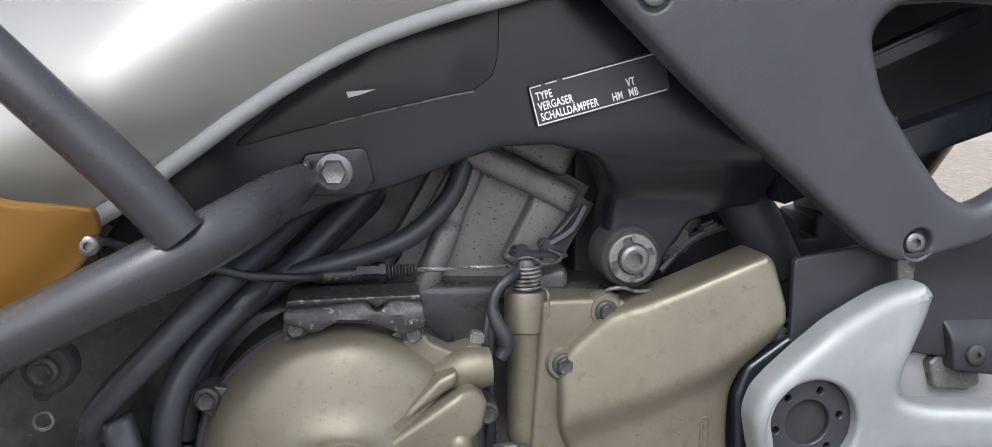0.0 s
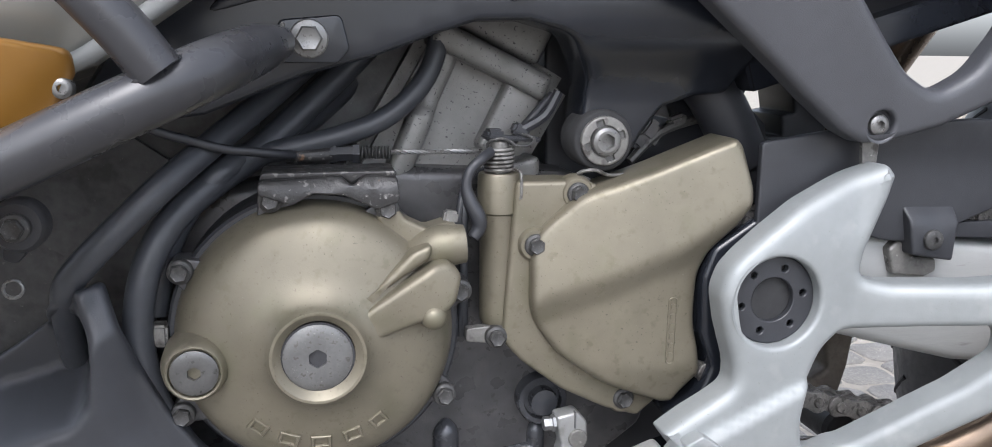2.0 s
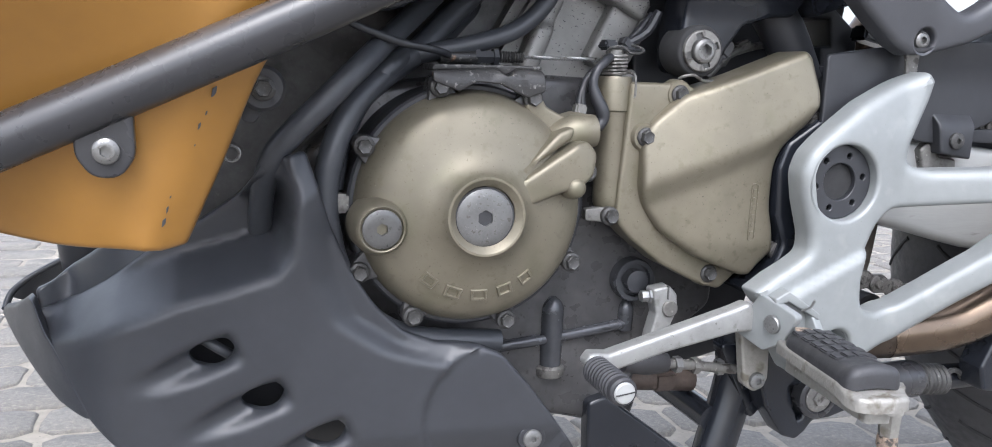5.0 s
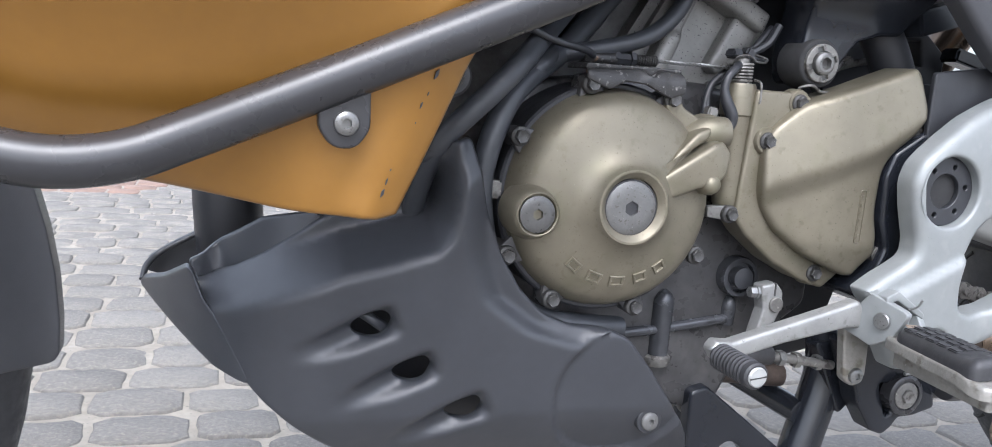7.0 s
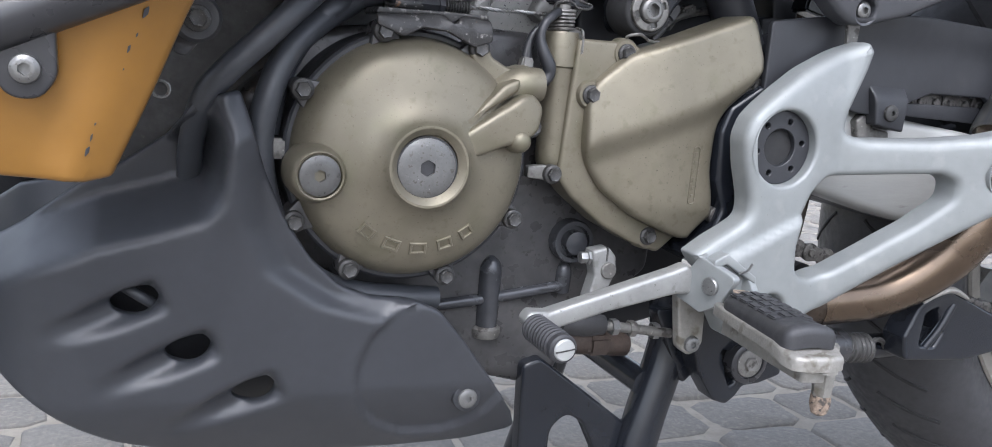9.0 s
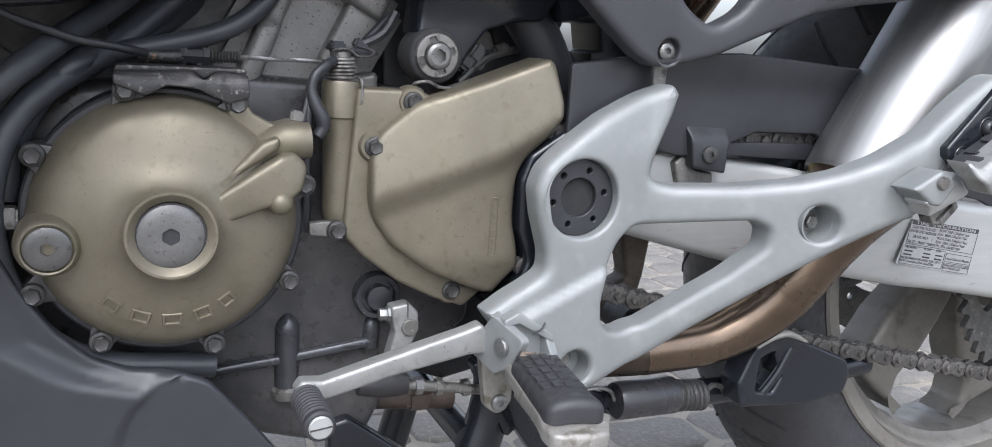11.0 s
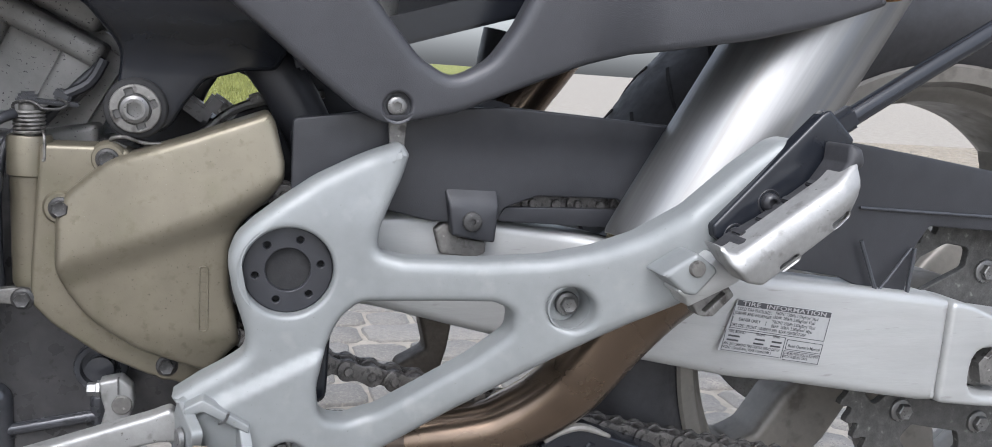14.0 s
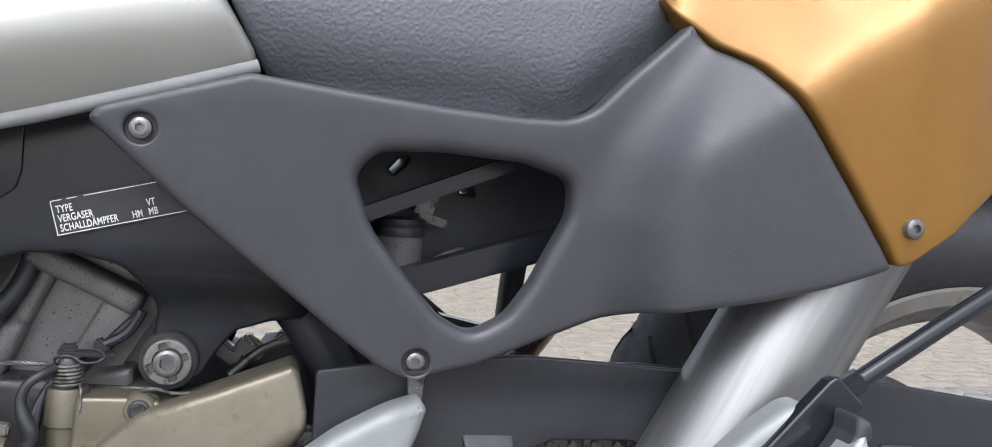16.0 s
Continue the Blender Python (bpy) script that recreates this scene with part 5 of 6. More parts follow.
clevis = part("footrest_bracket", ear([(0.4400, 0.3640), (0.4190, 0.3945), (0.3880, 0.3855, 0.004), (0.3985, 0.3650, 0.004), (0.4140, 0.3560, 0.004)], 0.1868, 0.0060), SILVER, bike, "silver footrest bracket")
part("bracket_ear", ear([(0.4240, 0.3600), (0.4240, 0.3800), (0.4070, 0.3805), (0.4010, 0.3700), (0.4030, 0.3560), (0.4240, 0.3500)], 0.2170, 0.0060), SILVER, clevis)
part("bracket_web", sheet(rnd([(0.1870, 0.3935), (0.1970, 0.3985), (0.2225, 0.3815), (0.2225, 0.3765), (0.1970, 0.3910), (0.1870, 0.3880)], 0.002), [], 0.4060, 0.016, 0.0012, 0.01, 0.005), SILVER, clevis)
part("pivot_pin", lathe([(0.0061, 0.1860), (0.0061, 0.1842), (0.0054, 0.1834), (0.001, 0.1832)], (0, 0, 0), "x", 26), STEEL, clevis).matrix_basis = pose(0.1875, 0.4065, 0.3766, 0, 0, 18) @ pose(-0.1875, 0, 0)
part("return_spring", tube([(0.2060, 0.404, 0.3850), (0.2095, 0.400, 0.3885), (0.2110, 0.398, 0.3935)], 0.0009, 8, 3), STEEL, clevis)
peg_m = pose(0.1955, 0.3505, 0.3720, 0, 0, -8)
LAY = pose(0, 0, 0, -90, 0, 0)


def laid(outline, height, thick, r, m, grid=0.005):
    """A flat-lying shaped piece: outline over (width, length), top face at height(u, v)."""
    bm = sheet(outline, [], lambda u, v: -height(u, v), thick, r, grid, 0.005)
    bm.transform(m @ LAY)
    return bm


peg = part("rider_footrest", laid(rnd([(-0.016, 0.052), (0.017, 0.052), (0.0195, -0.038), (0.016, -0.0485), (0.006, -0.0515), (-0.008, -0.0515), (-0.016, -0.0485), (-0.0185, -0.038)], 0.006), lambda u, v: -0.0045 - 0.003 * smooth01(-0.026, -0.044, v), 0.0085, 0.003, peg_m), PEGALLOY, bike, "alloy rider footrest with a worn rubber pad", 60)
part("footrest_rib", laid(rnd([(-0.010, 0.048), (0.011, 0.048), (0.009, -0.044), (-0.007, -0.044)], 0.004), lambda u, v: -0.015, 0.010, 0.001, peg_m), PEGALLOY, peg)
part("outer_lip", laid(rnd([(0.000, -0.040), (0.014, -0.040), (0.0125, -0.0505), (0.0015, -0.0505)], 0.004), lambda u, v: -0.010, 0.008, 0.003, peg_m), PEGALLOY, peg)
pad = part("rubber_pad", laid(rnd([(-0.0155, 0.043, 0.010), (0.0155, 0.043, 0.010), (0.0175, -0.040, 0.008), (-0.0175, -0.040, 0.008)], 0.008, 6), lambda u, v: 0.0060 - 12 * u * u + 0.0012 * smooth01(-0.024, -0.036, v) - 0.0015 * smooth01(0.03, 0.043, v), 0.0125, 0.005, peg_m, 0.004), RUBBER, peg, "black ribbed rubber pad, torn at one corner", 60)
for i in range(5):
    for j in range(4):
        part("tread_block", block((0.0062, 0.0092, 0.0024), peg_m @ pose(-0.0102 + 0.0068 * j, 0.031 - 0.0112 * i, 0.0056 - 12 * (-0.0102 + 0.0068 * j) ** 2), 0.0008), RUBBER, pad)
part("torn_patch", sheet(rnd([(-0.006, -0.003), (0.001, -0.0045), (0.007, -0.001), (0.004, 0.003), (-0.003, 0.004)], 0.001), [], 0.0, 0.0004, 0.0002, 0.05), WORNPEG, peg).matrix_basis = peg_m @ pose(-0.005, 0.0375, 0.0060, -90, 0, 0)
feeler = part("bank_feeler", lathe([(0.0066, 0.366), (0.0068, 0.352), (0.0056, 0.333)], (0.207, 0.317, 0), "z", 6), PEGALLOY, peg, "pale alloy bank feeler", 25)
part("feeler_tip", lathe([(0.0058, 0.3345), (0.0062, 0.329), (0.0046, 0.3235), (0.002, 0.3220)], (0.207, 0.317, 0), "z", 14), WORNPEG, peg, "rusty worn feeler tip")

# side stand, its bracket and spring
sstand = part("side_stand", tube([(0.275, 0.475, 0.300), (0.33, 0.472, 0.302), (0.42, 0.472, 0.300), (0.50, 0.474, 0.303), (0.565, 0.474, 0.312)], [0.012, 0.0115, 0.0105, 0.0105, 0.012], 16, 4), FRAMEBLACK, bike, "black side stand folded up")
part("stand_bracket", sheet(rnd([(0.205, 0.345), (0.232, 0.348), (0.262, 0.325), (0.299, 0.312), (0.306, 0.285), (0.285, 0.279), (0.2700, 0.2780), (0.2640, 0.2700), (0.2560, 0.2640), (0.2440, 0.2680), (0.2270, 0.2920), (0.2200, 0.312)], 0.005), [rnd([(0.2460, 0.3080), (0.2530, 0.3080), (0.2610, 0.2830), (0.2560, 0.2800)], 0.002)], 0.462, 0.02, 0.003, 0.02), FRAMEBLACK, sstand, "black side stand bracket")
part("pivot_washer", lathe([(0.0165, 0.466), (0.0165, 0.4555), (0.0150, 0.4545), (0.0125, 0.4545), (0.0120, 0.4560)], (0.2675, 0, 0.2995), seg=32), BARBLACK, sstand)
inst("pivot_bolt", hex_bolt_mesh("stand_pivot_bolt", 0.0105, 0.0112, GREYMETAL, 0.004), pose(0.2675, 0.4555, 0.2995), sstand, "steel stand pivot bolt")
part("spring_boot", lathe([(0.0135, 0.303), (0.0145, 0.306), (0.0145, 0.352), (0.0130, 0.355)], (0, 0.455, 0.309), "x", 26), BARBLACK, sstand)
part("spring", coil((0.355, 0.455, 0.308), (1, 0, -0.08), 0.0105, 0.0021, 0.027, 6), DULLSTEEL, sstand, "steel stand spring")
part("spring_hook", tube([(0.382, 0.455, 0.306), (0.392, 0.456, 0.312), (0.402, 0.458, 0.309), (0.408, 0.462, 0.303)], 0.0022, 8, 4), DULLSTEEL, sstand)
part("spring_wire", tube([(0.303, 0.455, 0.309), (0.297, 0.453, 0.318), (0.283, 0.452, 0.322), (0.262, 0.455, 0.318)], 0.0015, 8, 4), STEEL, sstand)
part("stand_foot", sheet(rnd([(0.413, 0.348), (0.424, 0.3565), (0.438, 0.3590), (0.459, 0.350), (0.508, 0.331, 0.012), (0.513, 0.317, 0.01), (0.509, 0.302, 0.01), (0.47, 0.296), (0.405, 0.300), (0.400, 0.320)], 0.005), [rnd([(0.420, 0.338), (0.431, 0.344), (0.441, 0.322), (0.434, 0.310), (0.418, 0.312)], 0.003)], lambda x, z: 0.436 - 0.3 * max(0.0, z - 0.34), 0.022, 0.003, 0.008, 0.006), FRAMEBLACK, sstand)
part("foot_web", tube([(0.447, 0.436, 0.346), (0.437, 0.437, 0.325), (0.425, 0.44, 0.306)], 0.0035, 10, 3), FRAMEBLACK, sstand)
part("worn_edge", tube([(0.4135, 0.436, 0.3485), (0.424, 0.432, 0.3570), (0.438, 0.431, 0.3595), (0.459, 0.433, 0.3510)], [0.0016, 0.0026, 0.0028, 0.0014], 8, 4), PEGALLOY, sstand, "scraped bare edge of the stand foot")

# centre stand
cstand = part("centre_stand", sheet(rnd([(0.099, 0.292), (0.114, 0.296), (0.194, 0.236), (0.214, 0.232), (0.190, 0.13), (0.168, 0.13), (0.168, 0.215), (0.155, 0.240, 0.02), (0.140, 0.250, 0.02), (0.127, 0.238, 0.015), (0.1235, 0.13), (0.1045, 0.13)], 0.006), [], 0.502, 0.012, 0.003, 0.03), FRAMEBLACK, bike, "black steel centre stand")
part("stand_leg", tube([(0.222, 0.505, 0.345), (0.226, 0.505, 0.30), (0.205, 0.50, 0.23), (0.180, 0.49, 0.12), (0.155, 0.47, 0.012)], 0.0165, 16, 4), FRAMEBLACK, cstand)
part("stand_leg", tube([(0.112, 0.512, 0.28), (0.114, 0.512, 0.14), (0.120, 0.50, 0.012)], 0.010, 14, 4), FRAMEBLACK, cstand)
part("far_leg", tube([(0.222, 0.66, 0.33), (0.205, 0.665, 0.23), (0.155, 0.69, 0.012)], 0.015, 14, 4), FRAMEBLACK, cstand)
part("cross_tube", tube([(0.206, 0.50, 0.27), (0.206, 0.68, 0.27)], 0.011, 14, 1), FRAMEBLACK, cstand)
part("stand_lug", sheet(rnd([(0.200, 0.335), (0.238, 0.335), (0.245, 0.285), (0.232, 0.272), (0.222, 0.290)], 0.004), [], 0.488, 0.014, 0.002, 0.03), FRAMEBLACK, cstand)

# ---- swingarm, pivot plate and chain run ----
part("pivot_plate", sheet(rnd([(0.196, 0.385), (0.225, 0.372), (0.27, 0.375), (0.272, 0.44), (0.285, 0.50), (0.262, 0.512), (0.243, 0.5085), (0.219, 0.4925), (0.213, 0.475), (0.2145, 0.44), (0.222, 0.42), (0.214, 0.398)], 0.008), [], 0.452, 0.05, 0.004, 0.02), FRAMEBLACK, bike, "black frame pivot plate")


def y_swing(x, z):
    return lerp([(0.42, 0.460), (0.54, 0.4205)], x)


SWING = [(0.270, 0.494), (0.325, 0.4975), (0.377, 0.492), (0.447, 0.4835), (0.500, 0.4735), (0.568, 0.4635), (0.640, 0.4565), (0.700, 0.4505), (0.716, 0.447, 0.003), (0.716, 0.3695, 0.003), (0.700, 0.3705), (0.583, 0.3885), (0.479, 0.4010), (0.395, 0.410), (0.301, 0.4345), (0.270, 0.44)]
swing = part("swingarm", sheet(rnd(SWING, 0.02), [], y_swing, 0.034, 0.007, 0.012, 0.010), ALLOY, bike, "brushed alloy box swingarm")
part("axle_block", sheet(rnd([(0.7155, 0.4475), (0.735, 0.4435), (0.752, 0.437), (0.830, 0.427), (0.836, 0.36), (0.76, 0.364), (0.7155, 0.369)], 0.006), [rnd([(0.741, 0.412), (0.835, 0.405), (0.835, 0.368), (0.741, 0.374)], 0.016)], 0.4185, 0.038, 0.004, 0.015), ALLOY, swing)
part("slot_floor", block((0.10, 0.008, 0.06), pose(0.785, 0.448, 0.39), 0.001), DULLSTEEL, swing)
inst("axle_nut", hex_bolt_mesh("axle_nut", 0.030, 0.0205, GREYMETAL, 0.013), pose(0.7750, 0.441, 0.392, 0, 12, 0), swing, "large grimy axle nut")
part("guard_lug", sheet(rnd([(0.334, 0.488), (0.340, 0.493), (0.349, 0.491), (0.352, 0.483), (0.368, 0.481), (0.369, 0.473), (0.361, 0.4695), (0.339, 0.472)], 0.003), [], 0.4535, 0.008, 0.002, 0.02), GREYMETAL, swing, "welded alloy lug")
# tyre information label
lab = part("information_label", sheet(rnd([(0.5370, 0.4500), (0.6130, 0.4400), (0.6070, 0.4010), (0.5255, 0.4150)], 0.001), [], 0.4196, 0.0008, 0.0002, 0.2, 0.05), PALE, swing, "pale printed label with tyre information")


def on_label(u, v):
    """A place on the label: u from its left to its right edge, v from its top to its bottom, both 0 to 1."""
    a, b, c, d = (0.5370, 0.4500), (0.6130, 0.4400), (0.6070, 0.4010), (0.5255, 0.4150)
    return tuple((a[i] * (1 - u) + b[i] * u) * (1 - v) + (d[i] * (1 - u) + c[i] * u) * v for i in (0, 1))


LT = -8.8
x, z = on_label(0.5, 0.052)
bars([(x, z, 0.0755, 0.0038, LT + 1.2)], 0.41945, INK, lab, "title_strip", 0.0003)
x, z = on_label(0.06, 0.088)
lettering("TIRE  INFORMATION", 0.0040, pose(x, 0.41915, z, 90, -LT - 1.2, 0), PALE, lab, "title", 0.00005, 1.75)
for text, u, v, s, w in (("COLD TIRE PRESSURES :", 0.03, 0.185, 0.0031, 0.80), ("FRONT 250kPa 2.50kgf/cm² 36psi", 0.42, 0.175, 0.0031, 0.78), ("[DRIVER AND PASSENGER ]", 0.02, 0.270, 0.0031, 0.78), ("REAR  280kPa 2.80kgf/cm² 41psi", 0.42, 0.255, 0.0031, 0.78),
                         ("[     DRIVER ONLY     ]", 0.02, 0.385, 0.0031, 0.85), ("FRONT 250kPa 2.50kgf/cm² 36psi", 0.42, 0.345, 0.0031, 0.78), ("REAR  250kPa 2.50kgf/cm² 36psi", 0.42, 0.425, 0.0031, 0.78), ("TIRE SIZE : FRONT 110/80R19 59H  REAR 150/70R17 69H", 0.03, 0.505, 0.0031, 0.76),
                         ("TIRE BRAND", 0.03, 0.625, 0.0029, 0.80), ("FRONT", 0.30, 0.615, 0.0029, 0.8), ("REAR", 0.47, 0.610, 0.0029, 0.8), ("MIN. RECOMMEND TIRE CENTER TREAD DEPTH", 0.03, 0.865, 0.0027, 0.74), ("FRONT 1.5mm(0.06in.) REAR 2.0mm(0.08in.)", 0.03, 0.935, 0.0027, 0.74),
                         ("Read Owner's Manual", 0.645, 0.735, 0.0031, 0.92), ("THIS MOTORCYCLE IS EQUIPPED", 0.63, 0.875, 0.0026, 0.74), ("WITH TUBELESS TIRES.", 0.63, 0.935, 0.0026, 0.74)):
    x, z = on_label(u, v)
    lettering(text, s, pose(x, 0.41945, z, 90, -LT, 0), INK, lab, "print", 0.00003, w)
rows = []
for v in (0.685, 0.765):
    for u, w in ((0.10, 0.009), (0.355, 0.008), (0.525, 0.008)):
        x, z = on_label(u, v)
        rows.append((x, z, w, 0.0012, LT))
for u, v, w, h in ((0.5, 0.535, 0.077, 0.00035), (0.012, 0.32, 0.00035, 0.017), (0.988, 0.32, 0.00035, 0.017), (0.31, 0.575, 0.047, 0.00035), (0.31, 0.965, 0.047, 0.00035), (0.015, 0.77, 0.00035, 0.0145), (0.605, 0.77, 0.00035, 0.0145),
                   (0.81, 0.60, 0.030, 0.00035), (0.81, 0.775, 0.030, 0.00035), (0.625, 0.69, 0.00035, 0.0065), (0.99, 0.69, 0.00035, 0.0065), (0.81, 0.805, 0.030, 0.00035), (0.81, 0.970, 0.030, 0.00035), (0.625, 0.887, 0.00035, 0.006), (0.99, 0.887, 0.00035, 0.006)):
    x, z = on_label(u, v)
    rows.append((x, z, w, h, LT))
bars(rows, 0.4194, INK, lab, "rule", 0.0002)

# chain guard


def y_guard(x, z):
    return lerp([(0.24, 0.452), (0.40, 0.450), (0.56, 0.442), (0.63, 0.434), (0.80, 0.432)], x) - 0.008 * smooth01(0.545, 0.560, z) * smooth01(0.3, 0.36, x) * smooth01(0.60, 0.5, x)


guard = part("chain_guard", sheet(rnd([(0.2445, 0.554), (0.30, 0.5625), (0.374, 0.568), (0.475, 0.5625), (0.63, 0.557), (0.742, 0.5425), (0.86, 0.525), (0.86, 0.480), (0.75, 0.4975), (0.697, 0.5000), (0.687, 0.484), (0.683, 0.4450), (0.655, 0.4500), (0.625, 0.4620), (0.560, 0.4700), (0.55, 0.500), (0.468, 0.500), (0.455, 0.5115), (0.400, 0.5115), (0.378, 0.503), (0.372, 0.490), (0.33, 0.494), (0.29, 0.503), (0.2445, 0.490)], 0.004), [],
                                  y_guard, 0.004, 0.0015, 0.012, 0.010), BLACKPLASTIC, bike, "black plastic chain guard")
# Lighter grey tube puts the bright line on the guard's lower edge into colour.
part("guard_edge", tube([(0.634, 0.4325, 0.5125), (0.69, 0.4315, 0.5105), (0.80, 0.431, 0.5065)], 0.0011, 8, 3), HOSE, guard)
part("guard_mount", sheet(rnd([(0.3375, 0.5195), (0.3735, 0.5185), (0.3715, 0.4815), (0.3435, 0.486)], 0.002), [], lambda x, z: 0.4435 + 0.010 * smooth01(0.505, 0.519, z), 0.016, 0.002, 0.008, 0.006), BLACKPLASTIC, guard)
bolt(GUARD_BOLT, 0.3555, 0.4425, 0.4955, guard, label="dull socket bolt")
# Bright edges of the guard foot, also put into lighter tubes.
for a, b in (((0.6355, 0.4895), (0.6535, 0.4520)), ((0.6825, 0.4845), (0.6800, 0.4470))):
    part("guard_foot", tube([(a[0], 0.4285, a[1]), (b[0], 0.4275, b[1])], 0.0016, 8, 1, False), HOSE, guard)
part("guard_gusset", tube([(0.6805, 0.430, 0.484), (0.662, 0.429, 0.4600), (0.655, 0.428, 0.4535)], 0.0011, 8, 1, False), HOSE, guard)
part("guard_foot", sheet(rnd([(0.6535, 0.4530), (0.6810, 0.4475), (0.6810, 0.4440), (0.6540, 0.4495)], 0.001), [], 0.4255, 0.010, 0.0006, 0.05), BLACKPLASTIC, guard)

# Added black sheet that keeps the space behind the chain dark.
part("guard_inner", sheet(rnd([(0.245, 0.545), (0.47, 0.555), (0.62, 0.545), (0.66, 0.50), (0.62, 0.48), (0.47, 0.492), (0.36, 0.495), (0.25, 0.50)], 0.004), [], 0.492, 0.004, 0.001, 0.03), BLACKPLASTIC, guard)

part("chain_slider", sheet(rnd([(0.374, 0.4940), (0.380, 0.5035), (0.470, 0.5035), (0.476, 0.4900)], 0.003), [], 0.4545, 0.004, 0.001, 0.02), BLACKPLASTIC, guard, "black chain slider")

# drive chain: alternating outer and inner links on a path round both sprockets
AXLE = (0.775, 0.392)
FRONT = (0.192, 0.466)
CH_Y, PITCH, R_R, R_F = 0.469, 0.015875, 0.1095, 0.0405
lower = curve_pts([(0.195, 0.4255), (0.25, 0.403), (0.354, 0.3745), (0.44, 0.3505), (0.519, 0.3310), (0.60, 0.3135), (0.70, 0.2935), (0.757, 0.2840)], 12)
loop = [np.array(p) for p in lower]
for a in np.linspace(-99, 92, 60):
    loop.append(np.array((AXLE[0] + R_R * math.cos(radians(a)), AXLE[1] + R_R * math.sin(radians(a)))))
loop += [np.array((0.60, 0.503)), np.array((0.423, 0.5055)), np.array((0.30, 0.506)), np.array((0.20, 0.5065))]
for a in np.linspace(85, 265, 24):
    loop.append(np.array((FRONT[0] + R_F * math.cos(radians(a)), FRONT[1] + R_F * math.sin(radians(a)))))
dist = [0.0]
for a, b in zip(loop, loop[1:]):
    dist.append(dist[-1] + float(np.hypot(*(b - a))))
LX, LZ = [p[0] for p in loop], [p[1] for p in loop]


def link_mesh(outer):
    w, wide = (0.0075, 0.0088) if outer else (0.0073, 0.0062)
    top = []
    for i in range(15):
        x = (PITCH / 2 + w) * math.cos(math.pi * i / 14)
        over = abs(x) - PITCH / 2
        top.append((x, math.sqrt(max(0.0, w * w - over * over)) if over > 0 else w * (1 - 0.30 * math.cos(math.pi * abs(x) / PITCH))))
    prof = top + [(x, -z) for x, z in top[-2:0:-1]]
    bms = []
    for s in (-1, 1):
        y = s * wide
        bms.append(sheet(prof, [], y - 0.0010, 0.0020, 0.0009, 0.05, 0.01))
    for s in (-1, 1):
        bms.append(lathe([(0.0051, -0.0062), (0.0051, 0.0062)] if not outer else [(0.0028, -0.0118), (0.0034, -0.0108), (0.0034, 0.0108), (0.0028, 0.0118)], (s * PITCH / 2, 0, 0), seg=12))
    return finish(joined(*bms), "chain_link", CHAIN, 30)


LINKS = (link_mesh(True), link_mesh(False))
chain = new("drive_chain")
chain.parent = bike
tagged(chain, "oily steel drive chain")
n_links = int(dist[-1] / PITCH)
for k in range(n_links):
    a = [np.interp(k * PITCH, dist, c) for c in (LX, LZ)]
    b = [np.interp((k + 1) * PITCH, dist, c) for c in (LX, LZ)]
    inst("chain_link", LINKS[k % 2], pose((a[0] + b[0]) / 2, CH_Y, (a[1] + b[1]) / 2, 0, -math.degrees(math.atan2(b[1] - a[1], b[0] - a[0])), 0), chain)


def toothed(c, teeth, rp, y, thick, holes, material, name, label):
    out = []
    for i in range(teeth * 6):
        a = 2 * math.pi * i / (teeth * 6)
        k = math.cos(2 * math.pi * (i % 6) / 6)
        rr = rp + 0.0040 * k - (0.001 if k < -0.4 else 0)
        out.append((c[0] + rr * math.cos(a), c[1] + rr * math.sin(a)))
    return part(name, sheet(out, holes, y, thick, 0.0006, 0.03, 0.02), material, bike, label, 30)


windows = []
for k in range(5):
    a0 = 72 * k + 44
    pts = [(AXLE[0] + rr * math.cos(radians(a0 + d)), AXLE[1] + rr * math.sin(radians(a0 + d))) for rr, d in ((0.086, -22), (0.0935, -8), (0.0935, 8), (0.086, 22), (0.070, 20), (0.066, 0), (0.070, -20))]
    windows.append(rnd(pts, 0.006))
spk = toothed(AXLE, 43, R_R, CH_Y - 0.003, 0.006, windows, CORRODED, "rear_sprocket", "corroded steel rear sprocket")
for k in range(5):
    a = radians(72 * k + 8)
    bolt(FRAME_BOLT, AXLE[0] + 0.068 * math.cos(a), CH_Y - 0.0045, AXLE[1] + 0.068 * math.sin(a), spk, "sprocket_nut")
toothed(FRONT, 16, R_F, CH_Y - 0.003, 0.006, [], CASE, "front_sprocket", "dark front sprocket")
part("sprocket_carrier", lathe([(0.055, 0.54), (0.055, 0.478), (0.052, 0.473), (0.03, 0.470)], (AXLE[0], 0, AXLE[1]), seg=48), RIM, spk)

# shock linkage seen through the hanger
lk = part("shock_link", sheet(rnd([(0.338, 0.430), (0.372, 0.430), (0.366, 0.384), (0.361, 0.365), (0.355, 0.350), (0.348, 0.338), (0.338, 0.341), (0.324, 0.354), (0.330, 0.372), (0.350, 0.383)], 0.005), [], 0.528, 0.02, 0.004, 0.012), mat("brown_stained_link", (0.115, 0.098, 0.082), 0.55, 0.3, 0.25, 40, 0.2, 600), bike, "brown stained shock linkage plate")
part("link_roller", lathe([(0.0125, 0.52), (0.0125, 0.490), (0.010, 0.487)], (0.336, 0, 0.356), seg=24), RUBBER, lk, "black chain roller")
part("rear_hugger", sheet(rnd([(0.392, 0.445), (0.46, 0.452), (0.50, 0.50), (0.48, 0.42), (0.44, 0.40), (0.404, 0.412)], 0.01), [], 0.500, 0.13, 0.006, 0.03), BLACKPLASTIC, bike, "black mud flap ahead of the rear wheel")

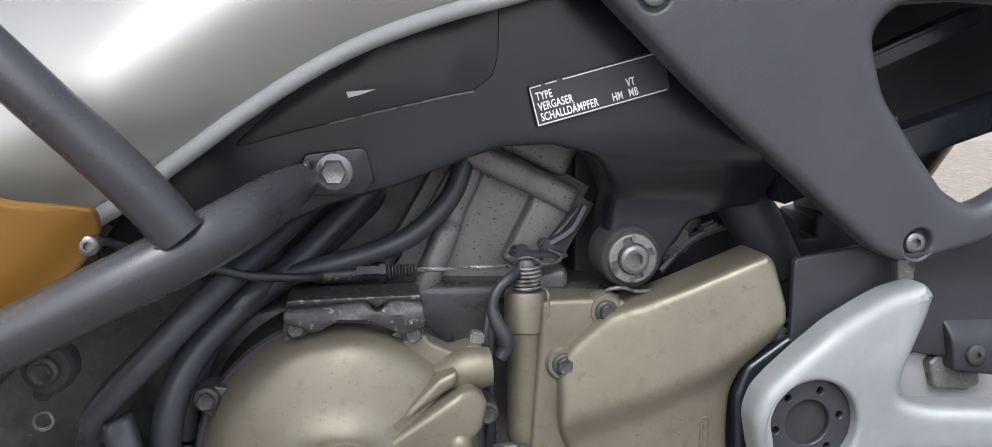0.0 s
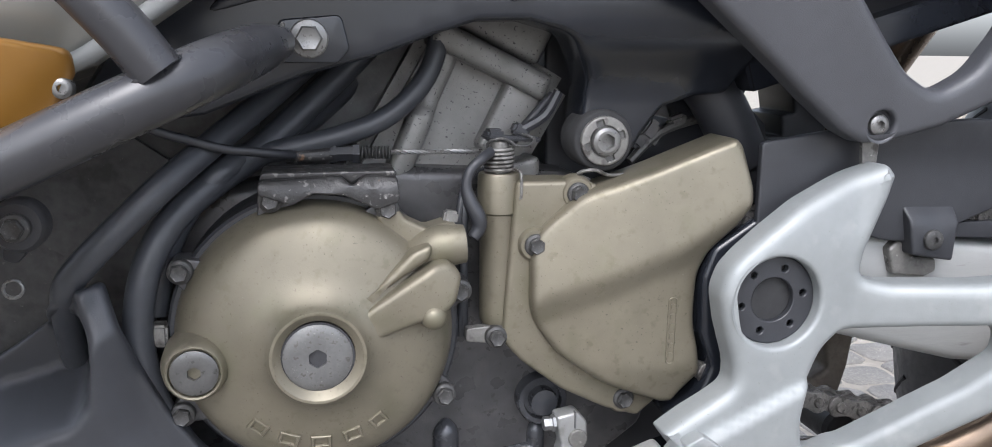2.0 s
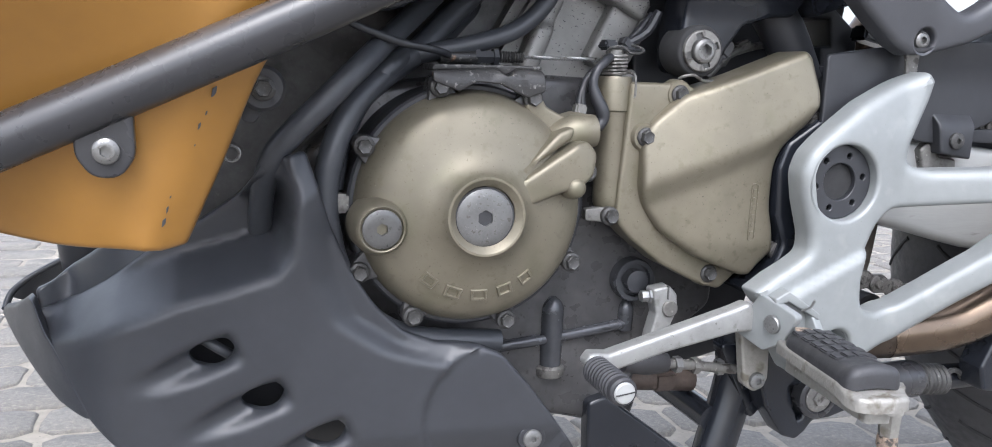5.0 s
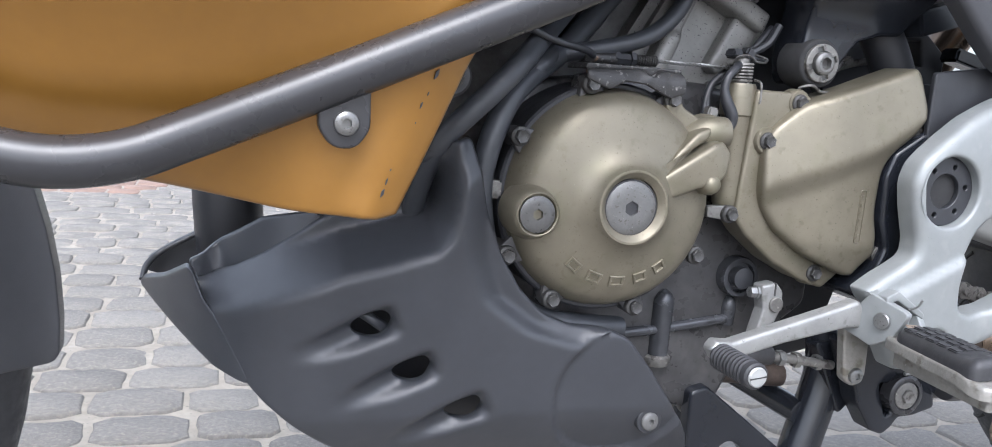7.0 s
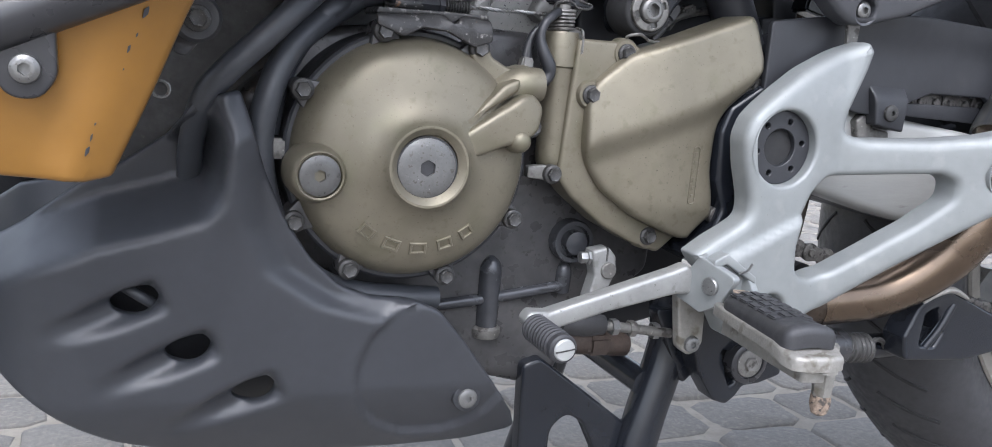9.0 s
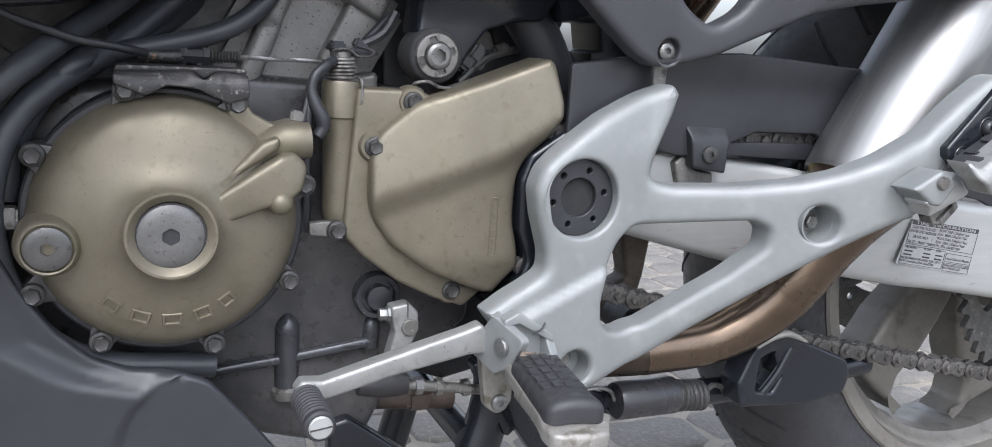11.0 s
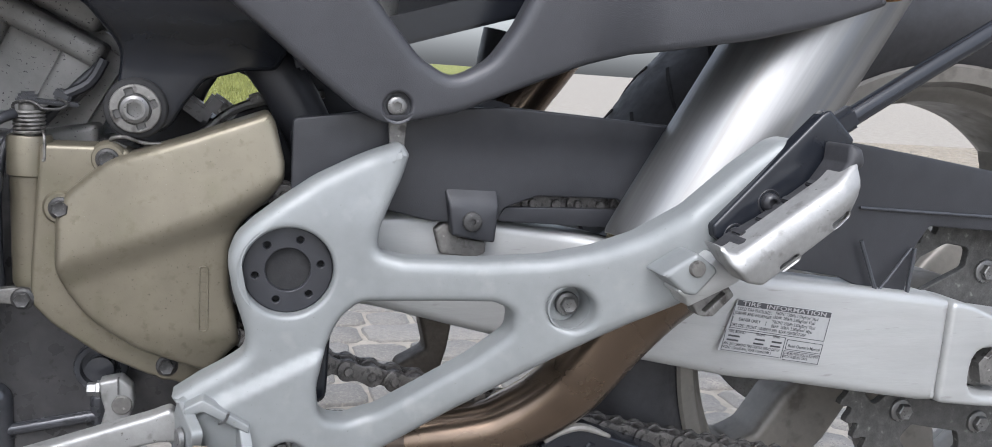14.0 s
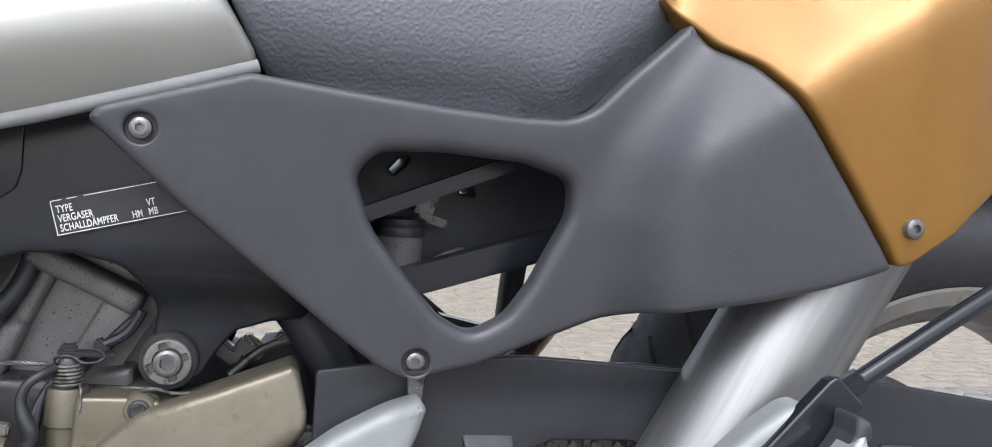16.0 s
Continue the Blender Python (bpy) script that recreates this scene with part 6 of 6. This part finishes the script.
# ---- rear wheel ----
wheel = new("rear_wheel")
wheel.parent = bike
tagged(wheel, "rear wheel with warm grey cast rim")
WC = (AXLE[0], MID + 0.005, AXLE[1])
half = [(0.216, 0.050), (0.222, 0.053), (0.232, 0.062), (0.247, 0.0715), (0.264, 0.0755), (0.281, 0.0735), (0.296, 0.064), (0.308, 0.046), (0.317, 0.024), (0.320, 0.0)]
tp = [(r1, -h1) for r1, h1 in half] + half[-2::-1]
tyre = part("tyre", lathe(tp, WC, "y", 96, caps=False), RUBBER, wheel, "black rear tyre")
groove = bmesh.new()
for k in range(44):
    a = 2 * math.pi * k / 44
    for s in (-1, 1):
        pts = []
        for j in range(5):
            th, ay = a + 0.03 * j, s * (0.018 + 0.011 * j)
            rr = lerp([(0.0, 0.3195), (0.024, 0.3165), (0.046, 0.3075), (0.064, 0.2955)], abs(ay))
            pts.append((WC[0] + rr * math.cos(th), WC[1] + ay, WC[2] + rr * math.sin(th)))
        tube(pts, 0.0022, 5, 1, False, groove)
tagged(part("tread_pattern", groove, FLATBLACK, tyre), kind="stuff")
rim_prof = [(0.214, -0.060), (0.226, -0.062), (0.2285, -0.0600), (0.2270, -0.0555), (0.2160, -0.0525), (0.2080, -0.0480), (0.2040, -0.044), (0.2020, -0.040), (0.1970, -0.036), (0.1950, -0.026), (0.1935, 0.0), (0.1950, 0.026), (0.2000, 0.040), (0.2080, 0.048), (0.2285, 0.0600), (0.226, 0.062), (0.214, 0.060), (0.205, 0.03), (0.202, -0.03)]
rim_rows = bmesh.new()
lathe([*rim_prof, rim_prof[0]], WC, "y", 96, rim_rows)
bmesh.ops.delete(rim_rows, geom=[f for f in rim_rows.faces if len(f.verts) > 50], context="FACES_ONLY")
rim = part("rim", rim_rows, RIM, wheel, "warm grey cast alloy rim")
for a0 in (231, 291, 351, 36, 171):
    pts = []
    for rr, d in ((0.045, -29), (0.085, -20), (0.12, -16), (0.155, -11), (0.178, -13), (0.192, -20), (0.192, 20), (0.178, 13), (0.155, 11), (0.12, 16), (0.085, 20), (0.045, 29)):
        pts.append((WC[0] + rr * math.cos(radians(a0 + d)), WC[2] + rr * math.sin(radians(a0 + d))))
    part("spoke", sheet(rnd(pts, 0.015), [], WC[1] - 0.020, 0.040, 0.008, 0.02, 0.01), RIM, wheel)
part("hub", lathe([(0.03, -0.08), (0.05, -0.075), (0.052, -0.05), (0.048, 0.05), (0.05, 0.07), (0.03, 0.08)], WC, "y", 40), RIM, wheel)
disc_holes = [ring(WC[0] + (0.094 + 0.018 * (k % 2)) * math.cos(0.2618 * k), WC[2] + (0.094 + 0.018 * (k % 2)) * math.sin(0.2618 * k), 0.004, None, 10) for k in range(24)]
part("brake_disc", sheet(ring(WC[0], WC[2], 0.128, None, 72), [ring(WC[0], WC[2], 0.080, None, 48)] + disc_holes, MID + 0.090, 0.005, 0.0008, 0.03), STEEL, wheel, "drilled steel brake disc")
part("axle", lathe([(0.012, 0.43), (0.012, 0.70)], (AXLE[0], 0, AXLE[1]), seg=20), STEEL, wheel)
part("caliper_stay", tube([(0.60, 0.545, 0.362), (0.622, 0.545, 0.372), (0.66, 0.60, 0.39)], 0.007, 10, 3), BLACKPLASTIC, bike, "black brake hose stay")

# ---- exhaust ----
header = part("exhaust_header", tube([(0.322, 0.4575, 0.3460), (0.371, 0.451, 0.3520), (0.396, 0.447, 0.3620), (0.413, 0.442, 0.3735), (0.428, 0.436, 0.3890), (0.437, 0.431, 0.4040), (0.450, 0.427, 0.4260), (0.465, 0.424, 0.4510), (0.480, 0.423, 0.4760)], [0.0188, 0.0195, 0.0210, 0.0220, 0.0230, 0.0235, 0.0255, 0.0310, 0.0425], 36, 7), BRONZE, bike, "bronze heat-tinted exhaust header")
# Inlet end in a darker steel than the rest of the header.
part("header_inlet", tube([(0.262, 0.47, 0.345), (0.29, 0.464, 0.345), (0.31, 0.460, 0.3455), (0.330, 0.4565, 0.3467)], [0.0185, 0.0185, 0.0186, 0.0188], 28, 5), mat("dark_inlet_steel", (0.085, 0.068, 0.056), 0.34, 0.9, 0.2, 30, 0.04, 800), header, "darker inlet of the header")
silencer = part("silencer", tube([(0.4785, 0.423, 0.4720), (0.4830, 0.423, 0.4800), (0.5060, 0.422, 0.5220), (0.5370, 0.420, 0.5790), (0.6050, 0.417, 0.7030)], [0.0425, 0.0437, 0.0440, 0.0443, 0.0446], 56, 5), CHROME, bike, "brushed stainless silencer pipe")
part("far_silencer", tube([(0.42, 0.70, 0.50), (0.50, 0.70, 0.61), (0.58, 0.70, 0.72)], 0.022, 24, 3), BRONZE, bike, "far side exhaust pipe")

# ---- passenger footrest ----
pbr = part("footrest_bracket", sheet(rnd([(0.4625, 0.5150), (0.523, 0.5785), (0.528, 0.5815), (0.5460, 0.5655), (0.541, 0.553), (0.480, 0.4980), (0.4640, 0.5090)], 0.003), [], 0.3365, 0.009, 0.0018, 0.01), FRAMEBLACK, bike, "black steel passenger footrest bracket")
bolt(BLACK_BOLT, 0.4955, 0.3360, 0.529, pbr, label="black socket bolt")
bolt(BLACK_BOLT, 0.4765, 0.3360, 0.5095, pbr, label="black socket bolt")
lug2 = part("pivot_lug", sheet(rnd([(0.4305, 0.4885), (0.4480, 0.5025, 0.004), (0.4600, 0.4945, 0.004), (0.4615, 0.4915, 0.003), (0.4500, 0.4785, 0.004), (0.4435, 0.4795, 0.003), (0.4350, 0.4865)], 0.003), [], lambda x, z: 0.3240 + 0.35 * max(0.0, 0.447 - x), 0.020, 0.0025, 0.005, 0.004), SILVER, bike, "silver lug of the passenger footrest")
part("pivot_pin", lathe([(0.0046, 0.329), (0.0046, 0.3230), (0.0040, 0.3222)], (0.4485, 0, 0.4940), seg=20), GREYMETAL, lug2)


def y_tray(x, z):
    v = -(x - 0.462) * 0.574 + (z - 0.4970) * 0.819
    return 0.3030 + 0.62 * max(0.0, v) + 0.25 * max(0.0, -v) + 0.3 * max(0.0, x - 0.520)


def peg_slot(x, z):
    ca, sa = math.cos(radians(36)), math.sin(radians(36))
    return rnd([(x + u * ca - v * sa, z + u * sa + v * ca) for u, v in ((-0.0062, -0.0018), (0.0062, -0.0018), (0.0062, 0.0018), (-0.0062, 0.0018))], 0.0018)


ppeg = part("passenger_footrest", sheet(rnd([(0.4515, 0.5105, 0.003), (0.4575, 0.4995, 0.01), (0.4680, 0.4905, 0.006), (0.4785, 0.4885, 0.006), (0.5265, 0.5255, 0.008), (0.5305, 0.5375, 0.008), (0.5300, 0.5555, 0.002), (0.5270, 0.5545, 0.002), (0.5150, 0.5435, 0.01), (0.4600, 0.5050, 0.006)], 0.004), [peg_slot(0.4925, 0.5015), peg_slot(0.5205, 0.5250)],
                                        y_tray, 0.016, 0.0022, 0.004, 0.004, hole_r=0.0008), WORNALLOY, bike, "folded alloy passenger footrest with a black rubber", 50)
part("slot_floor", sheet(rnd([(0.478, 0.494), (0.486, 0.494), (0.525, 0.526), (0.524, 0.534)], 0.003), [], 0.3090, 0.004, 0.0005, 0.05), DARK, ppeg)
part("hinge_block", sheet(rnd([(0.4400, 0.4800, 0.002), (0.4465, 0.4890), (0.4630, 0.5010, 0.003), (0.4790, 0.4865, 0.003), (0.4710, 0.4815, 0.004), (0.4500, 0.4705, 0.002), (0.4455, 0.4770, 0.002)], 0.003), [], lambda x, z: 0.3270 + 0.5 * max(0.0, 0.4785 + (x - 0.447) * 0.30 - z), 0.018, 0.002, 0.004, 0.004), ALLOY, ppeg)
part("stop_plate", sheet(rnd([(0.4535, 0.4725), (0.4580, 0.4650), (0.4625, 0.4640), (0.4680, 0.4640), (0.4800, 0.4760), (0.4740, 0.4830)], 0.002), [rnd([(0.4600, 0.4675), (0.4630, 0.4665), (0.4740, 0.4770), (0.4715, 0.4785)], 0.001)], 0.3350, 0.010, 0.001, 0.02), GREYMETAL, ppeg)


def y_rub(x, z):
    v = -(x - 0.464) * 0.574 + (z - 0.5030) * 0.819
    return 0.3115 + 40 * (v - 0.006) ** 2


prub = part("rubber_pad", sheet(rnd([(0.4600, 0.5040, 0.003), (0.4680, 0.5110, 0.003), (0.4880, 0.5215), (0.5030, 0.5320), (0.5170, 0.5420), (0.5245, 0.5545, 0.004), (0.5265, 0.5650, 0.003), (0.5330, 0.5625, 0.004), (0.5365, 0.5530, 0.004), (0.5290, 0.5470), (0.4640, 0.5005, 0.004)], 0.003), [], y_rub, 0.022, 0.0035, 0.004, 0.004), RUBBER, ppeg, "black rubber pad")
for x, z in ((0.4895, 0.5205), (0.5040, 0.5310), (0.5180, 0.5405), (0.4755, 0.5125)):
    part("tread_block", block((0.0045, 0.010, 0.0032), pose(x - 0.003, 0.3265, z + 0.0006, 0, -36, 0), 0.0008), RUBBER, prub)
part("luggage_stay", tube([(0.541, 0.345, 0.5735), (0.60, 0.347, 0.6095), (0.68, 0.35, 0.658), (0.80, 0.36, 0.74)], 0.0058, 14, 3), FRAMEBLACK, bike, "black luggage rack stay")
part("stay_end", block((0.020, 0.010, 0.014), pose(0.541, 0.344, 0.5745, 0, -32, 0), 0.003), FRAMEBLACK, bike, "flattened end of the luggage stay")

# ---- behind the side cowl: subframe, reservoir, battery box ----
def beam2(a, b, w, h, y):
    ang = math.degrees(math.atan2(b[1] - a[1], b[0] - a[0]))
    L = math.hypot(b[0] - a[0], b[1] - a[1])
    return block((L, w, h), pose((a[0] + b[0]) / 2, y, (a[1] + b[1]) / 2, 0, -ang, 0), 0.002)


part("subframe", joined(beam2((0.245, 0.590), (0.47, 0.6605), 0.025, 0.019, 0.487), beam2((0.245, 0.640), (0.37, 0.692), 0.02, 0.010, 0.487), beam2((0.33, 0.575), (0.40, 0.56), 0.02, 0.012, 0.53)), FRAMEBLACK, bike, "black rear subframe rails")
part("reservoir", lathe([(0.0150, 0.612), (0.0160, 0.614), (0.0160, 0.634), (0.0172, 0.636), (0.0172, 0.643), (0.012, 0.645)], (0.298, 0.512, 0), "z", 30), CYL, bike, "dull grey shock absorber reservoir")
part("reservoir_cap", lathe([(0.0176, 0.636), (0.0180, 0.638), (0.0180, 0.6415), (0.0172, 0.643), (0.0178, 0.6445), (0.0178, 0.648), (0.014, 0.650), (0.001, 0.650)], (0.298, 0.512, 0), "z", 30), BLACKPLASTIC, bike, "ribbed black reservoir cap")
part("relay_bracket", joined(block((0.016, 0.012, 0.022), pose(0.3165, 0.522, 0.662, 0, 20, 0), 0.003), block((0.022, 0.008, 0.006), pose(0.322, 0.520, 0.648, 0, 15, 0), 0.0015), tube([(0.298, 0.515, 0.618), (0.312, 0.512, 0.612), (0.330, 0.515, 0.623), (0.345, 0.52, 0.628)], 0.003, 8, 3)), GREYMETAL, bike, "grey relay bracket inside the side cowl")
part("battery_box", sheet(rnd([(0.24, 0.585), (0.33, 0.606), (0.47, 0.646), (0.47, 0.73), (0.23, 0.73)], 0.006), [rnd([(0.292, 0.682), (0.299, 0.690), (0.306, 0.692), (0.303, 0.686), (0.295, 0.679)], 0.001), rnd([(0.345, 0.668), (0.350, 0.678), (0.357, 0.667)], 0.001)], 0.545, 0.05, 0.003, 0.02), BLACKPLASTIC, bike, "black battery box inside the side cowl")
part("far_pipe", tube([(0.436, 0.70, 0.625), (0.431, 0.70, 0.590), (0.428, 0.70, 0.545)], 0.0115, 14, 3), BLACKPLASTIC, bike, "dark pipe on the far side")
part("rail_far", beam2((0.20, 0.60), (0.47, 0.675), 0.02, 0.03, 0.66), BLACKPLASTIC, bike, "far subframe rail")
part("clutter_bracket", joined(block((0.018, 0.012, 0.012), pose(0.204, 0.53, 0.5525, 0, 35, 0), 0.002), block((0.012, 0.01, 0.008), pose(0.225, 0.53, 0.560, 0, -20, 0), 0.002), tube([(0.19, 0.52, 0.535), (0.21, 0.525, 0.552), (0.235, 0.53, 0.560), (0.27, 0.54, 0.565)], 0.003, 8, 3)), GREYMETAL, bike, "small grey bracket and pipe behind the sprocket cover")
part("shock_top", block((0.05, 0.06, 0.03), pose(0.262, 0.60, 0.585, 0, 20, 0), 0.006), BLACKPLASTIC, bike, "dark shock mounting")
part("rear_inner_fender", sheet(rnd([(0.60, 0.735), (0.56, 0.69), (0.545, 0.66), (0.57, 0.655), (0.63, 0.695), (0.72, 0.728), (0.80, 0.730), (0.95, 0.690), (1.02, 0.72), (1.00, 0.95), (0.60, 0.95)], 0.02), [], MID - 0.09, 0.18, 0.005, 0.03), BLACKPLASTIC, bike, "black inner rear mudguard")

# ---- front wheel and mudguard, seen at the edge ----
fw = new("front_wheel")
fw.parent = bike
tagged(fw, "front wheel under a dark grey mudguard")
FC = (-0.705, MID, 0.327)
ft = [(0.272 + 0.055 * math.cos(radians(a)), 0.055 * math.sin(radians(a))) for a in np.linspace(-125, 125, 25)]
part("tyre", lathe(ft + [(0.245, 0.03), (0.245, -0.03)], FC, "y", 72), RUBBER, fw, "black front tyre")
part("rim", lathe([(0.243, -0.036), (0.248, -0.034), (0.235, -0.02), (0.06, -0.03), (0.06, 0.03), (0.235, 0.02), (0.248, 0.034), (0.243, 0.036)], FC, "y", 64), RIM, fw)
mud = []
for a in np.linspace(-3, 75, 16):
    mud.append((FC[0] + 0.345 * math.cos(radians(a)), FC[2] + 0.345 * math.sin(radians(a))))
for a in np.linspace(75, -1, 16):
    mud.append((FC[0] + 0.270 * math.cos(radians(a)), FC[2] + 0.270 * math.sin(radians(a))))


def y_mud(x, z):
    rr = math.hypot(x - FC[0], z - FC[2])
    return MID - 0.066 + 0.055 * smooth01(0.29, 0.345, rr)


part("front_mudguard", sheet(rnd(mud, 0.01), [], y_mud, 0.004, 0.002, 0.02, 0.015, yback=lambda x, z: 2 * MID - y_mud(x, z)), PLASTIC, bike, "dark grey front mudguard")

# ---- ground ----
ground_bm = bmesh.new()
bmesh.ops.create_grid(ground_bm, x_segments=24, y_segments=24, size=600)
for v in ground_bm.verts:
    v.co.z = -0.0052
ground = new("ground", finish(ground_bm, "ground", SAND))
tagged(ground, "sandy ground under and beyond the grey stone paving", "ground", kind="structure")
pavement = new("pavement")
tagged(pavement, "grey granite sett paving with sandy joints", "pavement", kind="structure")


def sett_mesh(seed):
    rg = random.Random(seed)
    bm = bmesh.new()
    rows = []
    n = 16
    for s, z in ((1.0, -0.04), (1.0, -0.008), (0.975, -0.0022), (0.93, 0.0)):
        row = []
        for i in range(n):
            a = 2 * math.pi * (i + 0.5) / n
            c, d = math.cos(a), math.sin(a)
            k = (abs(c) ** 9 + abs(d) ** 9) ** (-1 / 9)
            row.append(bm.verts.new((0.5 * k * c * s, 0.5 * k * d * s, z)))
        rows.append(row)
    jit = [rg.uniform(0.945, 1.015) for _ in range(n)]
    for row in rows:
        for v, j in zip(row, jit):
            v.co.x *= j
            v.co.y *= j
    for v in rows[-1]:
        v.co.z += rg.uniform(-0.0015, 0.0015)
    for a, b in zip(rows, rows[1:]):
        for i in range(n):
            bm.faces.new((a[i], a[(i + 1) % n], b[(i + 1) % n], b[i]))
    mid = bm.verts.new((rg.uniform(-0.1, 0.1), rg.uniform(-0.1, 0.1), 0.0025))
    for i in range(n):
        bm.faces.new((rows[-1][i], rows[-1][(i + 1) % n], mid))
    return finish(bm, "sett", SETT, 50)


SETTS = [sett_mesh(k) for k in range(10)]
srng = random.Random(7)
far_v, far_f = [], []
red_v, red_f = [], []
sand_v, sand_f = [], []
row_y, row_k, near = -2.2, 0, 0
lawn = lambda x: max(5.95 + 0.1 * math.sin(x * 1.3), 6.0 + 1.8 * (x - 0.6), x / 0.37)
while row_y < 9.0:
    deep = srng.uniform(0.100, 0.122)
    x = -5.0 + srng.uniform(0, 0.1)
    while x < 10.0:
        long = srng.uniform(0.105, 0.165)
        cx, cy = x + long / 2, row_y + deep / 2 + 0.012 * math.sin(x * 1.7)
        if cy < lawn(cx):
            m = pose(cx, cy, srng.uniform(-0.004, 0.002), srng.uniform(-1.2, 1.2), srng.uniform(-1.2, 1.2), srng.uniform(-2.5, 2.5)) @ Matrix.Diagonal((long - 0.005, deep - 0.005, 1, 1))
            if -1.25 < cx < 1.10 and 0.85 < cy < 2.35 and near < 300:
                inst("sett", SETTS[srng.randrange(10)], m, pavement)
                near += 1
            else:
                src = SETTS[srng.randrange(10)]
                vs, fs = (red_v, red_f) if cy > 3.5 and cx < -0.45 else (sand_v, sand_f) if cy > 2.9 and cx > 0.1 else (far_v, far_f)
                o = len(vs)
                vs += [tuple(m @ v.co) for v in src.vertices]
                fs += [tuple(o + i for i in p.vertices) for p in src.polygons]
        x += long
    row_y += deep
for far_name, vs, fs, far_mat, far_label in (("outer_setts", far_v, far_f, SETT, "grey granite setts farther off"), ("red_setts", red_v, red_f, REDSETT, "reddish paving bricks farther off"), ("sandy_setts", sand_v, sand_f, BEIGESETT, "sandy beige setts towards the lawn")):
    far_me = bpy.data.meshes.new(far_name)
    far_me.from_pydata(vs, [], fs)
    far_me.materials.append(far_mat)
    far_me.polygons.foreach_set("use_smooth", [True] * len(far_me.polygons))
    far_me.set_sharp_from_angle(angle=radians(50))
    far = new(far_name, far_me)
    far.parent = pavement
    tagged(far, far_label, kind="stuff")

# lawn beyond the paving
lawn_v, lawn_f = [], []
grg = random.Random(3)
for k in range(60000):
    gx, gy = grg.uniform(-6, 6), 5.9 + 16 * grg.random() ** 2
    if gy < lawn(gx) - 0.1:
        continue
    h, a, w = grg.uniform(0.03, 0.08) * (1 + gy * 0.03), grg.uniform(0, 6.28), grg.uniform(0.004, 0.008) * (1 + gy * 0.05)
    lx, ly = grg.uniform(-0.03, 0.03), grg.uniform(-0.03, 0.03)
    o = len(lawn_v)
    lawn_v += [(gx - w * math.cos(a), gy - w * math.sin(a), -0.01), (gx + w * math.cos(a), gy + w * math.sin(a), -0.01), (gx + lx, gy + ly, h)]
    lawn_f.append((o, o + 1, o + 2))
o = len(lawn_v)
lawn_v += [(-250, 6.05, 0.004), (0.63, 6.05, 0.004), (3.0, 10.32, 0.004), (203, 550, 0.004), (-250, 550, 0.004)]
lawn_f.append((o, o + 1, o + 2, o + 3, o + 4))
lawn_me = bpy.data.meshes.new("lawn")
lawn_me.from_pydata(lawn_v, [], lawn_f)
lawn_me.materials.append(GRASS)
tagged(new("lawn", lawn_me), "bright green lawn beyond the paving", "grass", kind="stuff")
